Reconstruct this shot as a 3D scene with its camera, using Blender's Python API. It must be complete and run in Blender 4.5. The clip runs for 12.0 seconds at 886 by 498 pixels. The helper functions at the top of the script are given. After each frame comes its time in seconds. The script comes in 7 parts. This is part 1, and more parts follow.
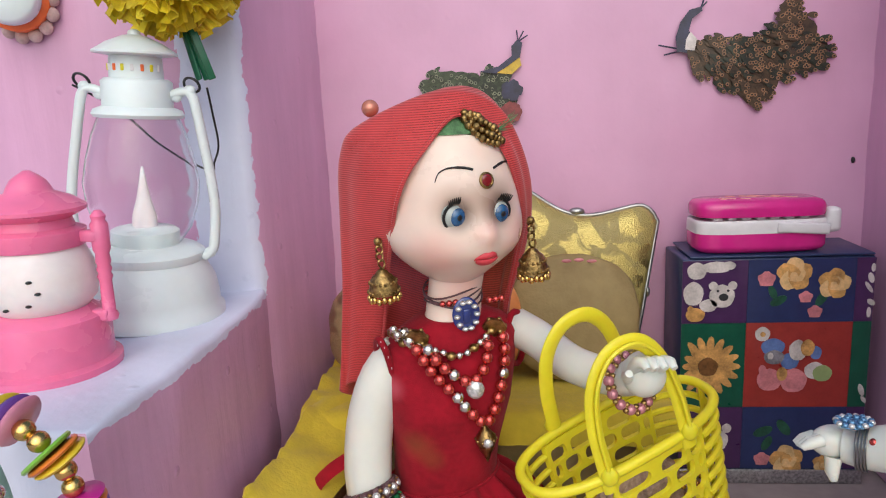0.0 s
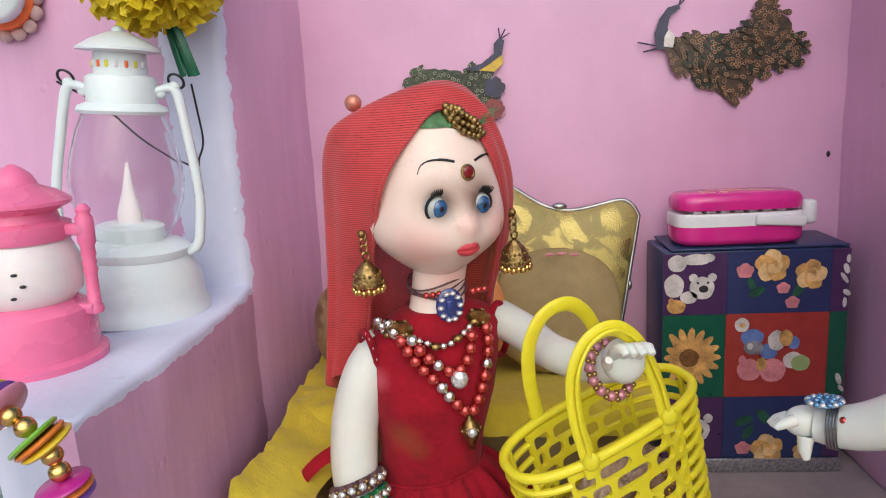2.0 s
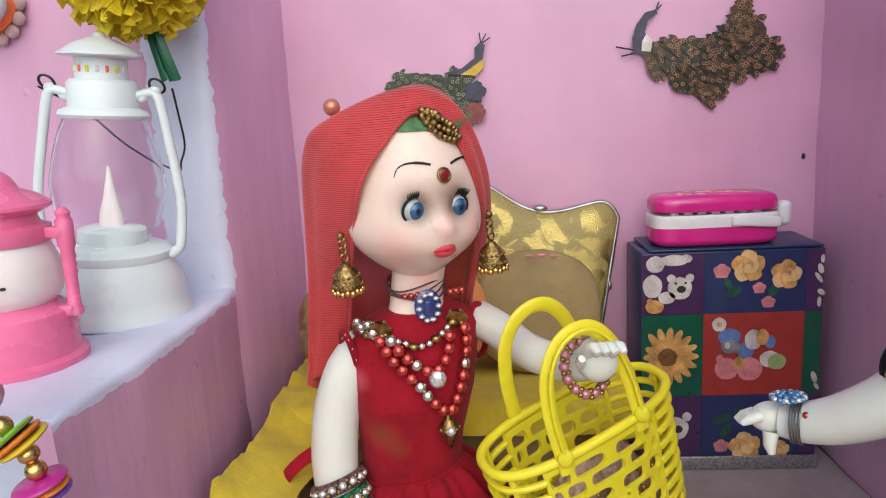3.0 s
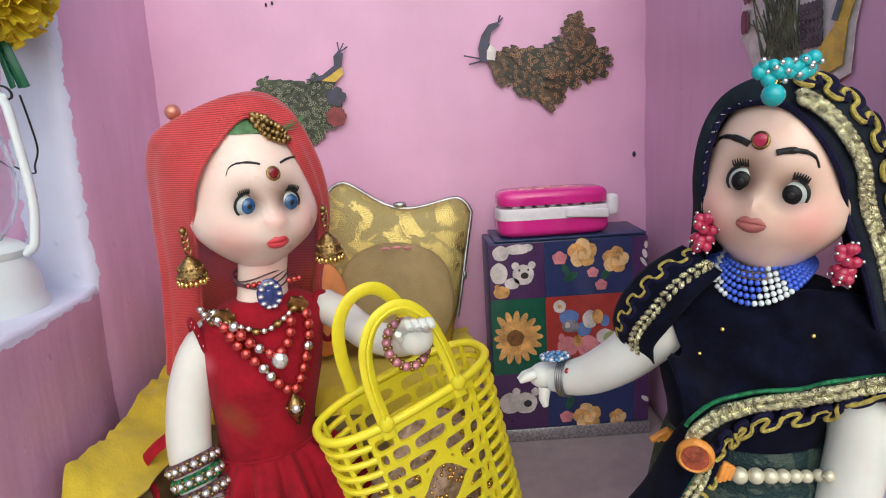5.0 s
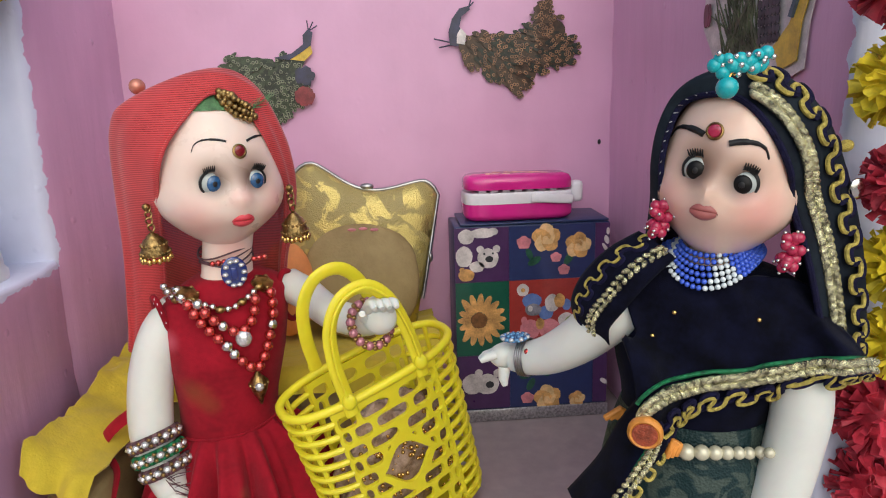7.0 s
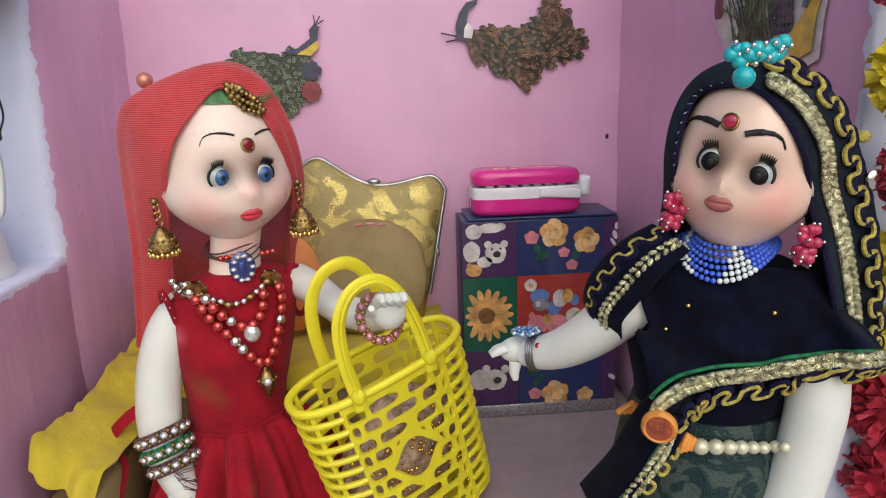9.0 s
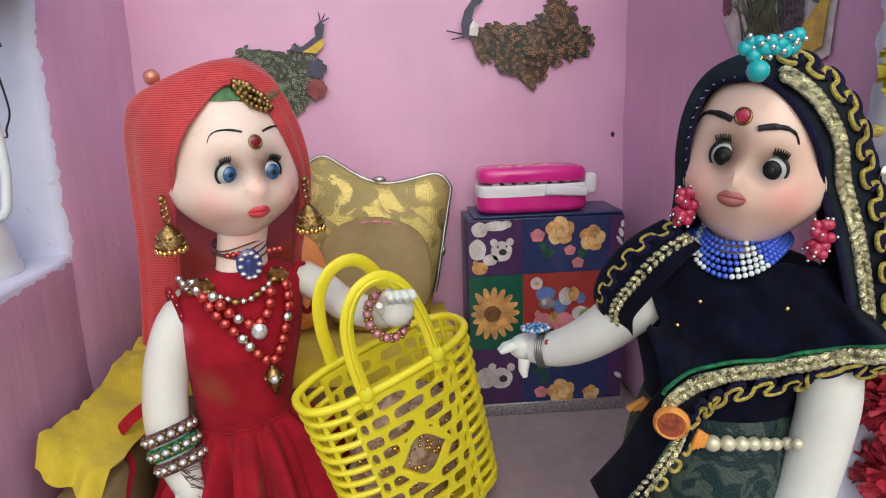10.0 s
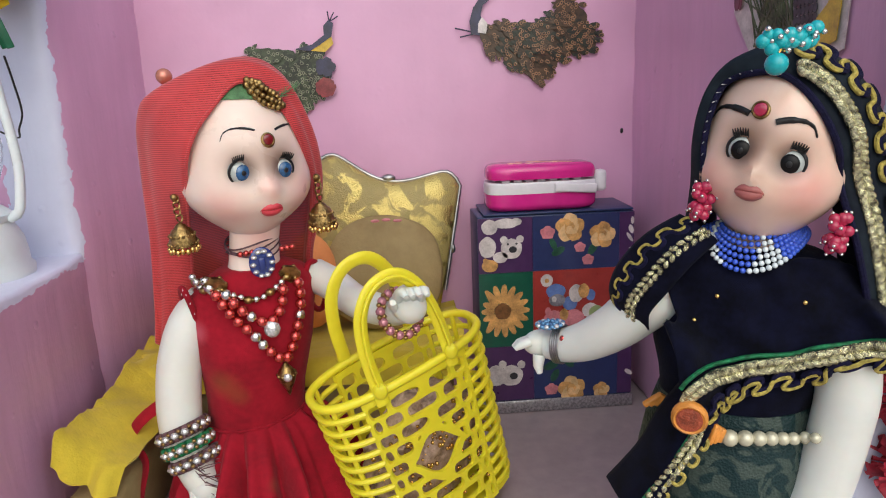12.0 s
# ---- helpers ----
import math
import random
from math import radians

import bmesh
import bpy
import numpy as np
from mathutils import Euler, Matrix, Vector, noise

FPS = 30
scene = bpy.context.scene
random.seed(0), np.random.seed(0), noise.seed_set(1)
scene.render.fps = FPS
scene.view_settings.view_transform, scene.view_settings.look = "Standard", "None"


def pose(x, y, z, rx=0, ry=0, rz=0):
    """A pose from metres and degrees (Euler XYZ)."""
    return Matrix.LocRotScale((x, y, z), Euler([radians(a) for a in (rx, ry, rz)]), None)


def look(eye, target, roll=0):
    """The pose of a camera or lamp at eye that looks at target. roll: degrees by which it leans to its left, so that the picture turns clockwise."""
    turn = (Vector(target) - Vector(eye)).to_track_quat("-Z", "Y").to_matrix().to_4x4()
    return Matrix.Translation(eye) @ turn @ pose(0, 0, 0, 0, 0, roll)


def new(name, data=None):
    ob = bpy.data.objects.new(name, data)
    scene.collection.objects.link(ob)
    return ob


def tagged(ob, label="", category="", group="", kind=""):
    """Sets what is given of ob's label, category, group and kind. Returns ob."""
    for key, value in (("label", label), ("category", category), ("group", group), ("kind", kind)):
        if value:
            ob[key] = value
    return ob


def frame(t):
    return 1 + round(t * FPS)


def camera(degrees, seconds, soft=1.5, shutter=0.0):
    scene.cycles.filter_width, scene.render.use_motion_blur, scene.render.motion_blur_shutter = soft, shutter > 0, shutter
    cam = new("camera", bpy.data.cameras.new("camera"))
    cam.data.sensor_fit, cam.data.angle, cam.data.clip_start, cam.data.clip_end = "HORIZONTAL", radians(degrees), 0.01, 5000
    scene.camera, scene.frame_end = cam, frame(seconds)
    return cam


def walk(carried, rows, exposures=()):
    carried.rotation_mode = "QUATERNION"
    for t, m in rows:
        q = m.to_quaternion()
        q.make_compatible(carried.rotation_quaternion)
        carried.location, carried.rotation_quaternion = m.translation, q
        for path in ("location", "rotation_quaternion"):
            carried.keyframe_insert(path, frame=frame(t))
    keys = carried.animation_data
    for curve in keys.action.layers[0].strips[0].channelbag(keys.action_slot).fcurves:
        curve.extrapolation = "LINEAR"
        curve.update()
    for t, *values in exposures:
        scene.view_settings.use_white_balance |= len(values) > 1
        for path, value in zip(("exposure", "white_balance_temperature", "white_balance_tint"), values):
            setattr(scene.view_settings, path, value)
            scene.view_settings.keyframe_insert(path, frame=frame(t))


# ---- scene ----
cam = camera(67.1, 12.0, soft=1.1)
PATH = [
    (0, (-0.118, 0.138, 0.268), (-0.315, 2.092, -0.114), -2.6),
    (0.5, (-0.113, 0.136, 0.265), (-0.308, 2.091, -0.11), -2.9),
    (1, (-0.112, 0.133, 0.261), (-0.297, 2.089, -0.113), -2.9),
    (1.5, (-0.115, 0.132, 0.264), (-0.286, 2.089, -0.114), -2.8),
    (2, (-0.115, 0.132, 0.263), (-0.277, 2.09, -0.11), -2.9),
    (2.5, (-0.113, 0.131, 0.263), (-0.269, 2.09, -0.107), -3.0),
    (3, (-0.107, 0.127, 0.263), (-0.246, 2.089, -0.103), -3.0),
    (3.5, (-0.093, 0.119, 0.26), (-0.19, 2.085, -0.095), -3.0),
    (3.7, (-0.082, 0.11, 0.261), (-0.159, 2.077, -0.093), -3.0),
    (5.3, (-0.049, 0.085, 0.259), (0.029, 2.049, -0.11), -3.4),
    (5.5, (-0.049, 0.082, 0.259), (0.039, 2.046, -0.112), -3.4),
    (6, (-0.05, 0.086, 0.257), (0.046, 2.047, -0.126), -3.4),
    (6.5, (-0.048, 0.081, 0.261), (0.098, 2.031, -0.156), -2.0),
    (7, (-0.048, 0.084, 0.259), (0.1, 2.035, -0.158), -1.7),
    (7.5, (-0.048, 0.086, 0.256), (0.098, 2.036, -0.163), -1.6),
    (9.5, (-0.053, 0.086, 0.257), (0.083, 2.036, -0.167), -1.9),
    (10, (-0.055, 0.087, 0.255), (0.08, 2.037, -0.168), -1.9),
    (10.5, (-0.057, 0.087, 0.254), (0.076, 2.036, -0.174), -2.0),
    (11, (-0.056, 0.086, 0.253), (0.073, 2.035, -0.176), -2.0),
    (11.5, (-0.058, 0.087, 0.253), (0.068, 2.037, -0.172), -2.1),
    (12, (-0.06, 0.087, 0.254), (0.064, 2.038, -0.171), -2.3),
]
walk(cam, [(t, look(eye, target, roll)) for t, eye, target, roll in PATH],
     exposures=[(0, 0.06, 6250, 5), (3.5, 0.16, 6250, 5), (5.5, 0.2, 6250, 5), (6.5, 0.2, 6250, 5), (7, 0.04, 6250, 5), (9.5, 0.06, 6250, 5), (12, 0.08, 6250, 5)])

# ---------------------------------------------------------------- light
world = bpy.data.worlds.new("daylight")
scene.world = world
world.use_nodes = True
_wn = world.node_tree
_bg = _wn.nodes["Background"]
_sky = _wn.nodes.new("ShaderNodeTexSky")
_sky.sky_type = "NISHITA"
_sky.sun_disc = False
_sky.sun_elevation = radians(39)
_sky.sun_rotation = radians(175)
_sky.air_density, _sky.dust_density = 1.0, 3.0
_wn.links.new(_sky.outputs["Color"], _bg.inputs["Color"])
_bg.inputs["Strength"].default_value = 0.12
sun_data = bpy.data.lights.new("sun", "SUN")
sun_data.energy, sun_data.angle, sun_data.color = 1.5, radians(95), (1.0, 0.98, 0.96)
sun = new("sun", sun_data)
sun.matrix_world = look((0.18, -2.05, 1.60), (0, 0, 0))


# ---------------------------------------------------------------- materials
def shader(name, color, rough=0.5, metal=0.0, var=0.12, scale=60.0, bump=0.0, bump_scale=200.0, trans=0.0, ior=1.45,
           sheen=0.0, sss=0.0, alpha=1.0, coat=0.0, color2=None, stretch=(1, 1, 1), spread=0.0, spec=0.5):
    """A surface with two scales of colour change, uneven gloss and fine relief."""
    m = bpy.data.materials.new(name)
    m.use_nodes = True
    nt = m.node_tree
    b = nt.nodes["Principled BSDF"]
    co = nt.nodes.new("ShaderNodeTexCoord")
    mp = nt.nodes.new("ShaderNodeMapping")
    mp.inputs["Scale"].default_value = stretch
    nt.links.new(co.outputs["Object"], mp.inputs["Vector"])
    n1 = nt.nodes.new("ShaderNodeTexNoise")
    n1.inputs["Scale"].default_value, n1.inputs["Detail"].default_value = scale, 6
    n2 = nt.nodes.new("ShaderNodeTexNoise")
    n2.inputs["Scale"].default_value, n2.inputs["Detail"].default_value = scale * 6, 3
    for n in (n1, n2):
        nt.links.new(mp.outputs["Vector"], n.inputs["Vector"])
    add = nt.nodes.new("ShaderNodeMath")
    add.operation = "MULTIPLY_ADD"
    nt.links.new(n2.outputs["Fac"], add.inputs[0])
    add.inputs[1].default_value = 0.4
    nt.links.new(n1.outputs["Fac"], add.inputs[2])
    ramp = nt.nodes.new("ShaderNodeValToRGB")
    c2 = color2 or tuple(c * (1 - 2 * var) for c in color)
    c1 = color if color2 else tuple(min(1, c * (1 + var)) for c in color)
    ramp.color_ramp.elements[0].position, ramp.color_ramp.elements[1].position = 0.45, 0.95
    ramp.color_ramp.elements[0].color, ramp.color_ramp.elements[1].color = (*c2, 1), (*c1, 1)
    nt.links.new(add.outputs[0], ramp.inputs["Fac"])
    out = ramp.outputs["Color"]
    if spread:
        info = nt.nodes.new("ShaderNodeObjectInfo")
        hsv = nt.nodes.new("ShaderNodeHueSaturation")
        mr = nt.nodes.new("ShaderNodeMapRange")
        mr.inputs["To Min"].default_value, mr.inputs["To Max"].default_value = 1 - spread, 1 + spread
        nt.links.new(info.outputs["Random"], mr.inputs["Value"])
        nt.links.new(mr.outputs["Result"], hsv.inputs["Value"])
        nt.links.new(out, hsv.inputs["Color"])
        out = hsv.outputs["Color"]
    nt.links.new(out, b.inputs["Base Color"])
    b.inputs["Roughness"].default_value = rough
    if metal < 0.5 and trans == 0:
        rr = nt.nodes.new("ShaderNodeMapRange")
        rr.inputs["To Min"].default_value, rr.inputs["To Max"].default_value = max(0.03, rough - 0.1), min(1, rough + 0.1)
        nt.links.new(n1.outputs["Fac"], rr.inputs["Value"])
        nt.links.new(rr.outputs["Result"], b.inputs["Roughness"])
    b.inputs["Metallic"].default_value = metal
    b.inputs["IOR"].default_value = ior
    b.inputs["Transmission Weight"].default_value = trans
    b.inputs["Sheen Weight"].default_value = sheen
    b.inputs["Coat Weight"].default_value = coat
    b.inputs["Alpha"].default_value = alpha
    b.inputs["Specular IOR Level"].default_value = spec
    if sss:
        b.inputs["Subsurface Weight"].default_value = sss
        b.inputs["Subsurface Radius"].default_value = (1.0, 0.6, 0.45)
        b.inputs["Subsurface Scale"].default_value = 0.004
    if bump:
        nb = nt.nodes.new("ShaderNodeTexNoise")
        nb.inputs["Scale"].default_value, nb.inputs["Detail"].default_value = bump_scale, 5
        nt.links.new(mp.outputs["Vector"], nb.inputs["Vector"])
        bp = nt.nodes.new("ShaderNodeBump")
        bp.inputs["Strength"].default_value, bp.inputs["Distance"].default_value = min(1, bump), 0.001
        nt.links.new(nb.outputs["Fac"], bp.inputs["Height"])
        nt.links.new(bp.outputs["Normal"], b.inputs["Normal"])
    return m


def two_tone_wall(name, pink, blue, axis_rules, streak=1.0):
    """Brush-painted plaster: pink, with lavender where all the (axis, limit, sign) rules hold, along a ragged line."""
    m = bpy.data.materials.new(name)
    m.use_nodes = True
    nt = m.node_tree
    N, L = nt.nodes.new, nt.links.new
    b = nt.nodes["Principled BSDF"]
    co = N("ShaderNodeTexCoord")
    big, fine = N("ShaderNodeTexNoise"), N("ShaderNodeTexNoise")
    big.inputs["Scale"].default_value, big.inputs["Detail"].default_value = 14, 4
    fine.inputs["Scale"].default_value, fine.inputs["Detail"].default_value = 240, 6
    L(co.outputs["Object"], big.inputs["Vector"])
    L(co.outputs["Object"], fine.inputs["Vector"])
    mp = N("ShaderNodeMapping")
    mp.inputs["Scale"].default_value = (3.5, 3.5, 0.45)
    L(co.outputs["Object"], mp.inputs["Vector"])
    brush = N("ShaderNodeTexNoise")
    brush.inputs["Scale"].default_value, brush.inputs["Detail"].default_value = 22, 5
    L(mp.outputs["Vector"], brush.inputs["Vector"])
    lump = N("ShaderNodeTexVoronoi")
    lump.inputs["Scale"].default_value = 46
    L(co.outputs["Object"], lump.inputs["Vector"])
    lr = N("ShaderNodeMapRange")
    lr.inputs["From Min"].default_value, lr.inputs["From Max"].default_value = 0.0, 0.13
    lr.inputs["To Min"].default_value, lr.inputs["To Max"].default_value = 1.0, 0.0
    L(lump.outputs["Distance"], lr.inputs["Value"])
    ramp = N("ShaderNodeValToRGB")
    ramp.color_ramp.elements[0].position, ramp.color_ramp.elements[1].position = 0.3, 0.72
    ramp.color_ramp.elements[0].color = (*[c * 0.9 for c in pink], 1)
    ramp.color_ramp.elements[1].color = (*[min(1, c * 1.07) for c in pink], 1)
    blend = N("ShaderNodeMath")
    blend.operation = "MULTIPLY_ADD"
    keep = min(1.0, streak * 1.5)
    blend.inputs[1].default_value = 0.5 * keep
    L(brush.outputs["Fac"], blend.inputs[0])
    half = N("ShaderNodeMath")
    half.operation = "MULTIPLY"
    half.inputs[1].default_value = 1 - 0.5 * keep
    L(big.outputs["Fac"], half.inputs[0])
    L(half.outputs[0], blend.inputs[2])
    L(blend.outputs[0], ramp.inputs["Fac"])
    color = ramp.outputs["Color"]
    if axis_rules:
        xyz = N("ShaderNodeSeparateXYZ")
        L(co.outputs["Object"], xyz.inputs[0])
        rag = N("ShaderNodeTexNoise")
        rag.inputs["Scale"].default_value, rag.inputs["Detail"].default_value = 90, 4
        L(co.outputs["Object"], rag.inputs["Vector"])
        mask = None
        for axis, limit, sign in axis_rules:
            off = N("ShaderNodeMath")
            off.operation = "MULTIPLY_ADD"
            off.inputs[1].default_value, off.inputs[2].default_value = 0.012, limit - 0.006
            L(rag.outputs["Fac"], off.inputs[0])
            cmp = N("ShaderNodeMath")
            cmp.operation = "GREATER_THAN" if sign > 0 else "LESS_THAN"
            L(xyz.outputs[axis], cmp.inputs[0])
            L(off.outputs[0], cmp.inputs[1])
            if mask is None:
                mask = cmp.outputs[0]
            else:
                mul = N("ShaderNodeMath")
                mul.operation = "MULTIPLY"
                L(mask, mul.inputs[0])
                L(cmp.outputs[0], mul.inputs[1])
                mask = mul.outputs[0]
        r2 = N("ShaderNodeValToRGB")
        r2.color_ramp.elements[0].position, r2.color_ramp.elements[1].position = 0.35, 0.7
        r2.color_ramp.elements[0].color = (*[c * 0.88 for c in blue], 1)
        r2.color_ramp.elements[1].color = (*[min(1, c * 1.06) for c in blue], 1)
        L(big.outputs["Fac"], r2.inputs["Fac"])
        mix = N("ShaderNodeMix")
        mix.data_type = "RGBA"
        L(mask, mix.inputs["Factor"])
        L(color, mix.inputs["A"])
        L(r2.outputs["Color"], mix.inputs["B"])
        color = mix.outputs["Result"]
    L(color, b.inputs["Base Color"])
    b.inputs["Roughness"].default_value = 0.36
    bp = N("ShaderNodeBump")
    bp.inputs["Strength"].default_value, bp.inputs["Distance"].default_value = 0.6 * streak, 0.0014
    L(brush.outputs["Fac"], bp.inputs["Height"])
    bp2 = N("ShaderNodeBump")
    bp2.inputs["Strength"].default_value, bp2.inputs["Distance"].default_value = 0.55 * streak, 0.0012
    L(lr.outputs["Result"], bp2.inputs["Height"])
    L(bp.outputs["Normal"], bp2.inputs["Normal"])
    bp3 = N("ShaderNodeBump")
    bp3.inputs["Strength"].default_value, bp3.inputs["Distance"].default_value = 0.2, 0.0006
    L(fine.outputs["Fac"], bp3.inputs["Height"])
    L(bp2.outputs["Normal"], bp3.inputs["Normal"])
    L(bp3.outputs["Normal"], b.inputs["Normal"])
    return m


def woven(name, color, alpha_low, threads=900.0, ways=("X", "Z")):
    """Sheer net cloth: threads with gaps between them."""
    m = shader(name, color, 0.75, var=0.1, scale=40, sheen=0.3)
    nt = m.node_tree
    b = nt.nodes["Principled BSDF"]
    co = nt.nodes.new("ShaderNodeTexCoord")
    last = None
    for axis in ways:
        w = nt.nodes.new("ShaderNodeTexWave")
        w.bands_direction = axis
        w.inputs["Scale"].default_value, w.inputs["Distortion"].default_value = threads / 3, 1.0
        nt.links.new(co.outputs["Object"], w.inputs["Vector"])
        if last is None:
            last = w.outputs["Fac"]
        else:
            mx = nt.nodes.new("ShaderNodeMath")
            mx.operation = "MAXIMUM"
            nt.links.new(last, mx.inputs[0])
            nt.links.new(w.outputs["Fac"], mx.inputs[1])
            last = mx.outputs[0]
    mr = nt.nodes.new("ShaderNodeMapRange")
    mr.inputs["To Min"].default_value, mr.inputs["To Max"].default_value = alpha_low, 0.97
    nt.links.new(last, mr.inputs["Value"])
    nt.links.new(mr.outputs["Result"], b.inputs["Alpha"])
    return m


def brocade(name, ground, thread, shine=True, scale=45):
    """Woven gold figure on a duller ground."""
    m = bpy.data.materials.new(name)
    m.use_nodes = True
    nt = m.node_tree
    N, L = nt.nodes.new, nt.links.new
    b = nt.nodes["Principled BSDF"]
    co = N("ShaderNodeTexCoord")
    big = N("ShaderNodeTexNoise")
    big.inputs["Scale"].default_value, big.inputs["Detail"].default_value = scale, 2
    big.inputs["Distortion"].default_value = 1.6
    L(co.outputs["Object"], big.inputs["Vector"])
    r = N("ShaderNodeValToRGB")
    r.color_ramp.elements[0].position, r.color_ramp.elements[1].position = 0.5, 0.56
    L(big.outputs["Fac"], r.inputs["Fac"])
    fine = N("ShaderNodeTexVoronoi")
    fine.inputs["Scale"].default_value = 900
    L(co.outputs["Object"], fine.inputs["Vector"])
    mix = N("ShaderNodeMix")
    mix.data_type = "RGBA"
    mix.inputs["A"].default_value, mix.inputs["B"].default_value = (*ground, 1), (*thread, 1)
    L(r.outputs["Color"], mix.inputs["Factor"])
    L(mix.outputs["Result"], b.inputs["Base Color"])
    if shine:
        L(r.outputs["Color"], b.inputs["Metallic"])
    else:
        b.inputs["Specular IOR Level"].default_value = 0.2
    b.inputs["Roughness"].default_value = 0.42
    bp = N("ShaderNodeBump")
    bp.inputs["Strength"].default_value, bp.inputs["Distance"].default_value = 0.6, 0.0006
    L(fine.outputs["Distance"], bp.inputs["Height"])
    L(bp.outputs["Normal"], b.inputs["Normal"])
    return m


def painted(m, spots):
    """Airbrushed paint on a doll's face: soft round patches (centre, radius, colour, strength)."""
    nt = m.node_tree
    N, L = nt.nodes.new, nt.links.new
    b = nt.nodes["Principled BSDF"]
    color = b.inputs["Base Color"].links[0].from_socket
    co = N("ShaderNodeTexCoord")
    for c, r, rgb, amount in spots:
        d = N("ShaderNodeVectorMath")
        d.operation = "DISTANCE"
        d.inputs[1].default_value = c
        L(co.outputs["Object"], d.inputs[0])
        mr = N("ShaderNodeMapRange")
        mr.interpolation_type = "SMOOTHSTEP"
        mr.inputs["From Min"].default_value, mr.inputs["From Max"].default_value = 0.0, r
        mr.inputs["To Min"].default_value, mr.inputs["To Max"].default_value = amount, 0.0
        L(d.outputs["Value"], mr.inputs["Value"])
        mix = N("ShaderNodeMix")
        mix.data_type = "RGBA"
        mix.inputs["B"].default_value = (*rgb, 1)
        L(mr.outputs["Result"], mix.inputs["Factor"])
        L(color, mix.inputs["A"])
        color = mix.outputs["Result"]
    L(color, b.inputs["Base Color"])


PINK, BLUE = (0.635, 0.350, 0.525), (0.68, 0.70, 0.86)
M_BACK = two_tone_wall("pink_brushed_paint", PINK, BLUE, [], 0.16)
M_LEFT = two_tone_wall("pink_and_lavender_paint", PINK, BLUE, [(1, 0.553, -1), (0, -0.318, 1), (2, 0.159, 1)])
M_LEDGE = two_tone_wall("ledge_paint", PINK, BLUE, [(2, 0.158, 1)])
M_LEDGE_END = two_tone_wall("ledge_end_paint", PINK, BLUE, [(0, -0.279, -1)])
M_RIGHT = two_tone_wall("pink_paint_lavender_end", PINK, BLUE, [(1, 0.3560, -1)])
M_FLOOR = shader("floor_cement", (0.42, 0.34, 0.34), 0.55, var=0.12, scale=18, bump=0.3, bump_scale=160)
M_GROUND = shader("ground_cement", (0.45, 0.4, 0.38), 0.8, var=0.1, scale=5, bump=0.3)
M_WHITE = shader("white_plastic", (0.70, 0.76, 0.77), 0.3, var=0.03, scale=30, sss=0.15)
M_HOT = shader("pink_plastic", (0.84, 0.19, 0.37), 0.28, var=0.06, scale=30, sss=0.3)
M_MILK = shader("milky_plastic", (0.82, 0.74, 0.74), 0.35, var=0.05, scale=40, sss=0.3)
M_BLACKWIRE = shader("black_wire", (0.02, 0.02, 0.022), 0.45, var=0.2)
M_GLASS = shader("clear_plastic", (0.93, 0.94, 0.95), 0.04, var=0.01, trans=1.0, ior=1.3)
M_YPETAL = shader("yellow_tissue", (0.82, 0.62, 0.02), 0.6, var=0.2, scale=90, sss=0.2)
M_RPETAL = shader("red_tissue", (0.55, 0.03, 0.06), 0.6, var=0.25, scale=90, sss=0.2)
M_STEM = shader("green_ribbon", (0.015, 0.12, 0.06), 0.3, var=0.25, scale=50)
M_ORANGE = shader("orange_plastic", (0.85, 0.16, 0.04), 0.4, var=0.08)
M_YCLOTH = shader("yellow_felt", (0.62, 0.47, 0.03), 0.85, var=0.1, scale=30, bump=0.4, bump_scale=500, sheen=0.2)
M_YPLAST = shader("yellow_plastic", (0.74, 0.64, 0.025), 0.33, var=0.05, scale=40, sss=0.25)
M_SKIN = shader("doll_vinyl", (0.84, 0.66, 0.57), 0.3, var=0.03, scale=30, sss=0.3, coat=0.25)
M_SKIN2 = shader("peach_doll_vinyl", (0.82, 0.57, 0.46), 0.24, var=0.04, scale=30, sss=0.3, coat=0.35)
M_ARM = shader("doll_pale_vinyl", (0.70, 0.70, 0.65), 0.3, var=0.03, scale=30, sss=0.35)
M_REDCLOTH = shader("red_cotton", (0.30, 0.006, 0.018), 0.85, var=0.18, scale=60, bump=0.35, bump_scale=1800, sheen=0.05, spec=0.2)
M_VEIL = woven("red_net", (0.62, 0.055, 0.06), 0.55, 1000.0, ("Z",))
M_LIPS = shader("lip_paint", (0.62, 0.06, 0.08), 0.4, var=0.1, scale=200)
M_LIPS2 = shader("dull_lip_paint", (0.40, 0.12, 0.11), 0.45, var=0.1, scale=200)
M_DARK = shader("black_paint", (0.012, 0.011, 0.012), 0.45, var=0.1)
M_EYEWHITE = shader("eye_white", (0.42, 0.45, 0.43), 0.12, var=0.05, coat=0.6)
M_IRIS = shader("blue_iris", (0.022, 0.10, 0.25), 0.12, var=0.3, scale=500, coat=1.0)
M_IRIS2 = shader("black_iris", (0.006, 0.005, 0.005), 0.4, var=0.3, scale=500, spec=0.3)
M_HAIR = shader("green_tinted_hair", (0.10, 0.22, 0.09), 0.7, var=0.3, scale=200, bump=0.6, bump_scale=500)
M_GOLD = shader("gold_metal", (0.72, 0.47, 0.16), 0.24, metal=1.0, var=0.2, scale=200)
M_OLDGOLD = shader("old_gold_metal", (0.38, 0.25, 0.095), 0.34, metal=1.0, var=0.4, scale=300, bump=0.5, bump_scale=900)
M_SILVER = shader("silver_metal", (0.72, 0.70, 0.66), 0.18, metal=1.0, var=0.1, scale=200)
M_STEEL = shader("steel_frame", (0.38, 0.38, 0.38), 0.3, metal=1.0, var=0.2, scale=100)
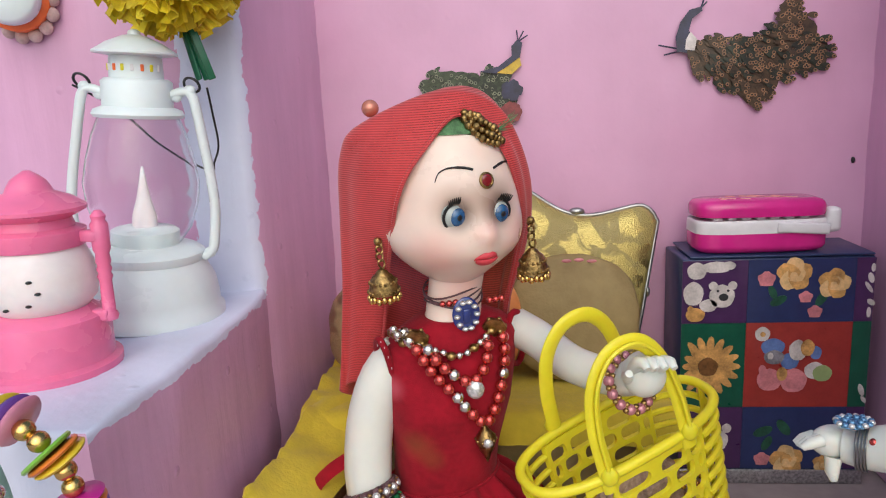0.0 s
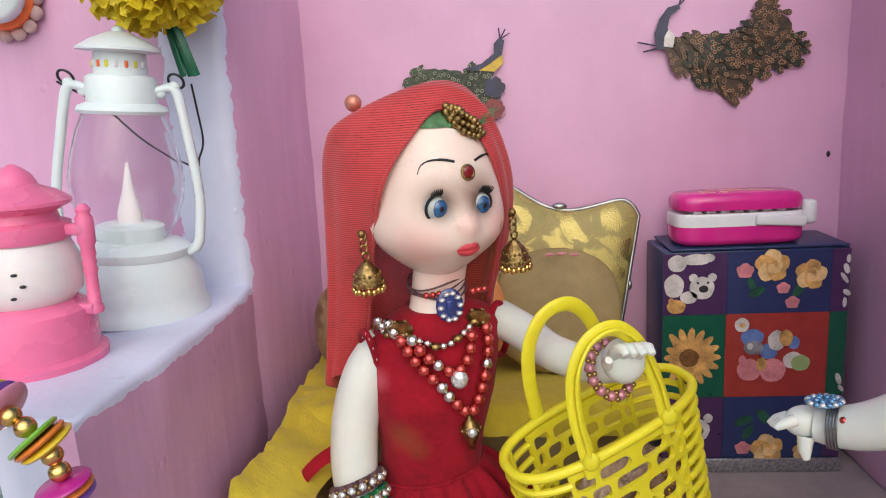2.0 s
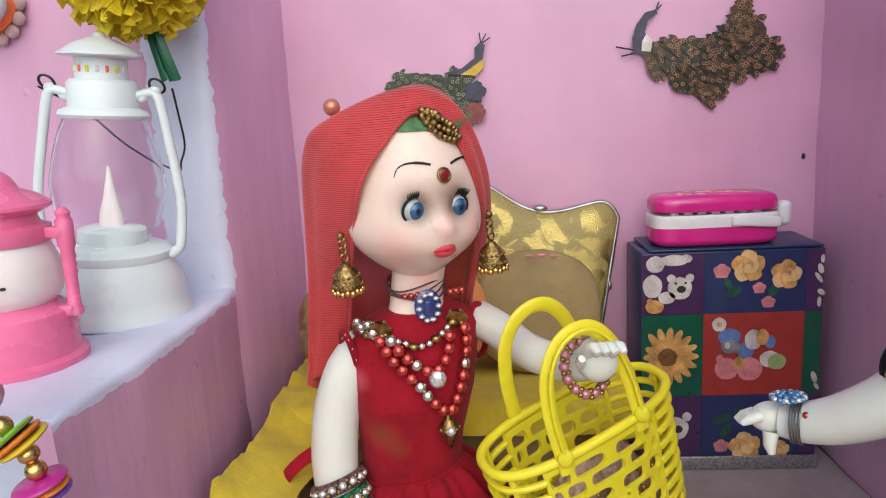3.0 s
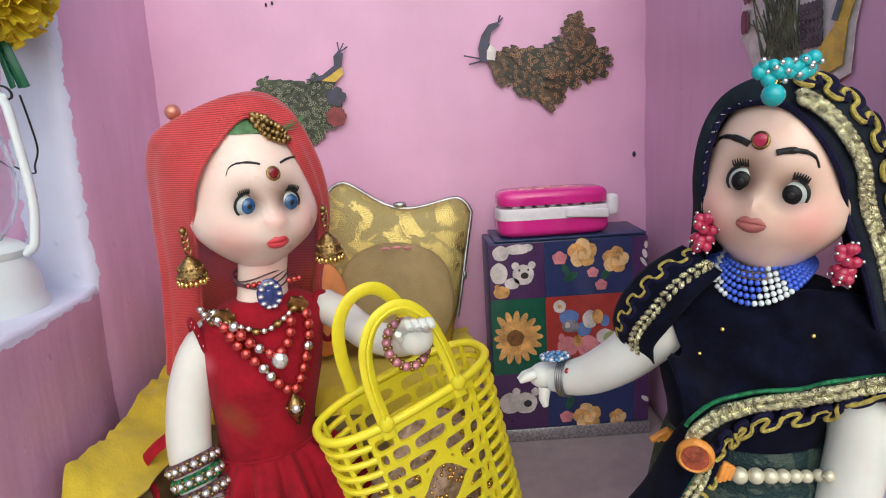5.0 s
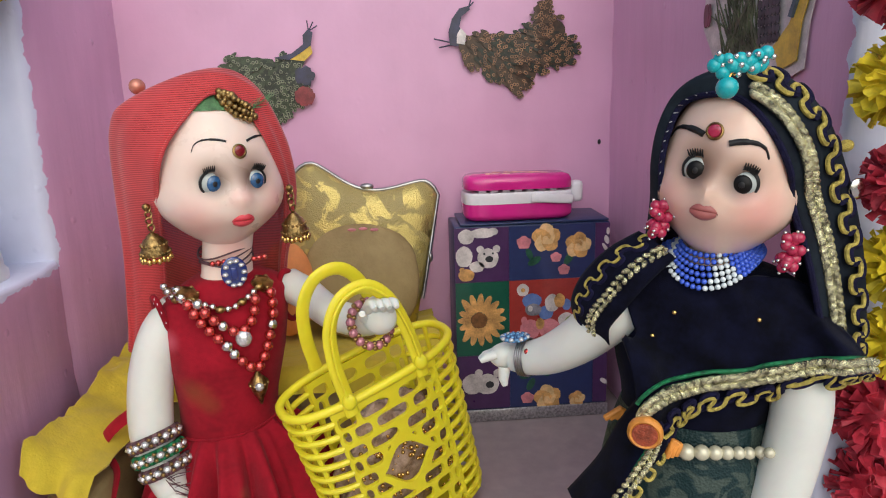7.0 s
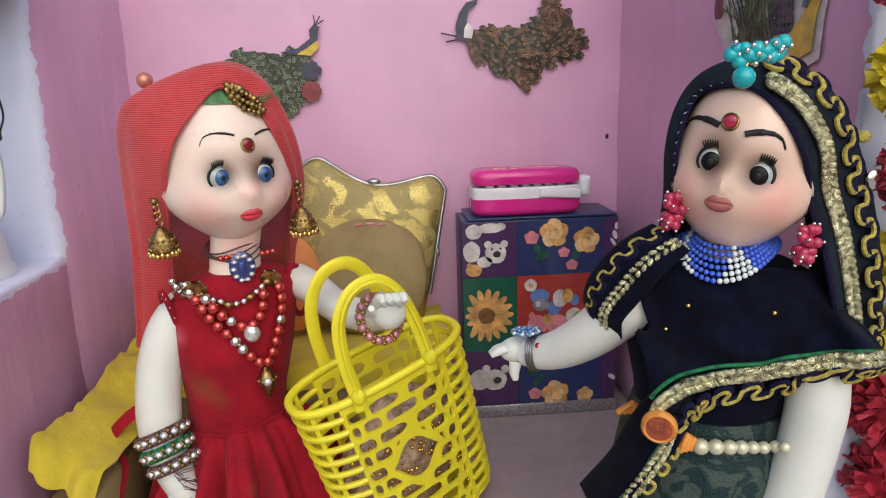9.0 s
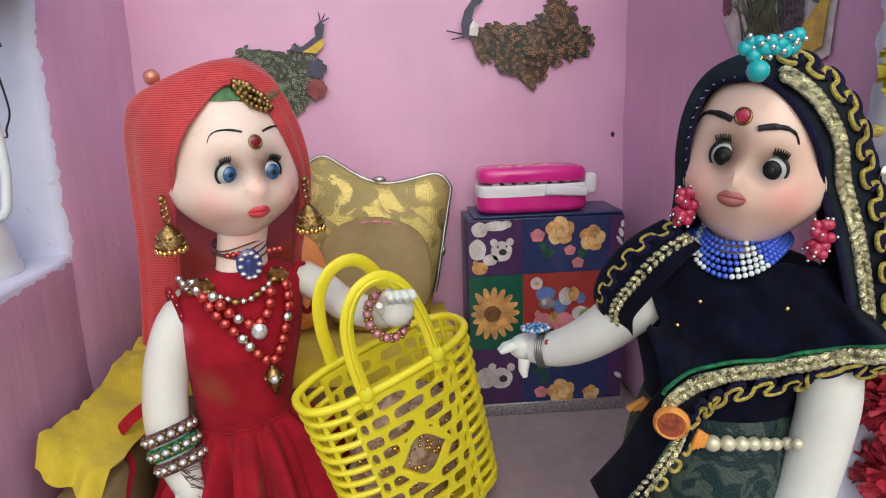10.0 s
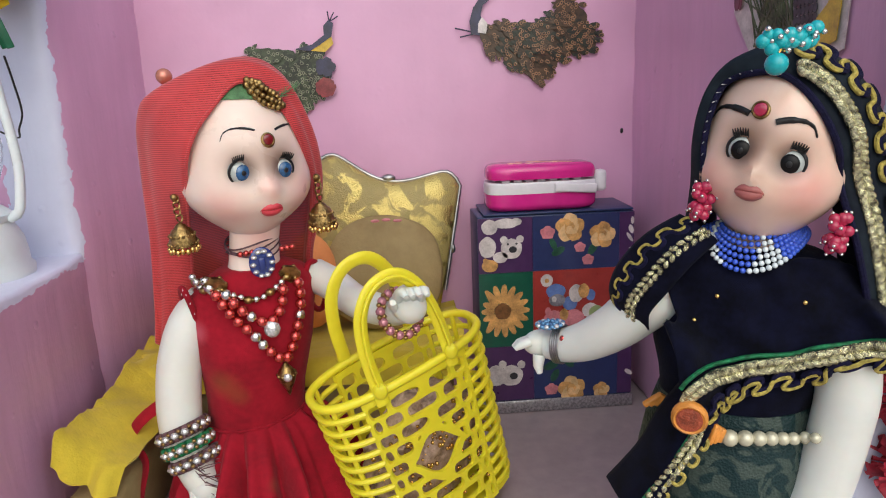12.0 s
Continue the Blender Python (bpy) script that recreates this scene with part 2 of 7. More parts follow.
M_REDBEAD = shader("red_pearl", (0.60, 0.07, 0.06), 0.18, metal=0.8, var=0.15, scale=200, coat=0.6)
M_PINKPEARL = shader("pink_pearl", (0.50, 0.20, 0.24), 0.22, metal=0.35, var=0.1, scale=200, coat=0.6)
M_PEARL = shader("cream_pearl", (0.62, 0.58, 0.42), 0.22, metal=0.25, var=0.08, scale=200, coat=0.6)
M_COPPER = shader("copper_pearl", (0.60, 0.22, 0.15), 0.25, metal=0.4, var=0.1, coat=0.5)
M_GEM = shader("clear_gem", (0.80, 0.82, 0.80), 0.08, metal=0.6, var=0.25, scale=900)
M_BLUEGEM = shader("blue_gem", (0.02, 0.04, 0.22), 0.08, var=0.2, coat=1.0)
M_SKYGEM = shader("pale_blue_gem", (0.16, 0.34, 0.58), 0.12, metal=0.5, var=0.4, scale=700)
M_TURQ = shader("turquoise_bead", (0.02, 0.42, 0.46), 0.25, var=0.12, scale=200, coat=0.4)
M_BERRY = shader("berry_bead", (0.42, 0.02, 0.07), 0.2, var=0.15, scale=200, coat=0.5)
M_BLUEBEAD = shader("blue_seed_bead", (0.06, 0.13, 0.66), 0.3, var=0.1, coat=0.3)
M_WHITEBEAD = shader("white_seed_bead", (0.70, 0.76, 0.78), 0.3, var=0.05, coat=0.3)
M_GREENTHREAD = shader("green_thread", (0.01, 0.17, 0.06), 0.6, var=0.4, scale=400, bump=0.8, bump_scale=900)
M_BROWNTHREAD = shader("brown_thread", (0.13, 0.06, 0.07), 0.6, var=0.4, scale=400, bump=0.8, bump_scale=900)
M_NAVY = shader("navy_velvet", (0.0035, 0.004, 0.014), 0.95, var=0.4, scale=90, bump=0.25, bump_scale=2500, sheen=0.03, spec=0.12)
M_NAVYTRIM = shader("navy_thread", (0.009, 0.008, 0.035), 0.8, var=0.3, scale=300, bump=0.8, bump_scale=1200, spec=0.2)
M_TRIM = shader("gilt_braid", (0.84, 0.66, 0.42), 0.26, metal=1.0, var=0.45, scale=400, bump=0.9, bump_scale=1500)
M_CORD = shader("yellow_gold_cord", (0.55, 0.44, 0.10), 0.5, metal=0.3, var=0.3, scale=500, bump=0.9, bump_scale=1500)
M_BLOUSE = brocade("dark_green_print", (0.010, 0.028, 0.030), (0.05, 0.07, 0.06), False, 75)
M_AMBER = shader("orange_carved_plastic", (0.72, 0.28, 0.05), 0.4, var=0.15, scale=150, bump=0.6, bump_scale=400)
M_RUST = shader("rust_inlay", (0.36, 0.07, 0.03), 0.5, var=0.3, scale=300, bump=0.9, bump_scale=600)
M_BROCADE = brocade("gold_brocade", (0.34, 0.27, 0.09), (0.56, 0.45, 0.16), True, 48)
M_BEIGE = shader("beige_print_cloth", (0.36, 0.27, 0.12), 0.7, color2=(0.24, 0.17, 0.07), scale=22, bump=0.4, bump_scale=500)
M_TAN = brocade("tan_brocade", (0.30, 0.20, 0.10), (0.42, 0.33, 0.18))
M_PEACH = shader("orange_felt", (0.78, 0.30, 0.10), 0.8, var=0.08, scale=60, bump=0.3, sss=0.2)
M_MAGENTA = shader("magenta_plastic", (0.62, 0.02, 0.24), 0.22, var=0.06, scale=40, coat=0.4)
M_GREYPLAST = shader("pale_grey_plastic", (0.72, 0.70, 0.73), 0.35, var=0.04)
M_NAVYCARD = shader("navy_card", (0.026, 0.045, 0.12), 0.35, var=0.12, scale=60)
M_SILVERTAPE = shader("silver_glitter_tape", (0.42, 0.40, 0.42), 0.35, metal=0.7, var=0.3, scale=500)
M_BROWNPAPER = shader("crumpled_gilt_paper", (0.62, 0.44, 0.34), 0.4, metal=0.15, var=0.4, scale=130, color2=(0.16, 0.10, 0.06), bump=1.0, bump_scale=300)


def card(name, rgb, var=0.08, rough=0.32):
    return shader(name, rgb, rough, var=var, scale=120, coat=0.25)


# ---------------------------------------------------------------- mesh tools
def mark(bm, before, mat):
    for i, f in enumerate(bm.faces):
        if i >= before:
            f.material_index = mat


def begin(bm):
    return len(bm.faces)


def ball(bm, c, r, mat=0, seg=14, ring=9, rot=None):
    n = begin(bm)
    r = r if isinstance(r, (tuple, list)) else (r, r, r)
    m = Matrix.Translation(c) @ (rot.to_4x4() if rot else Matrix()) @ Matrix.Diagonal((*r, 1))
    bmesh.ops.create_uvsphere(bm, u_segments=seg, v_segments=ring, radius=1, matrix=m)
    mark(bm, n, mat)


def loft(bm, rings, mat=0, cap=True, closed=False):
    n = begin(bm)
    vs = [[bm.verts.new(p) for p in ring] for ring in rings]
    k = len(vs[0])
    pairs = list(zip(vs, vs[1:])) + ([(vs[-1], vs[0])] if closed else [])
    for a, b in pairs:
        for i in range(k):
            bm.faces.new((a[i], a[(i + 1) % k], b[(i + 1) % k], b[i]))
    if cap and not closed:
        bm.faces.new(vs[0][::-1])
        bm.faces.new(vs[-1])
    mark(bm, n, mat)


def smooth_curve(pts, n):
    """Catmull-Rom through pts, n points."""
    P = [Vector(p) for p in pts]
    out = []
    for i in range(n):
        s = i / (n - 1) * (len(P) - 1)
        k = min(int(s), len(P) - 2)
        t = s - k
        p0, p1, p2, p3 = P[max(k - 1, 0)], P[k], P[k + 1], P[min(k + 2, len(P) - 1)]
        out.append(0.5 * ((2 * p1) + (p2 - p0) * t + (2 * p0 - 5 * p1 + 4 * p2 - p3) * t * t + (3 * p1 - p0 - 3 * p2 + p3) * t ** 3))
    return out


def tube(bm, pts, r, mat=0, seg=8, closed=False, flat=1.0, up=None):
    """A tube along pts; r is one radius or one per point; flat squeezes it along its second axis."""
    P = [Vector(p) for p in pts]
    n = len(P)
    R = r if isinstance(r, (list, tuple)) else [r] * n
    rings = []
    ref = Vector(up) if up else None
    for i in range(n):
        a = P[(i - 1) % n] if closed else P[max(i - 1, 0)]
        b = P[(i + 1) % n] if closed else P[min(i + 1, n - 1)]
        d = (b - a).normalized()
        if ref is None:
            ref = d.orthogonal().normalized()
        x = (ref - d * ref.dot(d))
        x = x.normalized() if x.length > 1e-6 else d.orthogonal().normalized()
        if not up:
            ref = x
        y = d.cross(x)
        rings.append([P[i] + x * (math.cos(q) * R[i]) + y * (math.sin(q) * R[i] * flat) for q in [k * math.tau / seg for k in range(seg)]])
    loft(bm, rings, mat, cap=not closed, closed=closed)


def lathe(bm, profile, at=(0, 0, 0), mat=0, seg=40, rot=None, cap=True):
    m = rot.to_3x3() if rot else Matrix.Identity(3)
    rings = [[Vector(at) + m @ Vector((math.cos(a) * r, math.sin(a) * r, z)) for a in [k * math.tau / seg for k in range(seg)]] for r, z in profile]
    loft(bm, rings, mat, cap=cap)


def box(bm, size, m, bev=0.0, mat=0, seg=2):
    n = begin(bm)
    made = bmesh.ops.create_cube(bm, size=1, matrix=m @ Matrix.Diagonal((*size, 1)))
    if bev:
        edges = list({e for v in made["verts"] for e in v.link_edges})
        bmesh.ops.bevel(bm, geom=edges, offset=bev, segments=seg, affect="EDGES", profile=0.5)
    mark(bm, n, mat)


def plate(bm, outline, m, thick, mat=0):
    """A flat cut-out: the outline in its own x, z plane, thick along y."""
    n = begin(bm)
    a = [bm.verts.new(m @ Vector((x, 0, z))) for x, z in outline]
    b = [bm.verts.new(m @ Vector((x, -thick, z))) for x, z in outline]
    bm.faces.new(a)
    bm.faces.new(b[::-1])
    for i in range(len(a)):
        j = (i + 1) % len(a)
        bm.faces.new((a[j], a[i], b[i], b[j]))
    mark(bm, n, mat)


def cloth(bm, fn, nu, nv, thick=0.0008, mat=0):
    """A sheet fn(u, v), u and v in 0..1, with a thickness."""
    n = begin(bm)
    g = [[Vector(fn(i / nu, j / nv)) for j in range(nv + 1)] for i in range(nu + 1)]
    top, low = [], []
    for i in range(nu + 1):
        top.append([]), low.append([])
        for j in range(nv + 1):
            du = g[min(i + 1, nu)][j] - g[max(i - 1, 0)][j]
            dv = g[i][min(j + 1, nv)] - g[i][max(j - 1, 0)]
            nn = du.cross(dv)
            nn = nn.normalized() if nn.length > 1e-12 else Vector((0, 0, 1))
            top[i].append(bm.verts.new(g[i][j])), low[i].append(bm.verts.new(g[i][j] - nn * thick))
    for i in range(nu):
        for j in range(nv):
            bm.faces.new((top[i][j], top[i + 1][j], top[i + 1][j + 1], top[i][j + 1]))
            bm.faces.new((low[i][j], low[i][j + 1], low[i + 1][j + 1], low[i + 1][j]))
    for i in range(nu):
        bm.faces.new((top[i + 1][0], top[i][0], low[i][0], low[i + 1][0]))
        bm.faces.new((top[i][nv], top[i + 1][nv], low[i + 1][nv], low[i][nv]))
    for j in range(nv):
        bm.faces.new((top[0][j], top[0][j + 1], low[0][j + 1], low[0][j]))
        bm.faces.new((top[nu][j + 1], top[nu][j], low[nu][j], low[nu][j + 1]))
    mark(bm, n, mat)


def mesh_of(bm, mats, sharp=50, name="mesh"):
    bmesh.ops.recalc_face_normals(bm, faces=bm.faces)
    me = bpy.data.meshes.new(name)
    bm.to_mesh(me)
    bm.free()
    for m in mats if isinstance(mats, (list, tuple)) else [mats]:
        me.materials.append(m)
    me.shade_smooth()
    me.set_sharp_from_angle(angle=radians(sharp))
    return me


def part(name, bm, mats, parent, label="", sharp=50):
    """Links a bmesh as one mesh object under a thing or a part."""
    ob = new(name, mesh_of(bm, mats, sharp, name))
    ob.parent = parent
    ob.matrix_parent_inverse = parent.matrix_world.inverted() if parent else Matrix()
    return tagged(ob, label)


def thing(name, bm, mats, label, category, group="", kind="", sharp=50):
    return tagged(new(name, mesh_of(bm, mats, sharp, name)), label, category, group, kind)


def base(name, at, label, category, group="", kind=""):
    """An Empty at a thing's base, which parents its parts."""
    ob = new(name)
    ob.empty_display_size = 0.01
    ob.matrix_world = Matrix.Translation(at)
    bpy.context.view_layer.update()
    return tagged(ob, label, category, group, kind)


def shared(name, me, parent, m):
    ob = new(name, me)
    ob.parent = parent
    ob.matrix_parent_inverse = parent.matrix_world.inverted()
    ob.matrix_basis = m
    return ob


def bead_mesh(r, mat, squash=1.0, seg=12, ring=8):
    bm = bmesh.new()
    ball(bm, (0, 0, 0), (r, r, r * squash), 0, seg, ring)
    return mesh_of(bm, mat, 80, "bead")


def along(pts, step):
    """Points at even distances along a polyline."""
    P = [Vector(p) for p in pts]
    out, left = [P[0].copy()], step
    for a, b in zip(P, P[1:]):
        seg = (b - a).length
        pos = left
        while pos <= seg:
            out.append(a.lerp(b, pos / seg))
            pos += step
        left = pos - seg
    return out

# ---------------------------------------------------------------- the setting
def wall(name, lo, hi, mat, label, rough=0.0012, step=0.014):
    """A plastered block from lo to hi with uneven faces and softened edges."""
    bm = bmesh.new()
    c = [(a + b) / 2 for a, b in zip(lo, hi)]
    box(bm, [b - a for a, b in zip(lo, hi)], Matrix.Translation(c), 0.003)
    size = max(b - a for a, b in zip(lo, hi))
    cuts = max(2, min(40, int(size / step)))
    bmesh.ops.subdivide_edges(bm, edges=[e for e in bm.edges if e.calc_length() > step * 2], cuts=cuts, use_grid_fill=True)
    for v in bm.verts:
        v.co += noise.noise_vector(v.co * 45) * rough + noise.noise_vector(v.co * 14) * rough
    return thing(name, bm, mat, label, "wall", kind="structure", sharp=70)


LX, RX, BY = -0.258, 0.143, 0.653
LEDGE = 0.163


def seat(known, about, to, turn, size):
    """Turns, sizes and moves as one all top-level things made since known: the point about comes to rest at to."""
    bpy.context.view_layer.update()
    m = pose(*to, *turn) @ Matrix.Scale(size, 4) @ Matrix.Translation([-q for q in about])
    for ob in bpy.data.objects:
        if ob not in known and ob.parent is None:
            ob.matrix_world = m @ ob.matrix_world
    bpy.context.view_layer.update()


bm = bmesh.new()
box(bm, (1.8, 1.8, 0.02), Matrix.Translation((-0.05, 0.15, -0.014)))
tagged(thing("ground", bm, M_GROUND, "plain grey cement ground around the toy room", "ground", kind="structure"))
bm = bmesh.new()
box(bm, (1.1, 0.9, 0.02), Matrix.Translation((-0.05, 0.3, -0.01)), 0.002)
thing("floor", bm, M_FLOOR, "grey-pink cement floor of the toy room", "floor", kind="structure")
wall("wall_back", (LX - 0.03, BY, 0), (RX + 0.01, BY + 0.03, 0.42), M_BACK, "pink brush-painted back wall", 0.0007)
bm = bmesh.new()
plan = [(LX, BY + 0.029), (LX, BY), (-0.2640, 0.620), (-0.2695, 0.590), (-0.2745, 0.566), (-0.2778, 0.5530), (-0.2808, 0.5492), (-0.2860, 0.5477), (-0.340, 0.547), (-0.62, 0.547), (-0.62, BY + 0.029)]
cuts = [plan[0]]
for p, q in zip(plan, plan[1:]):
    n = max(1, int(math.dist(p, q) / 0.012))
    cuts += [(p[0] + (q[0] - p[0]) * k / n, p[1] + (q[1] - p[1]) * k / n) for k in range(1, n + 1)]
loft(bm, [[Vector((x, y, 0.42 * k / 34)) for x, y in cuts] for k in range(35)])
for v in bm.verts:
    v.co += noise.noise_vector(v.co * 45) * 0.0011 + noise.noise_vector(v.co * 14) * 0.0012
thing("wall_left", bm, M_LEFT, "pink painted side wall with a lavender border", "wall", kind="structure", sharp=70)
bm = bmesh.new()
plan = [(-0.2725, 0.350), (-0.2700, 0.410), (-0.2715, 0.470), (-0.2735, 0.510), (-0.2755, 0.535), (-0.2775, 0.5495), (-0.30, 0.5500), (-0.62, 0.5500), (-0.62, 0.350)]
cuts = []
for p, q in zip(plan, plan[1:] + plan[:1]):
    n = max(1, int(math.dist(p, q) / 0.010))
    cuts += [(p[0] + (q[0] - p[0]) * k / n, p[1] + (q[1] - p[1]) * k / n) for k in range(n)]
levels = [(LEDGE * k / 16, 0.0) for k in range(16)] + [(LEDGE - 0.003, 0.0), (LEDGE - 0.0008, 0.0008), (LEDGE, 0.003), (LEDGE, 0.03)]
loft(bm, [[Vector((x - back, max(y, 0.350 + back), z)) for x, y in cuts] for z, back in levels])
for v in bm.verts:
    v.co += noise.noise_vector(v.co * 60) * 0.0012 + noise.noise_vector(v.co * 14) * 0.001
for f in bm.faces:
    if f.calc_center_median().y < 0.353 and f.calc_center_median().z < LEDGE - 0.002:
        f.material_index = 1
thing("wall_ledge", bm, [M_LEDGE, M_LEDGE_END], "pink wall with a lavender painted ledge on top", "wall", kind="structure", sharp=70)
wall("wall_right", (RX, 0.353, 0), (0.40, BY + 0.03, 0.42), M_RIGHT, "pink painted wall with a lavender end face", 0.001)

# ---------------------------------------------------------------- left ledge: white lantern
SHELF = 0.203  # the ledge as the lantern group is drawn, before it is seated
made = set(bpy.data.objects)


def white_lantern(cx, cy, z0):
    o = base("lantern", (cx, cy, z0), "white plastic toy hurricane lantern with clear globe on the lavender ledge", "lantern")
    P = lambda pts: [(r, z) for r, z in pts]
    bm = bmesh.new()
    lathe(bm, [(0.029, 0), (0.0312, 0.0015), (0.0312, 0.005), (0.0294, 0.007), (0.029, 0.012), (0.0275, 0.02), (0.0245, 0.026), (0.023, 0.029),
               (0.0235, 0.030), (0.0235, 0.033), (0.021, 0.035), (0.016, 0.036), (0.0135, 0.0365), (0.0135, 0.043), (0.012, 0.044), (0.004, 0.045)], (cx, cy, z0))
    part("tank", bm, M_WHITE, o)
    bm = bmesh.new()
    lathe(bm, [(0.005, 0.044), (0.0048, 0.05), (0.0028, 0.058), (0.0012, 0.068), (0.0005, 0.073)], (cx, cy, z0), seg=16)
    part("candle_bulb", bm, M_MILK, o, "white plastic flame bulb")
    bm = bmesh.new()
    prof = [(0.0135, 0.036), (0.019, 0.045), (0.0218, 0.056), (0.0225, 0.066), (0.0208, 0.077), (0.0182, 0.088), (0.0150, 0.097)]
    lathe(bm, prof + [(r - 0.0007, z) for r, z in prof[::-1]], (cx, cy, z0), cap=False)
    ob = part("globe", bm, M_GLASS, o, "clear plastic globe")
    ob.visible_shadow = False
    bm = bmesh.new()
    cap = [(0.0205, 0.0955), (0.0215, 0.097), (0.0205, 0.099), (0.0165, 0.1005), (0.0165, 0.1115), (0.0145, 0.113), (0.0125, 0.113), (0.0122, 0.121),
           (0.012, 0.1225), (0.0195, 0.1235), (0.0195, 0.1245), (0.013, 0.1285), (0.0055, 0.1315), (0.003, 0.132), (0.0028, 0.1335), (0.001, 0.1345)]
    lathe(bm, [(r * 0.82, z) for r, z in cap], (cx, cy, z0))
    part("chimney_cap", bm, M_WHITE, o)
    for k in range(9):
        bm = bmesh.new()
        a = -math.pi / 2 + (k - 4) * 0.36
        box(bm, (0.0012, 0.0012, 0.003), pose(cx + 0.0101 * math.cos(a), cy + 0.0101 * math.sin(a), z0 + 0.1175, 0, 0, math.degrees(a)), 0.0003)
        part("vent_slot", bm, M_ORANGE if k % 3 == 0 else (M_YPLAST if k % 3 == 1 else M_GREYPLAST), o)
    ca, sa = math.cos(radians(10)), math.sin(radians(10))
    for s in (-1, 1):
        bm = bmesh.new()
        pts = [(0.013, 0.106), (0.0185, 0.108), (0.0215, 0.106), (0.0232, 0.098), (0.0252, 0.085), (0.0275, 0.07), (0.029, 0.055), (0.0285, 0.042), (0.0275, 0.034), (0.0235, 0.03)]
        tube(bm, smooth_curve([(cx + s * x * ca, cy + s * x * sa, z0 + z) for x, z in pts], 26), 0.0021, seg=8)
        for x, z in ((0.0205, 0.1085), (0.0150, 0.1055), (0.0262, 0.0325)):
            ball(bm, (cx + s * x * ca, cy + s * x * sa, z0 + z), (0.0026, 0.0018, 0.0026), 0, 10, 7)
        part("side_arm", bm, M_WHITE, o)
        bm = bmesh.new()
        loop = [(cx + s * (0.0215 + 0.0032 * math.cos(q)) * ca, cy + s * 0.021 * sa - 0.002 * math.sin(q), z0 + 0.111 + 0.0032 * math.sin(q)) for q in [k * math.tau / 14 for k in range(14)]]
        tube(bm, loop, 0.0006, closed=True, seg=6)
        part("wire_loop", bm, M_BLACKWIRE, o, "black wire loop")
    bm = bmesh.new()
    tube(bm, smooth_curve([(cx + 0.0265, cy + 0.006, z0 + 0.110), (cx + 0.0250, cy + 0.014, z0 + 0.098), (cx + 0.0245, cy + 0.020, z0 + 0.083), (cx + 0.0215, cy + 0.022, z0 + 0.074),
         (cx + 0.018, cy + 0.027, z0 + 0.069), (cx + 0.008, cy + 0.027, z0 + 0.073), (cx - 0.006, cy + 0.026, z0 + 0.082), (cx - 0.018, cy + 0.016, z0 + 0.098), (cx - 0.0255, cy - 0.003, z0 + 0.109)], 48), 0.0005, seg=6)
    part("bail_wire", bm, M_BLACKWIRE, o, "thin black wire handle hanging behind")
    return o


white_lantern(-0.2715, 0.404, SHELF).matrix_world = pose(-0.2715, 0.404, SHELF, 0, 7, 0) @ Matrix.Diagonal((1.02, 1.0, 0.9, 1))


def pink_lantern(cx, cy, z0):
    o = base("pink_lantern", (cx, cy, z0), "pink plastic toy lantern with milky globe on the ledge", "lantern")
    bm = bmesh.new()
    lathe(bm, [(0.024, 0), (0.0262, 0.001), (0.0262, 0.005), (0.0235, 0.0065), (0.0232, 0.022), (0.0225, 0.026), (0.019, 0.028), (0.017, 0.030)], (cx, cy, z0))
    part("tank", bm, M_HOT, o)
    bm = bmesh.new()
    lathe(bm, [(0.016, 0.0295), (0.0195, 0.034), (0.0205, 0.041), (0.0195, 0.049), (0.017, 0.056), (0.0155, 0.0585)], (cx, cy, z0))
    part("globe", bm, M_MILK, o, "milky white globe")
    bm = bmesh.new()
    for q, r, z in ((-1.12, 0.0199, 0.046), (-1.0, 0.0205, 0.041), (-1.18, 0.0196, 0.036), (-1.6, 0.0197, 0.0345)):
        ball(bm, (cx + r * math.cos(q), cy + r * math.sin(q), z0 + z), (0.0012, 0.0012, 0.0007), 0, 8, 6)
    part("paint_mark", bm, M_BLACKWIRE, o, "small worn paint marks")
    bm = bmesh.new()
    lathe(bm, [(0.0175, 0.057), (0.0182, 0.059), (0.0182, 0.064), (0.0145, 0.0655), (0.0135, 0.069), (0.0195, 0.0725), (0.0195, 0.074), (0.0145, 0.078), (0.0085, 0.0805),
               (0.0075, 0.083), (0.0062, 0.0855), (0.004, 0.0875), (0.0012, 0.0895)], (cx, cy, z0))
    part("hood", bm, M_HOT, o)
    for s in (-1, 1):
        bm = bmesh.new()
        x = cx + s * 0.0245
        y = cy + s * 0.004
        lathe(bm, [(0.003, 0.023), (0.0036, 0.025), (0.0026, 0.027), (0.0024, 0.04)] + [(0.0024 + 0.0006 * (k % 2), 0.041 + k * 0.0017) for k in range(6)] +
              [(0.0026, 0.053), (0.0034, 0.055), (0.0034, 0.066), (0.0024, 0.0675), (0.003, 0.0695), (0.0012, 0.072)], (x, y, z0), seg=16)
        box(bm, (0.012, 0.006, 0.005), Matrix.Translation((cx + s * 0.0195, cy + s * 0.003, z0 + 0.0255)), 0.001)
        box(bm, (0.012, 0.005, 0.005), Matrix.Translation((cx + s * 0.0195, cy + s * 0.003, z0 + 0.061)), 0.001)
        part("side_post", bm, M_HOT, o)
    return o


pink_lantern(-0.2735, 0.3425, SHELF).matrix_world = pose(-0.2735, 0.3425, SHELF, 0, 4, 0) @ Matrix.Diagonal((0.85, 0.88, 0.785, 1))


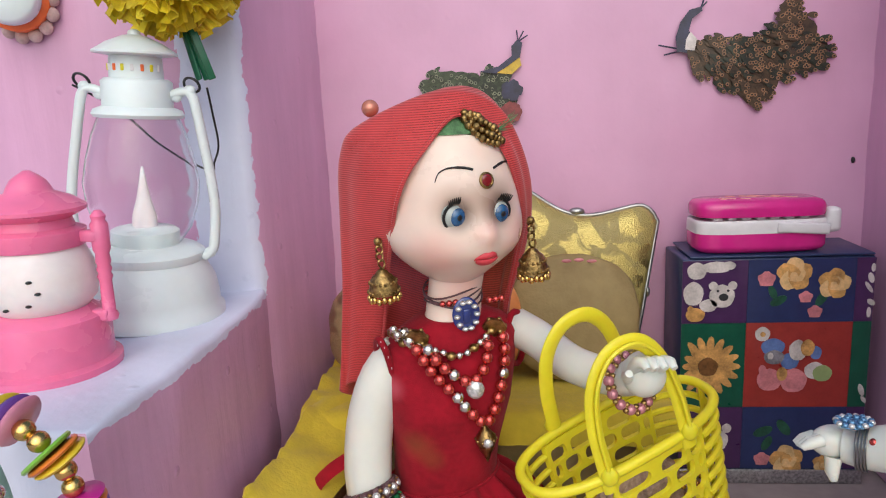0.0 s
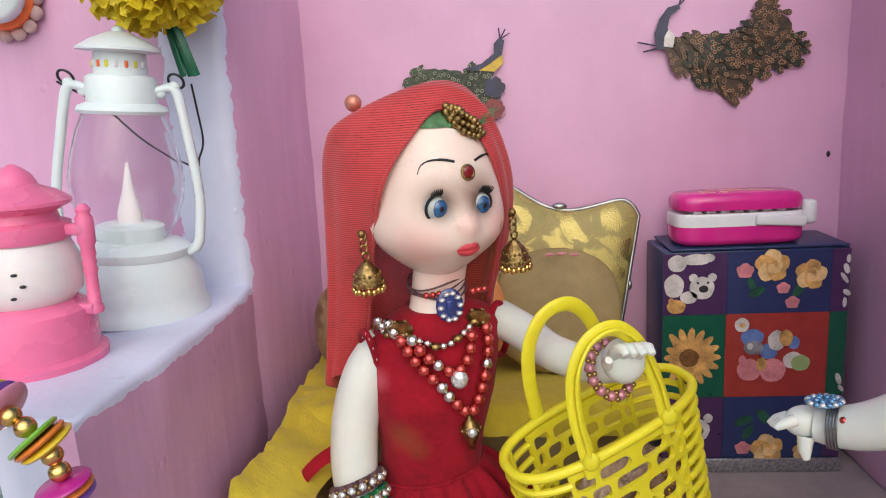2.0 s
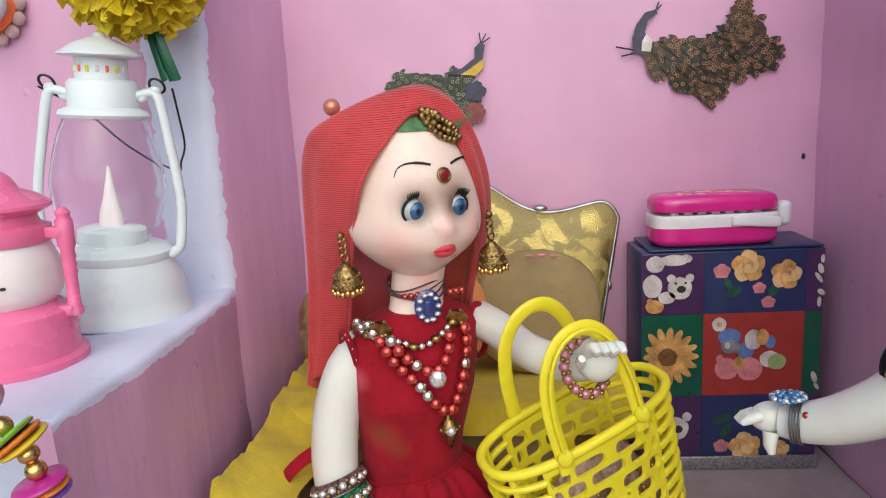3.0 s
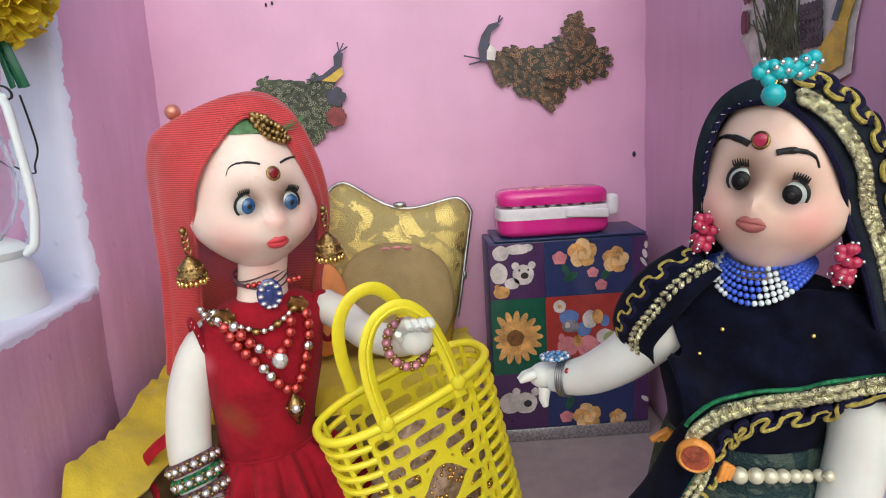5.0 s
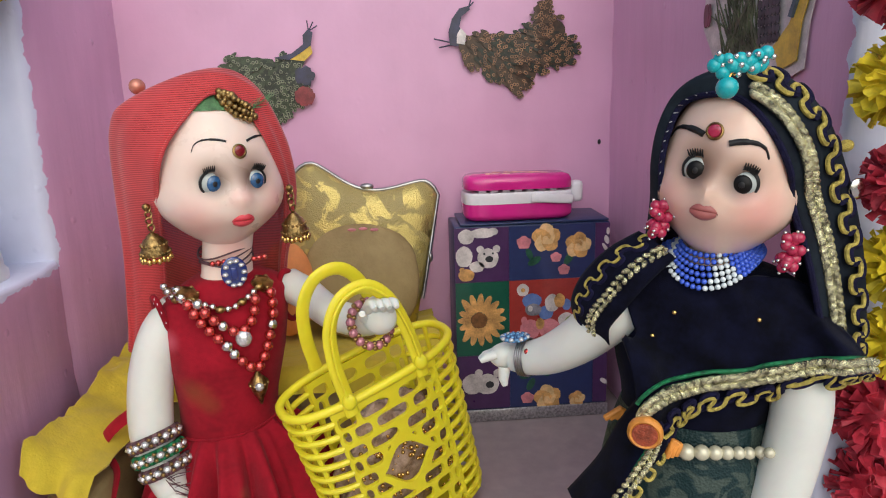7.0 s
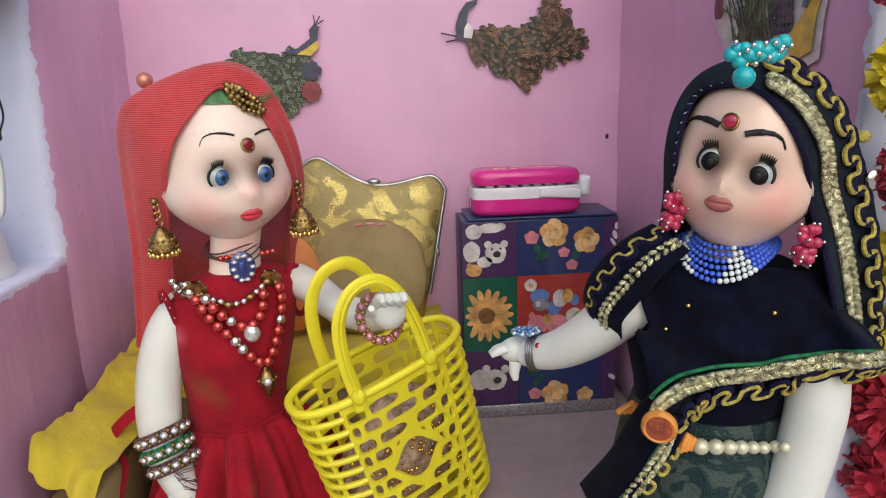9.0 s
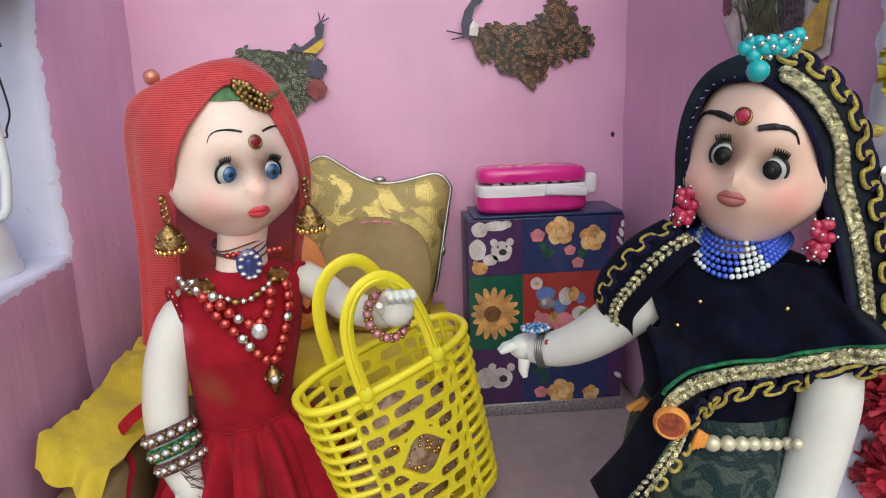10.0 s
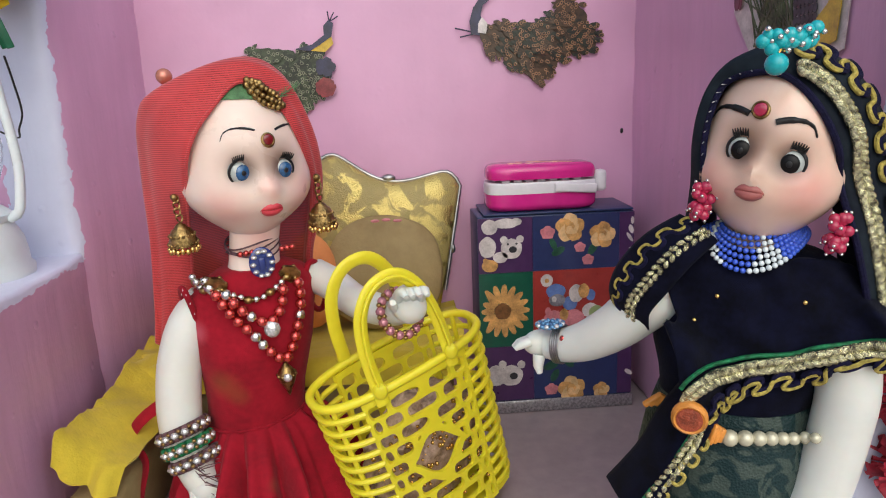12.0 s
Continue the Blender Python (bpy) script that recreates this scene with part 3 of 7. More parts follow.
def pompom(name, c, r, mat, label, group, n=150, seed=1, stem=False):
    """A tissue flower: a ball of curled petals."""
    rnd = random.Random(seed)
    o = base(name, c, label, "artificial flower", group)
    bm = bmesh.new()
    ball(bm, c, r * 0.62, 0, 12, 8)
    for k in range(n):
        z = 1 - 2 * (k + 0.5) / n
        a = k * 2.39996 + rnd.uniform(-0.2, 0.2)
        q = math.sqrt(1 - z * z)
        d = Vector((q * math.cos(a), q * math.sin(a), z)).normalized()
        s = (d.orthogonal().normalized())
        s = Matrix.Rotation(rnd.uniform(0, 6.28), 3, d) @ s
        t = d.cross(s)
        L, w = r * rnd.uniform(0.40, 0.56), r * rnd.uniform(0.13, 0.24) * min(1, (150 / n) ** 0.5)
        root = Vector(c) + d * r * 0.55
        lean = s * rnd.uniform(-0.25, 0.25) + t * rnd.uniform(0.0, 0.35)

        def leaf(u, v, root=root, d=d, lean=lean, t=t, s=s, L=L, w=w, ph=rnd.uniform(0, 6)):
            return root + (d + lean * u) * L * u + s * ((v - 0.5) * 2 * w * (0.35 + 0.65 * u)) + t * (w * 0.5 * math.sin(v * 6 + ph) * u)
        cloth(bm, leaf, 3, 4, 0.0002)
    part("petals", bm, mat, o)
    if stem:
        bm = bmesh.new()
        for k in (-1, 0, 1):
            box(bm, (0.0032, 0.0012, 0.022), pose(c[0] + 0.0055 + k * 0.0024, c[1] + 0.004 - abs(k) * 0.001, c[2] - r - 0.008, 0, -14, k * 25), 0.0004)
        part("stem", bm, M_STEM, o, "dark green shiny ribbon stem")
    return o


pompom("yellow_flower", (-0.2435, 0.414, 0.3505), 0.0300, M_YPETAL, "round yellow tissue flower with green stem hung over the ledge", "paper flowers", 380, 3, True)
# round wall knob, a jar lid with an orange rim
o = base("jar_lid", (-0.3325, 0.446, 0.347), "white round jar lid with orange rim fixed on the pink wall", "lid")
turn = Matrix.Rotation(radians(90), 3, "X") @ Matrix.Rotation(radians(18), 3, "Y")
bm = bmesh.new()
lathe(bm, [(0.0105, 0.010), (0.0125, 0.0115), (0.0130, 0.014), (0.0125, 0.018), (0.011, 0.0195), (0.002, 0.0197)], (-0.3325, 0.446, 0.347), rot=turn)
part("lid", bm, M_WHITE, o)
bm = bmesh.new()
lathe(bm, [(0.0125, 0.002), (0.0148, 0.003), (0.0148, 0.009), (0.0125, 0.0105)], (-0.3325, 0.446, 0.347), rot=turn)
part("rim", bm, M_ORANGE, o, "orange rim")
bm = bmesh.new()
for k in range(14):
    a = k * math.tau / 14
    ball(bm, (-0.3310 + 0.0150 * math.cos(a), 0.4445, 0.346 + 0.0155 * math.sin(a)), (0.0035, 0.003, 0.0035), 0, 8, 6)
tagged(part("plaster_ring", bm, shader("pink_plaster", (0.58, 0.40, 0.38), 0.8, var=0.2, scale=120, bump=0.6), o, "rough glue and plaster ring"), kind="stuff")
bm = bmesh.new()
ball(bm, (-0.2685, 0.392, 0.3395), 0.0026)
thing("small_gold_bead", bm, M_OLDGOLD, "small golden bead beside the lantern top", "bead")

seat(made, (-0.2715, 0.404, 0.203), (-0.3256, 0.4930, 0.1640), (1.18, -2.06, -0.2), 1.309)

# ---------------------------------------------------------------- paper garland at the right wall's end
made = set(bpy.data.objects)
for k, (p, r, m, nm) in enumerate([((0.158, 0.331, 0.2865), 0.0185, M_YPETAL, "yellow_flower"), ((0.153, 0.333, 0.3245), 0.0175, M_RPETAL, "red_flower"), ((0.163, 0.33, 0.2475), 0.0175, M_RPETAL, "red_flower"),
                                   ((0.1685, 0.332, 0.2115), 0.0175, M_YPETAL, "yellow_flower"), ((0.171, 0.331, 0.177), 0.0165, M_YPETAL, "yellow_flower"), ((0.169, 0.333, 0.1405), 0.0195, M_RPETAL, "red_flower"), ((0.172, 0.332, 0.102), 0.0195, M_RPETAL, "red_flower")]):
    pompom(nm, p, r, m, ("yellow" if m is M_YPETAL else "dark red") + " tissue paper flower of a hanging garland", "garland flowers", 110, 10 + k)
seat(made, (0.165, 0.331, 0.21), (0.1540, 0.3301, 0.1892), (5.38, -2.18, -0.54), 0.9714)

# ---------------------------------------------------------------- gift box with toy on it
BX0, BX1, BF, BB, BH = 0.000, 0.1255, 0.5985, 0.6485, 0.168
gb = base("gift_box", ((BX0 + BX1) / 2, BF, 0), "patchwork printed cardboard gift box standing against the wall", "box")
bm = bmesh.new()
box(bm, (BX1 - BX0, BB - BF, BH - 0.004), Matrix.Translation(((BX0 + BX1) / 2, (BF + BB) / 2, BH / 2)), 0.0012)
part("carton", bm, M_NAVYCARD, gb)
bm = bmesh.new()
box(bm, (BX1 - BX0 - 0.006, BB - BF, 0.0015), pose((BX0 + BX1) / 2 + 0.002, (BF + BB) / 2 - 0.001, BH, 1.5, 0, 0), 0.0005)
part("lid_flap", bm, M_NAVYCARD, gb, "dark blue folded lid flap")
bm = bmesh.new()
box(bm, (BX1 - BX0 + 0.002, 0.002, 0.0105), Matrix.Translation(((BX0 + BX1) / 2, BF - 0.0011, 0.0055)), 0.0005)
part("bottom_tape", bm, M_SILVERTAPE, gb, "silver glitter tape")
C_PURPLE, C_BLUE = card("purple_print", (0.062, 0.022, 0.09)), card("blue_print", (0.020, 0.032, 0.11))
C_GREEN, C_RED = card("green_print", (0.007, 0.085, 0.05)), card("red_print", (0.32, 0.035, 0.027))
C_CREAM, C_PEACH, C_ROSE = card("cream_print", (0.62, 0.57, 0.55), 0.2), card("peach_print", (0.66, 0.36, 0.12), 0.3), card("rose_print", (0.62, 0.22, 0.25), 0.2)
C_PALEBLUE, C_LEAF, C_GREY = card("pale_blue_print", (0.12, 0.2, 0.45), 0.2), card("leaf_print", (0.02, 0.09, 0.05), 0.3), card("grey_print", (0.25, 0.24, 0.27), 0.3)
cols, rows_z = [BX0, 0.0435, 0.1135, BX1], [0.0115, 0.0585, 0.1205, BH - 0.003]
pattern = [[C_PURPLE, C_BLUE, C_PURPLE], [C_GREEN, C_RED, C_GREEN], [C_PURPLE, C_BLUE, C_PURPLE]]
for r in range(3):
    for c in range(3):
        bm = bmesh.new()
        z1, z0 = rows_z[3 - r], rows_z[2 - r]
        box(bm, (cols[c + 1] - cols[c] - 0.0002, 0.0008, z1 - z0 - 0.0002), Matrix.Translation(((cols[c] + cols[c + 1]) / 2, BF - 0.0004, (z0 + z1) / 2)))
        part("print_square", bm, pattern[r][c], gb)


def disc(bm, x, z, rx, rz, y, mat=0, n=18, wob=0.0, turn=0.0, ph=0.0):
    out = []
    for k in range(n):
        a = k * math.tau / n
        s = 1 + wob * math.sin(a * 5 + ph)
        u, v = rx * s * math.cos(a), rz * s * math.sin(a)
        out.append((x + u * math.cos(turn) - v * math.sin(turn), z + u * math.sin(turn) + v * math.cos(turn)))
    plate(bm, out, Matrix.Translation((0, y, 0)), 0.0003, mat)


def rose(x, z, r):
    bm = bmesh.new()
    for k in range(5):
        a = k * 1.2566 + x * 90
        disc(bm, x + 0.42 * r * math.cos(a), z + 0.42 * r * math.sin(a), r * 0.62, r * 0.55, BF - 0.0010 - k * 0.00004, k % 2, 14, 0.05, a)
    for k in range(3):
        disc(bm, x + 0.1 * r * math.cos(k * 2.1), z + 0.1 * r * math.sin(k * 2.1), r * (0.5 - 0.13 * k), r * (0.46 - 0.12 * k), BF - 0.0014 - k * 0.0002, (k + 1) % 2, 14, 0.08, k)
    part("rose_print", bm, [C_PEACH, card("peach_shade_print", (0.75, 0.5, 0.24), 0.2)], gb, "printed peach rose")


for x, z, r in ((0.0735, 0.1545, 0.0115), (0.0995, 0.1475, 0.0105), (0.075, 0.018, 0.0115), (0.1, 0.0155, 0.007)):
    rose(x, z, r)
for x, z, r in ((0.0555, 0.1515, 0.0058), (0.0815, 0.1385, 0.0045), (0.088, 0.128, 0.0048), (0.058, 0.019, 0.0055)):
    bm = bmesh.new()
    disc(bm, x, z, r, r * 0.9, BF - 0.0011, 0, 14, 0.12)
    part("rosebud_print", bm, C_ROSE, gb, "printed pink rosebud")
for x, z, r, a in ((0.064, 0.136, 0.006, 0.5), (0.06, 0.142, 0.005, 2), (0.092, 0.137, 0.006, 1), (0.058, 0.04, 0.007, 0.4), (0.072, 0.043, 0.007, 2.2), (0.061, 0.031, 0.006, 1.1)):
    bm = bmesh.new()
    disc(bm, x, z, r, r * 0.5, BF - 0.0009, 0, 12, 0.0, a)
    part("leaf_print", bm, C_LEAF, gb, "printed green leaf")
bm = bmesh.new()
for ring, (n, r0, r1) in enumerate(((17, 0.008, 0.0225), (15, 0.006, 0.0175))):
    for k in range(n):
        a = k * math.tau / n + ring * 0.2
        cx, cz = 0.0185 + (r0 + r1) / 2 * math.cos(a), 0.089 + (r0 + r1) / 2 * math.sin(a)
        if cx - 0.006 > BX0:
            disc(bm, cx, cz, (r1 - r0) / 2, 0.0027, BF - 0.0009 - ring * 0.0003 - (k % 3) * 0.00005, 0, 10, 0, a)
disc(bm, 0.0185, 0.089, 0.0068, 0.0068, BF - 0.0016, 1, 18, 0.05)
part("daisy_print", bm, [C_PEACH, card("daisy_heart_print", (0.2, 0.09, 0.03), 0.3)], gb, "printed yellow gerbera daisy")
# plain pale shapes stand for the printed toys
TOY_CARDS = [C_CREAM, card("dark_print", (0.03, 0.03, 0.035)), C_PEACH, C_PALEBLUE, C_GREY, C_ROSE, card("lime_print", (0.3, 0.38, 0.16))]
for k, (x, z, rx, rz, m) in enumerate(((0.0095, 0.158, 0.0065, 0.006, 0), (0.0225, 0.1605, 0.010, 0.0040, 0), (0.0305, 0.1615, 0.0045, 0.003, 0), (0.0265, 0.140, 0.0085, 0.0082, 0), (0.0205, 0.1475, 0.003, 0.003, 0), (0.0335, 0.1475, 0.003, 0.003, 0),
                        (0.0075, 0.142, 0.0068, 0.0085, 0), (0.0275, 0.1395, 0.0032, 0.0026, 1), (0.0175, 0.1335, 0.006, 0.0045, 0), (0.0235, 0.1440, 0.0009, 0.0009, 1), (0.0305, 0.1440, 0.0009, 0.0009, 1),
                        (0.009, 0.127, 0.0065, 0.005, 2), (0.0055, 0.1315, 0.002, 0.002, 2), (0.012, 0.034, 0.0085, 0.009, 0), (0.0245, 0.0335, 0.0098, 0.009, 0), (0.0265, 0.033, 0.0034, 0.003, 1), (0.033, 0.0425, 0.0033, 0.0035, 0), (0.0175, 0.0435, 0.0033, 0.0033, 0),
                        (0.0545, 0.1125, 0.005, 0.0052, 0), (0.0545, 0.1125, 0.0018, 0.0018, 2), (0.062, 0.103, 0.008, 0.0062, 3), (0.063, 0.0955, 0.0068, 0.0052, 4), (0.0605, 0.0965, 0.002, 0.0025, 0), (0.0785, 0.1005, 0.0060, 0.0075, 0), (0.0845, 0.1025, 0.0045, 0.006, 2),
                        (0.0735, 0.0925, 0.0062, 0.006, 3), (0.0905, 0.0985, 0.0038, 0.0048, 3), (0.0605, 0.079, 0.0085, 0.0082, 5), (0.0555, 0.0865, 0.0025, 0.0035, 5), (0.0765, 0.0785, 0.009, 0.0088, 5), (0.0905, 0.0855, 0.0070, 0.0062, 0), (0.0955, 0.0835, 0.0065, 0.006, 6), (0.0685, 0.0835, 0.0036, 0.005, 2))):
    bm = bmesh.new()
    disc(bm, x, z, rx, rz, BF - 0.0009 - (k % 5) * 0.00012 - (0.0006 if m in (1, 2) else 0), 0, 16, 0.03)
    part("toy_print", bm, TOY_CARDS[m], gb, "pale printed toy shape")
for k, z in enumerate((0.158, 0.151, 0.1445, 0.134, 0.127, 0.071, 0.064, 0.03)):
    bm = bmesh.new()
    disc(bm, BX1 - 0.0016 - 0.0010 * (k % 3), z, 0.0014 + 0.0005 * (k % 2), 0.0030 + 0.0008 * (k % 3), BF - 0.0009, 0, 10, 0.25, 0.3 * (k % 4))
    part("edge_print", bm, C_CREAM, gb, "pale figure wrapped round the box edge")


def toy_case(c, rz):
    o = base("toy_flip_case", c, "magenta and white plastic toy case lying on the gift box", "toy")
    m = pose(*c, 0, 0, rz)

    def shell(z0, z1, hx, hy, inset, top):
        rings = []
        for f in [k / 10 for k in range(11)]:
            z = z0 + (z1 - z0) * f
            s = inset * max(0, 1 - f / 0.35) ** 2 + top * (1 - math.sqrt(max(0, 1 - max(0, (f - 0.45) / 0.55) ** 2)))
            ring = []
            for k in range(40):
                a = k * math.tau / 40
                ca, sa = math.cos(a), math.sin(a)
                e = 0.45
                ring.append(m @ Vector(((hx - s) * math.copysign(abs(ca) ** e, ca), (hy - s) * math.copysign(abs(sa) ** e, sa), z)))
            rings.append(ring)
        b = bmesh.new()
        loft(b, rings)
        return b
    part("bottom_shell", shell(0, 0.0135, 0.044, 0.02, 0.004, 0.0), M_MAGENTA, o)
    part("white_band", shell(0.0136, 0.0225, 0.0442, 0.0202, 0.0, 0.0008), M_GREYPLAST, o, "white plastic middle band")
    b = shell(0, 0.0115, 0.0435, 0.0198, 0.0005, 0.006)
    for v in b.verts:
        q = m.inverted() @ v.co
        q.z += 0.0245 + (q.x - 0.044) * -0.006
        v.co = m @ q
    part("lid", b, M_MAGENTA, o)
    b = bmesh.new()
    for k in range(7):
        box(b, (0.006, 0.03, 0.0018), m @ pose(-0.03 + k * 0.0095, 0, 0.0235), 0.0004)
    part("hinge_teeth", b, M_GREYPLAST, o, "grey inner teeth")
    b = bmesh.new()
    box(b, (0.034, 0.003, 0.0075), m @ pose(0.024, -0.0212, 0.017, 0, 4, 0), 0.0014)
    box(b, (0.009, 0.010, 0.017), m @ pose(0.0465, -0.012, 0.021), 0.003)
    part("latch", b, M_GREYPLAST, o, "white plastic latch lever")
    b = bmesh.new()
    for k in range(26):
        x, y = -0.025 + (k * 37 % 50) / 1000, -0.009 + (k * 23 % 18) / 1000
        ball(b, m @ Vector((x, y, 0.0361 + (x - 0.044) * -0.006)), (0.0022, 0.0012, 0.0003), 0, 8, 5)
    part("lid_print", b, card("gilt_print", (0.62, 0.3, 0.22)), o, "worn golden print")
    return o


toy_case((0.0535, 0.6185, BH + 0.001), 2)

# ---------------------------------------------------------------- bed, purse and cushions
BED = 0.080
def bed_height(x, y):
    return BED + 0.0015 * noise.noise((x * 30, y * 30, 0)) + 0.0008 * noise.noise((x * 110, y * 110, 3))


bed = base("toy_bed", (-0.15, 0.56, 0), "toy bed covered with a yellow felt sheet", "bed")
bm = bmesh.new()
box(bm, (0.228, 0.112, BED - 0.006), Matrix.Translation((-0.141, 0.594, (BED - 0.006) / 2)), 0.004)
box(bm, (0.030, 0.110, 0.044), Matrix.Translation((-0.2420, 0.480, 0.022)), 0.004)
part("bed_base", bm, M_BEIGE, bed)
bm = bmesh.new()


def sheet_main(u, v):
    x = -0.257 + u * 0.241
    y = 0.651 - v * 0.122
    z = bed_height(x, y)
    edge = max(0, v - 0.93) / 0.07
    z -= edge * 0.016
    z += 0.008 * max(0, u - 0.93) / 0.07 * (noise.noise((v * 7, 2, 2)) + 0.4) + 0.004 * max(0, 0.04 - u) / 0.04 * (1 + 1.4 * noise.noise((v * 9, 0, 5)))
    return (x + 0.007 * noise.noise((v * 9, 5, 5)) * max(0, u - 0.9) * 10, y, z)


cloth(bm, sheet_main, 44, 36, 0.0015)


def sheet_side(u, v):
    x = -0.2565 - 0.009 * v + 0.004 * max(0, 0.3 - u) * (1 + noise.noise((v * 12, 3, 1))) + 0.004 + u * (0.046 - 0.014 * v + 0.006 * noise.noise((v * 4, 0, 2)))
    y = 0.560 - v * 0.122 + 0.006 * noise.noise((u * 3, v * 2, 4))
    z = bed_height(x, y) + 0.0022 - 0.006 * v - 0.022 * u * min(1, v * 2.5)
    z -= max(0, v - 0.93) / 0.07 * 0.012
    z += 0.005 * max(0, 0.16 - u) / 0.16 * (0.3 + 1.4 * noise.noise((v * 6, 1, 7)) + 0.6 * noise.noise((v * 17, 1, 7))) + 0.0016 * math.sin(u * 5 + v * 9)
    return (x, y + 0.003 * math.sin(u * 14) * max(0, v - 0.85) * 6, z)


cloth(bm, sheet_side, 30, 40, 0.0015)
part("bed_sheet", bm, M_YCLOTH, bed, "mustard yellow felt sheet with ruffled edges")


def purse(c, tilt):
    o = base("clutch_purse", (c[0], c[1], BED), "gold brocade clutch purse with metal frame leaning on the wall", "purse")
    m = pose(*c, -10, tilt, 0)
    W, H = 0.059, 0.06
    top = lambda x: H + 0.0085 * math.cos(x / W * math.pi) * -1 - 0.012 * max(0, abs(x / W) - 0.72) ** 2 / 0.0784
    out = [(-W * 0.97, -H)] + [(W * (-1 + 2 * k / 28) * (1 if 0 < k < 28 else 0.995), top(W * (-1 + 2 * k / 28))) for k in range(29)] + [(W * 0.97, -H)]
    n = len(out)
    rings = []
    for y, s in ((0.008, 0.93), (0.005, 0.99), (0.0, 1.0), (-0.005, 0.99), (-0.0095, 0.93), (-0.0125, 0.75), (-0.014, 0.4)):
        rings.append([m @ Vector((x * s, y, z * s if z < 0 else z * (s * 0.5 + 0.5) if s > 0.9 else z * s)) for x, z in out])
    bm = bmesh.new()
    loft(bm, rings)
    part("bag_body", bm, M_BROCADE, o, sharp=70)
    bm = bmesh.new()
    tube(bm, [m @ Vector((x * 1.012, -0.001, z + 0.001)) for x, z in out[1:-1]] + [m @ Vector((W * 1.005, -0.001, -0.01)), m @ Vector((W * 1.0, -0.001, -0.03))], 0.0017, seg=8)
    tube(bm, [m @ Vector((-W * 1.01, -0.001, top(W))), m @ Vector((-W * 1.0, -0.001, -0.03))], 0.0017, seg=8)
    part("metal_frame", bm, M_STEEL, o, "dark steel frame")
    bm = bmesh.new()
    ball(bm, m @ Vector((0.0, -0.001, top(0) + 0.0035)), (0.006, 0.003, 0.003), 0)
    part("clasp", bm, M_STEEL, o)
    bm = bmesh.new()
    ball(bm, m @ Vector((W * 1.03, -0.001, 0.005)), (0.002, 0.003, 0.004), 0)
    part("hinge_stud", bm, M_STEEL, o)
    return o


purse((-0.078, 0.6275, 0.143), 11)


def cushion(name, c, r, mat, label, rot=(0, 0, 0), sq=0.55):
    bm = bmesh.new()
    m = pose(*c, *rot)
    bmesh.ops.create_uvsphere(bm, u_segments=36, v_segments=20, radius=1)
    for v in bm.verts:
        p = v.co.copy()
        e = 0.88
        q = Vector([math.copysign(abs(t) ** e, t) for t in p])
        q = Vector((q.x * r[0], q.y * r[1], q.z * r[2]))
        q += noise.noise_vector(p * 3) * 0.0015
        v.co = m @ q
    return thing(name, bm, mat, label, "cushion", sharp=80)


cushion("cushion", (-0.0740, 0.5985, 0.1265), (0.046, 0.012, 0.045), M_BEIGE, "beige printed round cushion in front of the gold purse", (-12, 4, 0))
bm = bmesh.new()
for k, (x, z) in enumerate(((-0.0705, 0.169), (-0.062, 0.168), (-0.079, 0.1685))):
    ball(bm, (x, 0.5925, z), (0.0035, 0.001, 0.0013), 0, 8, 5)
thing("cushion_mark", bm, C_ROSE, "small red paint marks on the beige cushion", "mark")
cushion("round_cushion", (-0.2270, 0.610, 0.117), (0.026, 0.026, 0.035), M_TAN, "tan brocade round cushion in the bed corner")
bm = bmesh.new()
ball(bm, (-0.1315, 0.594, 0.124), (0.022, 0.019, 0.038), 0, 28, 18)
thing("orange_ball", bm, M_PEACH, "smooth orange ball on the yellow bed sheet", "ball")

# ---------------------------------------------------------------- dolls
from mathutils.bvhtree import BVHTree

FRONT = Vector((-0.05, 0.08, 0.31))


def lay(tree, p, lift):
    """The point of a doll's surface in front of p, lifted off it."""
    p = Vector(p)
    d = (p - FRONT).normalized()
    hit, nor, _, _ = tree.ray_cast(FRONT, d)
    return p if hit is None or (hit - p).length > 0.05 else hit + (nor if nor.dot(d) < 0 else -nor) * lift


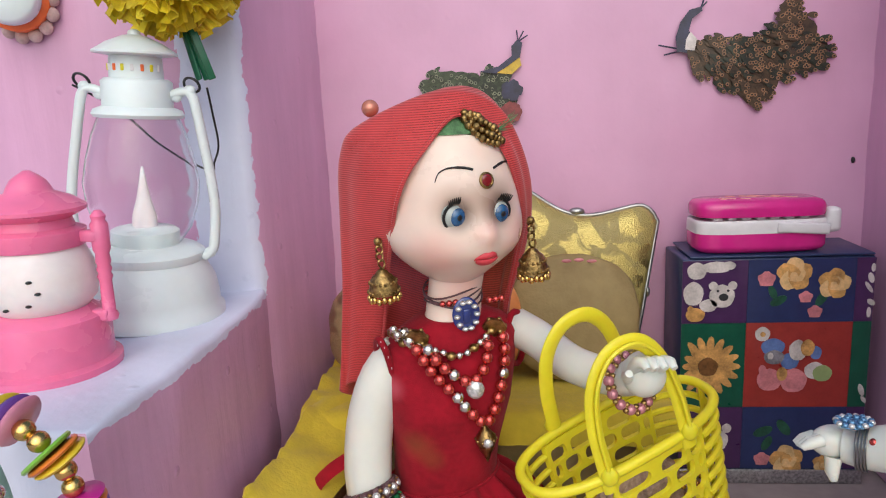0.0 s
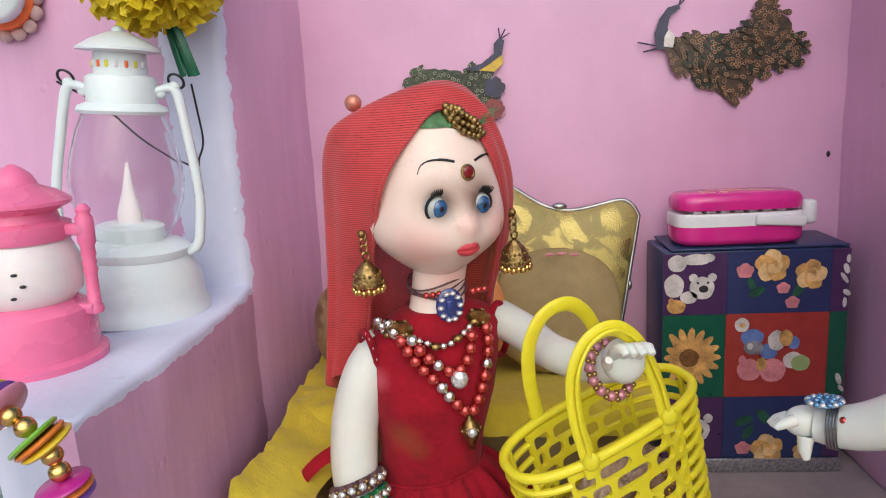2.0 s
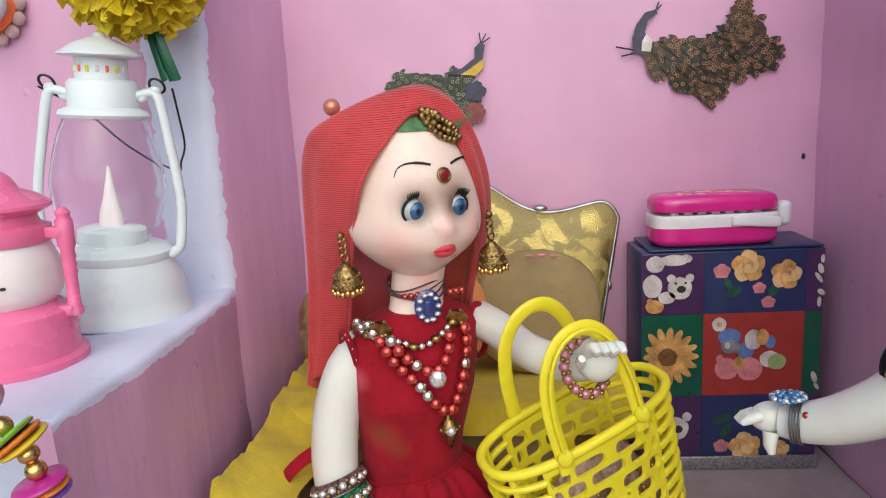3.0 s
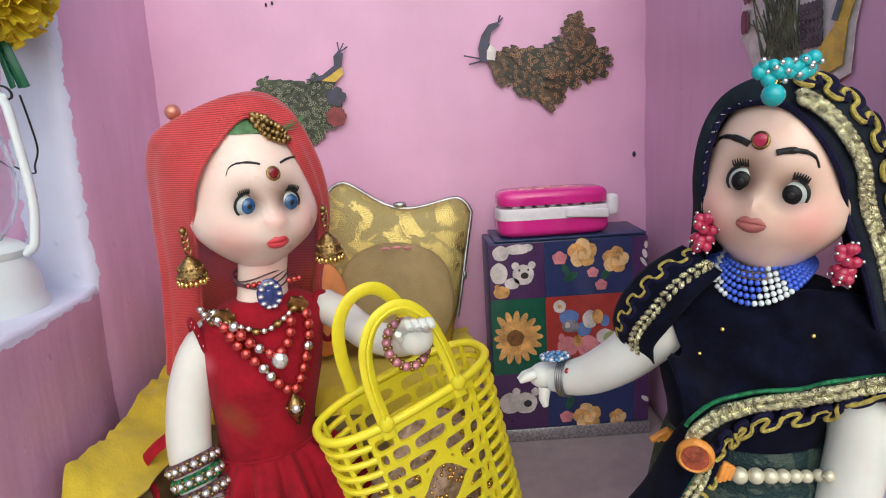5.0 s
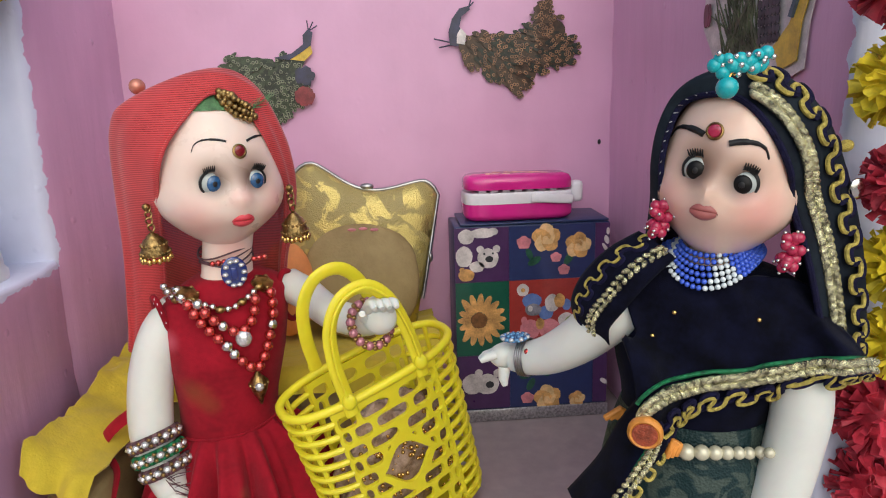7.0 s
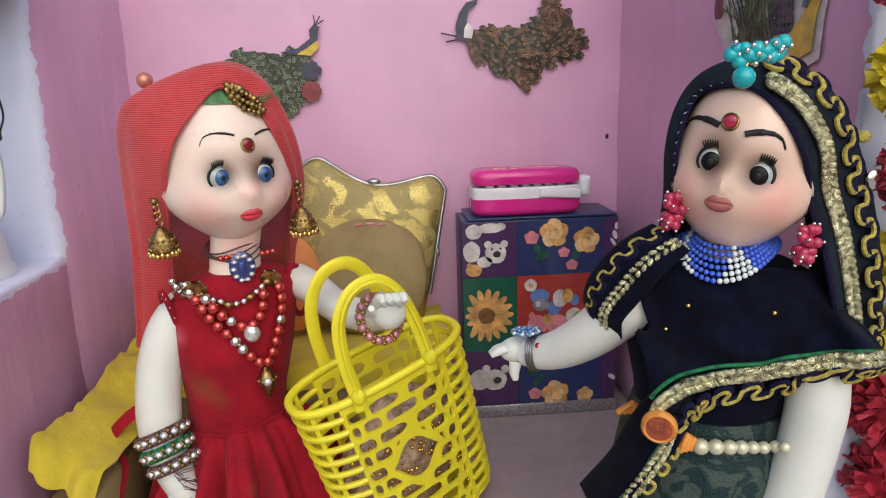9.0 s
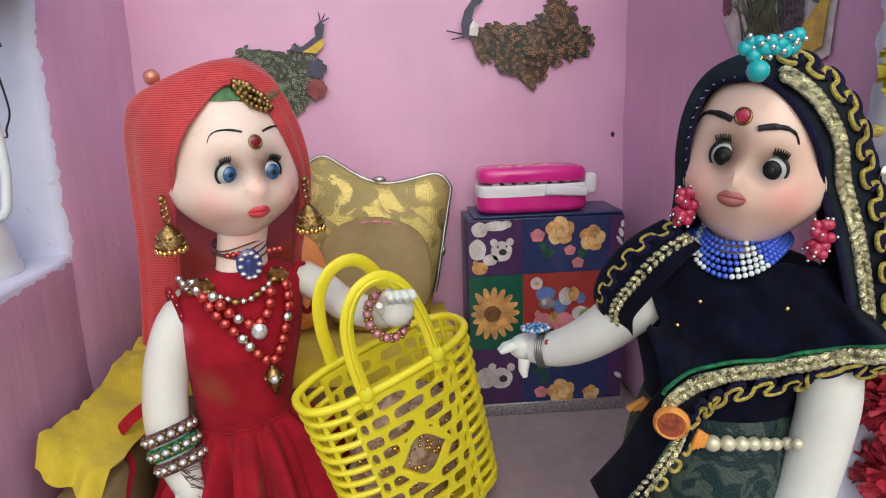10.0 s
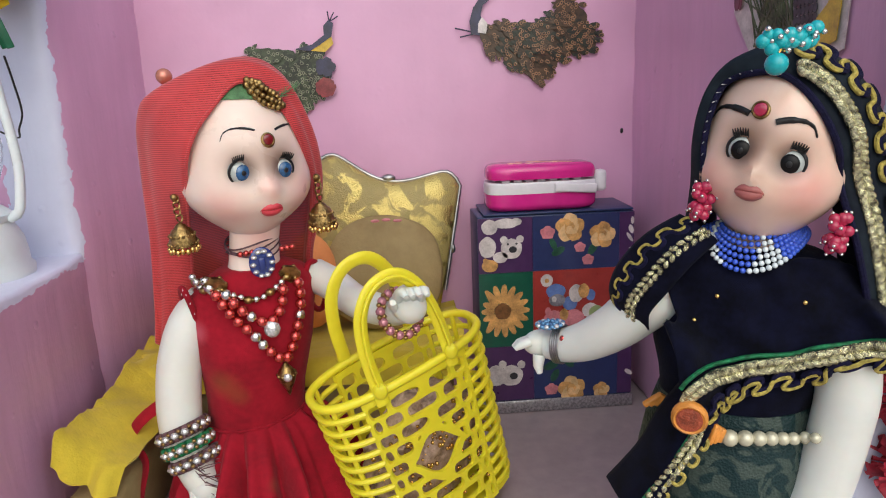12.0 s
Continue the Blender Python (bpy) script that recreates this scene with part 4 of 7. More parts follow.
class Head:
    """A round vinyl doll head that looks along its own -y."""

    def __init__(self, m, rx, ry, top, low, eye=0.0, gem=0.0138, mouth=-0.0165, nose=-0.0105, brow=0.0, gap=0.0100, size=1.05, skew=0.0, eye_x=0.0, gem_x=0.0, mouth_x=0.0, nose_x=0.0, brow_x=0.0, lip_w=0.0052):
        self.m, self.rx, self.ry, self.top, self.low = m, rx, ry, top, low
        self.eye, self.gem, self.mouth, self.nose, self.brow = eye, gem, mouth, nose, brow
        self.gap, self.size, self.skew = gap, size, skew
        self.eye_x, self.gem_x, self.mouth_x, self.nose_x, self.brow_x, self.lip_w = eye_x, gem_x, mouth_x, nose_x, brow_x, lip_w

    def wide(self, h):
        return 1 + 0.13 * math.exp(-((h + 0.40) / 0.33) ** 2) - 0.09 * math.exp(-((h + 1.0) / 0.28) ** 2)

    def y(self, x, z):
        h = max(-0.98, min(0.98, z / (self.top if z > 0 else self.low)))
        w = self.wide(h)
        return -self.ry * w * math.sqrt(max(0.02, 1 - h * h - (x / (self.rx * w)) ** 2))

    def at(self, x, z, lift=0.0):
        p = Vector((x, self.y(x, z), z))
        n = Vector((x / self.rx ** 2, p.y / self.ry ** 2, z / self.top ** 2)).normalized()
        return self.m @ (p + n * lift)

    def add(self, bm, skin):
        n0 = len(bm.verts)
        n = begin(bm)
        bmesh.ops.create_uvsphere(bm, u_segments=56, v_segments=40, radius=1)
        for i, v in enumerate(bm.verts):
            if i < n0:
                continue
            p = v.co.copy()
            w = self.wide(p.z)
            q = Vector((p.x * self.rx * w, p.y * self.ry * w, p.z * (self.top if p.z > 0 else self.low)))
            if p.y < 0:
                out = 0.0046 * math.exp(-(((q.x - self.nose_x) / 0.0037) ** 2 + ((q.z - self.nose) / 0.0038) ** 2)) + 0.0012 * math.exp(-(((q.x - self.nose_x) / 0.0035) ** 2 + ((q.z - self.nose - 0.006) / 0.006) ** 2))
                out += 0.0016 * math.exp(-(((q.x - self.mouth_x) / 0.006) ** 2 + ((q.z - self.mouth) / 0.005) ** 2))
                out += 0.0016 * math.exp(-((q.x / 0.008) ** 2 + ((q.z + 0.032) / 0.006) ** 2))
                for s in (-1, 1):
                    out -= 0.0022 * math.exp(-(((q.x - self.eye_x - s * self.gap) / 0.006) ** 2 + ((q.z - self.eye + s * self.skew) / 0.006) ** 2))
                    out += 0.0012 * math.exp(-(((q.x - s * 0.016) / 0.008) ** 2 + ((q.z - self.mouth) / 0.008) ** 2))
                q.y -= out
            v.co = self.m @ q
        mark(bm, n, skin)

    def face(self, bm, white, iris, dark, lips, gem, gold, brow_r, look_x=0.0):
        rot = self.m.to_3x3()
        for s in (-1, 1):
            z_ = self.size
            ex = self.eye_x + s * self.gap
            c = Vector((ex, self.y(ex, self.eye) + 0.0044 * z_, self.eye - s * self.skew))

            def lid(u, v, c=c, z_=z_):
                az, el = radians(-82 + 164 * u), radians(88 - 36 * v + 8 * (2 * u - 1) ** 2)
                return self.m @ (c + Vector((0.0065 * math.sin(az) * math.cos(el), -0.0048 * math.cos(az) * math.cos(el), 0.0067 * math.sin(el))) * z_)
            cloth(bm, lid, 16, 8, 0.0004, 0)
            ball(bm, self.m @ c, (0.0061 * z_, 0.0042 * z_, 0.0063 * z_), white, 24, 16, rot)
            ball(bm, self.m @ (c + Vector((look_x, -0.0027 * z_, -0.0002))), (0.0041 * z_, 0.0022 * z_, 0.0043 * z_), iris, 24, 14, rot)
            ball(bm, self.m @ (c + Vector((look_x, -0.0047 * z_, -0.0002))), (0.0013 * z_, 0.0004 * z_, 0.0014 * z_), dark, 14, 8, rot)
            rim = [self.m @ (c + Vector((0.0058 * math.cos(a), -0.0016 - 0.0006 * math.sin(a), 0.0060 * math.sin(a))) * z_) for a in [k * math.tau / 30 for k in range(30)]]
            tube(bm, rim, 0.0007, dark, 6, closed=True)
            for k in range(7):
                a = radians(48 + k * 8) if s > 0 else radians(125 - k * 8)
                b = c + Vector((0.0058 * math.cos(a), -0.0022, 0.0060 * math.sin(a))) * z_
                e = b + Vector((0.0016 * math.cos(a) + s * 0.0004, -0.0026, 0.0030))
                tube(bm, [self.m @ b, self.m @ ((b + e) / 2 + Vector((0, -0.0006, -0.0002))), self.m @ e], [0.0006, 0.00045, 0.0002], dark, 4)
            pts = [self.at(self.brow_x + s * x * (0.3 + 0.7 * z_), z - s * 0.7 * self.skew, 0.0001) for x, z in ((0.0052, 0.0150 + self.brow), (0.0085, 0.0159 + self.brow), (0.0125, 0.0163 + self.brow), (0.0162, 0.0158 + self.brow), (0.0190, 0.0140 + self.brow), (0.0206, 0.0108 + self.brow))]
            rr = [brow_r * q for q in (1.25, 1.35, 1.0, 0.7, 0.45, 0.3)]
            cu = smooth_curve(pts, 21)
            tube(bm, cu, [rr[min(5, int(i / 20 * 5))] for i in range(21)], dark, 6)
        w = self.lip_w

        def lip(x, z, swell):
            g = math.exp(-((x / 0.006) ** 2 + ((z - self.mouth) / 0.005) ** 2))
            return self.at(x + self.mouth_x, z, 0.0005 + 0.0018 * g + swell)

        def upper(u, v):
            x = w * (2 * u - 1)
            q = max(0.0, 1 - (x / w) ** 2)
            seam = self.mouth - 0.0007 * (x / w) ** 2
            rise = 0.0027 * q ** 0.75 * (1 - 0.22 * math.exp(-(x / 0.0011) ** 2))
            return lip(x, seam + rise * v, 0.0009 * math.sin(math.pi * min(1, 0.25 + v * 0.75)) * q)

        def lower(u, v):
            x = w * 0.9 * (2 * u - 1)
            q = max(0.0, 1 - (x / (0.9 * w)) ** 2)
            seam = self.mouth - 0.0007 * (x / w) ** 2
            return lip(x, seam - 0.0001 - 0.0031 * q ** 0.8 * v, 0.0013 * math.sin(math.pi * min(1, 0.2 + v * 0.8)) * q)
        cloth(bm, upper, 22, 8, 0.0008, lips)
        cloth(bm, lower, 22, 8, 0.0008, lips)
        ball(bm, self.at(self.gem_x, self.gem, 0.0002), (0.0030 * self.size, 0.0009, 0.0030 * self.size), gem, 20, 10, rot)
        rim = [self.at(self.gem_x + 0.0031 * self.size * math.cos(a), self.gem + 0.0031 * self.size * math.sin(a), 0.0004) for a in [k * math.tau / 24 for k in range(24)]]
        tube(bm, rim, 0.0006, gold, 6, closed=True)


def ring_at(c, hw, hd, yaw, n=40, pleat=0.0, count=0, ph=0.0, lift=0.0):
    out = []
    ca, sa = math.cos(radians(yaw)), math.sin(radians(yaw))
    for k in range(n):
        a = k * math.tau / n
        s = 1 + pleat * (0.6 * math.sin(count * a + ph) + 0.4 * math.sin(round(1.7 * count) * a + 2 * ph))
        x, y = hw * s * math.cos(a), hd * s * math.sin(a)
        out.append(Vector((c[0] + x * ca - y * sa, c[1] + x * sa + y * ca, c[2] + lift * math.cos(a))))
    return out


# ---- red doll
made = set(bpy.data.objects)
RH = Head(pose(-0.1275, 0.420, 0.2555, 2, 2, 34), 0.0290, 0.0300, 0.042, 0.0365, eye=0.0002, gem=0.0140, mouth=-0.0165, nose=-0.0072, brow=0.0034, gap=0.0098, size=0.9, skew=0.0005, eye_x=-0.0024, gem_x=0.0012, mouth_x=-0.0012, nose_x=-0.0014, brow_x=0.0010)
BROWN, ROSY = (0.20, 0.10, 0.06), (0.72, 0.24, 0.22)
painted(M_SKIN, [(RH.at(RH.eye_x + q * RH.gap, RH.eye + 0.003), 0.0165, BROWN, 0.62) for q in (-1, 1)] + [(RH.at(RH.eye_x + q * RH.gap, RH.eye + 0.0012), 0.0095, (0.03, 0.02, 0.02), 0.95) for q in (-1, 1)]
        + [(RH.at(RH.gem_x, 0.006), 0.014, BROWN, 0.4), (RH.at(0.018, -0.014), 0.017, ROSY, 0.5), (RH.at(-0.020, -0.016), 0.017, ROSY, 0.4), (RH.at(RH.nose_x, RH.nose), 0.008, ROSY, 0.45),
           (RH.at(0.0, -0.034), 0.014, ROSY, 0.5)])
bm = bmesh.new()
RH.add(bm, 0)
RH.face(bm, 2, 3, 4, 5, 6, 7, 0.00045, 0.0005)
def scalp(a, f):
    low = 0.74 - 0.42 * max(0.0, math.cos(a)) ** 2 - 0.2 * max(0.0, math.sin(a))
    h = low + (0.995 - low) * math.sin(f * math.pi / 2)
    return RH.m @ Vector((0.0292 * math.sqrt(1 - h * h) * math.cos(a), 0.0005 + 0.0306 * math.sqrt(1 - h * h) * math.sin(a), 0.0434 * h))


cap = [[scalp(k * math.tau / 60, f / 9) for k in range(60)] for f in range(10)]
loft(bm, cap, 8)
for k in range(40):
    a = radians(-72 + k * 1.6)
    q = Vector((0.0292 * 0.76 * math.cos(a), 0.002 + 0.0305 * 0.76 * math.sin(a), 0.0432 * 0.63))
    rnd = random.Random(k)
    tube(bm, [RH.m @ q, RH.m @ (q * 1.03 + Vector((rnd.uniform(-0.002, 0.002), -0.002, 0.004))), RH.m @ (q * 1.06 + Vector((0.004 + rnd.uniform(-0.003, 0.004), -0.002, 0.005 + rnd.uniform(-0.002, 0.004))))], [0.0003, 0.0002, 0.0001], 8, 4)
ball(bm, RH.m @ Vector((-0.0288, 0.003, -0.008)), (0.002, 0.004, 0.0058), 0, 14, 10)
ball(bm, RH.m @ Vector((0.0288, 0.003, -0.008)), (0.002, 0.004, 0.0058), 0, 14, 10)
tube(bm, [(-0.1265, 0.421, 0.228), (-0.1292, 0.421, 0.215), (-0.131, 0.421, 0.202), (-0.132, 0.421, 0.196)], [0.0125, 0.0122, 0.013, 0.018], 0, 28)
# bodice and gathered skirt
body = [((-0.1315, 0.4205, 0.2035), 0.016, 0.0145), ((-0.132, 0.4205, 0.1985), 0.026, 0.017), ((-0.133, 0.420, 0.192), 0.0335, 0.019), ((-0.134, 0.42, 0.183), 0.0325, 0.0205), ((-0.135, 0.419, 0.172), 0.0315, 0.0235), ((-0.1365, 0.419, 0.160), 0.0305, 0.0245),
        ((-0.138, 0.42, 0.148), 0.0285, 0.0225), ((-0.140, 0.42, 0.134), 0.0265, 0.0205), ((-0.142, 0.42, 0.119), 0.026, 0.0205)]
loft(bm, [ring_at(c, a, b, 24) for c, a, b in body], 1)
skirt = []
for i in range(13):
    f = i / 12
    skirt.append(ring_at((-0.142 + 0.004 * f, 0.42 - 0.006 * f, 0.1195 - f * 0.055), 0.0265 + 0.026 * f ** 0.7, 0.021 + 0.026 * f ** 0.7, 24, 220, 0.08 + 0.20 * min(1, f * 2.5), 13, f * 1.3))
loft(bm, skirt, 1)
tube(bm, ring_at((-0.142, 0.42, 0.1195), 0.0268, 0.0212, 24, 48), 0.0009, 1, 6, closed=True)
# straps with stitches, sleeveless armholes
for s in (-1, 1):
    cx = -0.133 + s * 0.0305 * math.cos(radians(24))
    cy = 0.42 + s * 0.0305 * math.sin(radians(24))
    hole = [(cx + s * 0.002 + 0.004 * math.cos(a) * s, cy + 0.0135 * math.cos(a + 0.8) * 0.6, 0.1835 + 0.016 * math.sin(a)) for a in [k * math.tau / 30 for k in range(30)]]
    tube(bm, hole, 0.0016, 1, 8, closed=True)
    for k in range(0, 30 if s < 0 else 0, 2):
        p = Vector(hole[k]) + Vector((-s * 0.0008, -0.0022, 0))
        box(bm, (0.0003, 0.0003, 0.0009), Matrix.Translation(p), 0.0, 10)
# arms
armL = smooth_curve([(-0.1560, 0.413, 0.190), (-0.1655, 0.409, 0.178), (-0.1720, 0.405, 0.160), (-0.1750, 0.401, 0.142), (-0.1755, 0.397, 0.126), (-0.1735, 0.394, 0.115), (-0.1698, 0.391, 0.104), (-0.1670, 0.389, 0.098)], 30)
tube(bm, armL, [0.0085 + 0.0026 * math.sin(min(1, i / 10) * 1.57) - 0.0028 * max(0, (i - 14) / 16) for i in range(30)], 9, 24)
ball(bm, (-0.1662, 0.3878, 0.0955), (0.0095, 0.0065, 0.0075), 9, 18, 12, Matrix.Rotation(radians(25), 3, "Y"))
for k in range(4):
    tube(bm, [(-0.1715 + k * 0.0036, 0.3845, 0.096 - k * 0.0008), (-0.1708 + k * 0.0036, 0.382, 0.091 - k * 0.0008), (-0.1698 + k * 0.0034, 0.383, 0.0875 - k * 0.0006)], [0.0021, 0.002, 0.0014], 9, 10)
armR = smooth_curve([(-0.103, 0.432, 0.190), (-0.092, 0.424, 0.186), (-0.080, 0.408, 0.182), (-0.067, 0.393, 0.1825), (-0.0575, 0.383, 0.186), (-0.0535, 0.379, 0.191)], 28)
tube(bm, armR, [0.0092 - 0.0022 * i / 27 for i in range(28)], 9, 24)
ball(bm, (-0.0528, 0.377, 0.1905), (0.0088, 0.0068, 0.0098), 9, 18, 12)
for k in range(4):
    x = -0.0575 + k * 0.0033
    tube(bm, [(x, 0.3740, 0.1945), (x + 0.0012, 0.3700, 0.1990), (x + 0.0026, 0.3665, 0.2004), (x + 0.0036, 0.3640, 0.1990)], [0.0026, 0.0027, 0.0021, 0.0012], 9, 10)
tube(bm, [(-0.0590, 0.375, 0.190), (-0.0605, 0.371, 0.1930), (-0.0600, 0.368, 0.1955)], [0.0025, 0.0022, 0.0015], 9, 10)
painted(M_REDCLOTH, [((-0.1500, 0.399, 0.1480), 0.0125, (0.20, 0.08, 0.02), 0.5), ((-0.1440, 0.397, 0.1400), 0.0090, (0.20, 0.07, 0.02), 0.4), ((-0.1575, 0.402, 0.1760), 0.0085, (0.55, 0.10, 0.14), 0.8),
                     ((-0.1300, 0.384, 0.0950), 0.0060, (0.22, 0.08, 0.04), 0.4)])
red_tree = BVHTree.FromBMesh(bm)
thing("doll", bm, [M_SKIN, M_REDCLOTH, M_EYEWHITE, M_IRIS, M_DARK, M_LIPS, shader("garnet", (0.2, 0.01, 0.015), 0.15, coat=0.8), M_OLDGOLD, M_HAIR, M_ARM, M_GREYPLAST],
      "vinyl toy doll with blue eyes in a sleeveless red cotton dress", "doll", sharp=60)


class Sheet:
    """A draped cloth between three curves: front edge, outer fold, back edge."""

    def __init__(self, *curves, n=160):
        self.c = [smooth_curve(c, n + 1) for c in curves]
        self.n = n

    def at(self, u, v, lift=0.0):
        i = max(0.0, min(1.0, u)) * self.n
        k = min(int(i), self.n - 1)
        a, b, c = [q[k].lerp(q[k + 1], i - k) for q in self.c]
        p = a * ((1 - v) * (1 - 2 * v)) + b * (4 * v * (1 - v)) + c * (v * (2 * v - 1))
        if lift:
            e = 0.004
            du = self.at(min(1, u + e), v) - self.at(max(0, u - e), v)
            dv = self.at(u, min(1, v + e)) - self.at(u, max(0, v - e))
            nn = du.cross(dv).normalized()
            p = p + nn * lift
        return p


def on_head(H, x, z, lift):
    """A point on the head's front half at world x, z."""
    inv = H.m.inverted()
    c = H.m.translation
    dx, dz = (x - c.x) / (H.rx + lift), (z - c.z) / ((H.top if z > c.z else H.low) + lift)
    return (x, c.y - (H.ry + lift) * math.sqrt(max(0.0, 1 - dx * dx - dz * dz)), z)


red_front = [(-0.173, 0.432, 0.166), (-0.168, 0.430, 0.186), (-0.1610, 0.421, 0.214)] + [on_head(RH, x, z, 0.0022) for x, z in ((-0.1530, 0.243), (-0.146, 0.264), (-0.135, 0.282), (-0.1215, 0.2935), (-0.109, 0.288), (-0.100, 0.271))] + \
    [(-0.0975, 0.424, 0.246), (-0.1015, 0.436, 0.222), (-0.107, 0.443, 0.200), (-0.110, 0.446, 0.18)]
red_outer = [(-0.1905, 0.437, 0.155), (-0.187, 0.437, 0.180), (-0.1815, 0.434, 0.215), (-0.1775, 0.43, 0.250), (-0.1735, 0.428, 0.282), (-0.1635, 0.424, 0.2925), (-0.125, 0.419, 0.3055), (-0.106, 0.428, 0.295), (-0.0965, 0.436, 0.270),
             (-0.0960, 0.443, 0.245), (-0.1005, 0.449, 0.222), (-0.107, 0.451, 0.200), (-0.110, 0.452, 0.18)]
red_back = [(-0.128, 0.462, 0.14), (-0.128, 0.464, 0.18), (-0.128, 0.464, 0.215), (-0.128, 0.464, 0.245), (-0.128, 0.463, 0.264), (-0.128, 0.461, 0.278), (-0.128, 0.459, 0.284), (-0.128, 0.461, 0.276), (-0.128, 0.463, 0.262),
            (-0.128, 0.465, 0.24), (-0.128, 0.466, 0.215), (-0.128, 0.465, 0.19), (-0.128, 0.463, 0.16)]
RV = Sheet(red_front, red_outer, red_back)
veil = base("veil", (-0.13, 0.44, 0.30), "sheer red net veil draped over the doll's head", "veil")
bm = bmesh.new()


def red_fold(u, v):
    p = RV.at(u, v)
    side = abs(u - 0.5) * 2
    return p + Vector((0, -1, 0.3)) * (0.0016 * side * math.sin(v * 17 + u * 6)) + Vector((0.0008 * math.sin(v * 31), 0, 0.0007 * math.sin(u * 40 + v * 9)))


cloth(bm, red_fold, 110, 34, 0.0004)
part("net", bm, M_VEIL, veil, sharp=180)
bm = bmesh.new()
tube(bm, [red_fold(k / 110, 0) for k in range(111)], 0.0009, seg=6)
part("hem", bm, M_VEIL, veil)
bm = bmesh.new()
ball(bm, (-0.1590, 0.423, 0.2988), 0.0038, 0, 20, 14)
thing("pin_pearl", bm, M_COPPER, "copper pearl pin head on the red veil", "pin")
# trailing red ribbon on the sheet
bm = bmesh.new()
tube(bm, smooth_curve([(-0.184, 0.412, 0.135), (-0.197, 0.409, 0.128), (-0.2055, 0.408, 0.119), (-0.2035, 0.405, 0.111), (-0.199, 0.400, 0.104), (-0.2015, 0.392, 0.09), (-0.203, 0.388, 0.07)], 40), 0.0035, seg=8, flat=0.25)
thing("ribbon", bm, M_REDCLOTH, "red cotton tie ribbon trailing from the dress", "ribbon")


def strand(name, at, tree, pts, step, meshes, order, lift, label, names, extra=None):
    """Beads threaded along a line laid on a doll."""
    o = base(name, at, label, "necklace" if "neck" in name else "jewellery")
    line = [lay(tree, p, lift) if tree else Vector(p) for p in smooth_curve(pts, 60)]
    bm = bmesh.new()
    tube(bm, line, 0.0003, seg=5)
    part("thread", bm, M_BROWNTHREAD, o)
    for k, p in enumerate(along(line, step)):
        j = order(k)
        shared(names[j], meshes[j], o, Matrix.Translation(p))
    return o


R_BEADS = [bead_mesh(0.00285, M_REDBEAD), bead_mesh(0.0029, M_SILVER), bead_mesh(0.0018, M_SILVER), bead_mesh(0.0024, M_OLDGOLD, 0.8)]
BN = ["red_bead", "silver_bead", "small_bead", "gold_bead"]
n1 = strand("necklace", (-0.12, 0.385, 0.17), red_tree, [(-0.1465, 0.39, 0.204), (-0.1405, 0.388, 0.1955), (-0.1335, 0.385, 0.186), (-0.126, 0.383, 0.1775), (-0.1195, 0.382, 0.1695), (-0.116, 0.383, 0.1675), (-0.1125, 0.384, 0.171), (-0.1085, 0.388, 0.182), (-0.1065, 0.392, 0.193), (-0.1075, 0.396, 0.203)],
            0.0056, R_BEADS, lambda k: 1 if k in (0, 1, 7, 8, 15) else 0, 0.0028, "red pearl and silver bead necklace with a gilt drop pendant", BN)
pp = lay(red_tree, (-0.1165, 0.383, 0.1585), 0.003)
bm = bmesh.new()
lathe(bm, [(0.0008, 0.0075), (0.0016, 0.006), (0.0046, 0.002), (0.0048, 0.0), (0.0036, -0.004), (0.0016, -0.0075), (0.0012, -0.0095), (0.0003, -0.0115)], pp, seg=18)
for k in range(10):
    a = k * math.tau / 10
    ball(bm, pp + Vector((0.0046 * math.cos(a), 0.0046 * math.sin(a), 0.0008)), 0.0009, 0, 8, 6)
pd = part("pendant", bm, M_OLDGOLD, n1, "gilt drop pendant")
bm = bmesh.new()
ball(bm, pp + Vector((0.001, -0.0042, 0.0006)), (0.0024, 0.0016, 0.0024), 0, 8, 5)
part("stone", bm, M_GEM, pd, "clear cut stone")
n2 = strand("necklace", (-0.12, 0.385, 0.19), red_tree, [(-0.1375, 0.388, 0.1985), (-0.132, 0.386, 0.1925), (-0.1265, 0.384, 0.188), (-0.121, 0.383, 0.1855), (-0.1165, 0.384, 0.188), (-0.1135, 0.386, 0.196), (-0.1125, 0.388, 0.203)],
            0.0056, R_BEADS, lambda k: 1 if k in (0, 3) else 0, 0.004, "short red and silver bead necklace with a clear stone", BN)
bm = bmesh.new()
ball(bm, lay(red_tree, (-0.1195, 0.383, 0.182), 0.004), (0.0042, 0.003, 0.0046), 0, 9, 6)
part("stone", bm, M_GEM, n2, "large clear stone")
strand("chain_necklace", (-0.15, 0.40, 0.205), red_tree, [(-0.1545, 0.395, 0.207), (-0.149, 0.392, 0.2005), (-0.142, 0.389, 0.2), (-0.134, 0.387, 0.1985), (-0.126, 0.386, 0.1965), (-0.118, 0.387, 0.199), (-0.109, 0.39, 0.206)],
       0.0038, [R_BEADS[2], R_BEADS[2], R_BEADS[2], R_BEADS[3]], lambda k: 3 if k % 3 == 2 else 2, 0.0022, "silver and gilt chain lying on the doll's collar", BN)
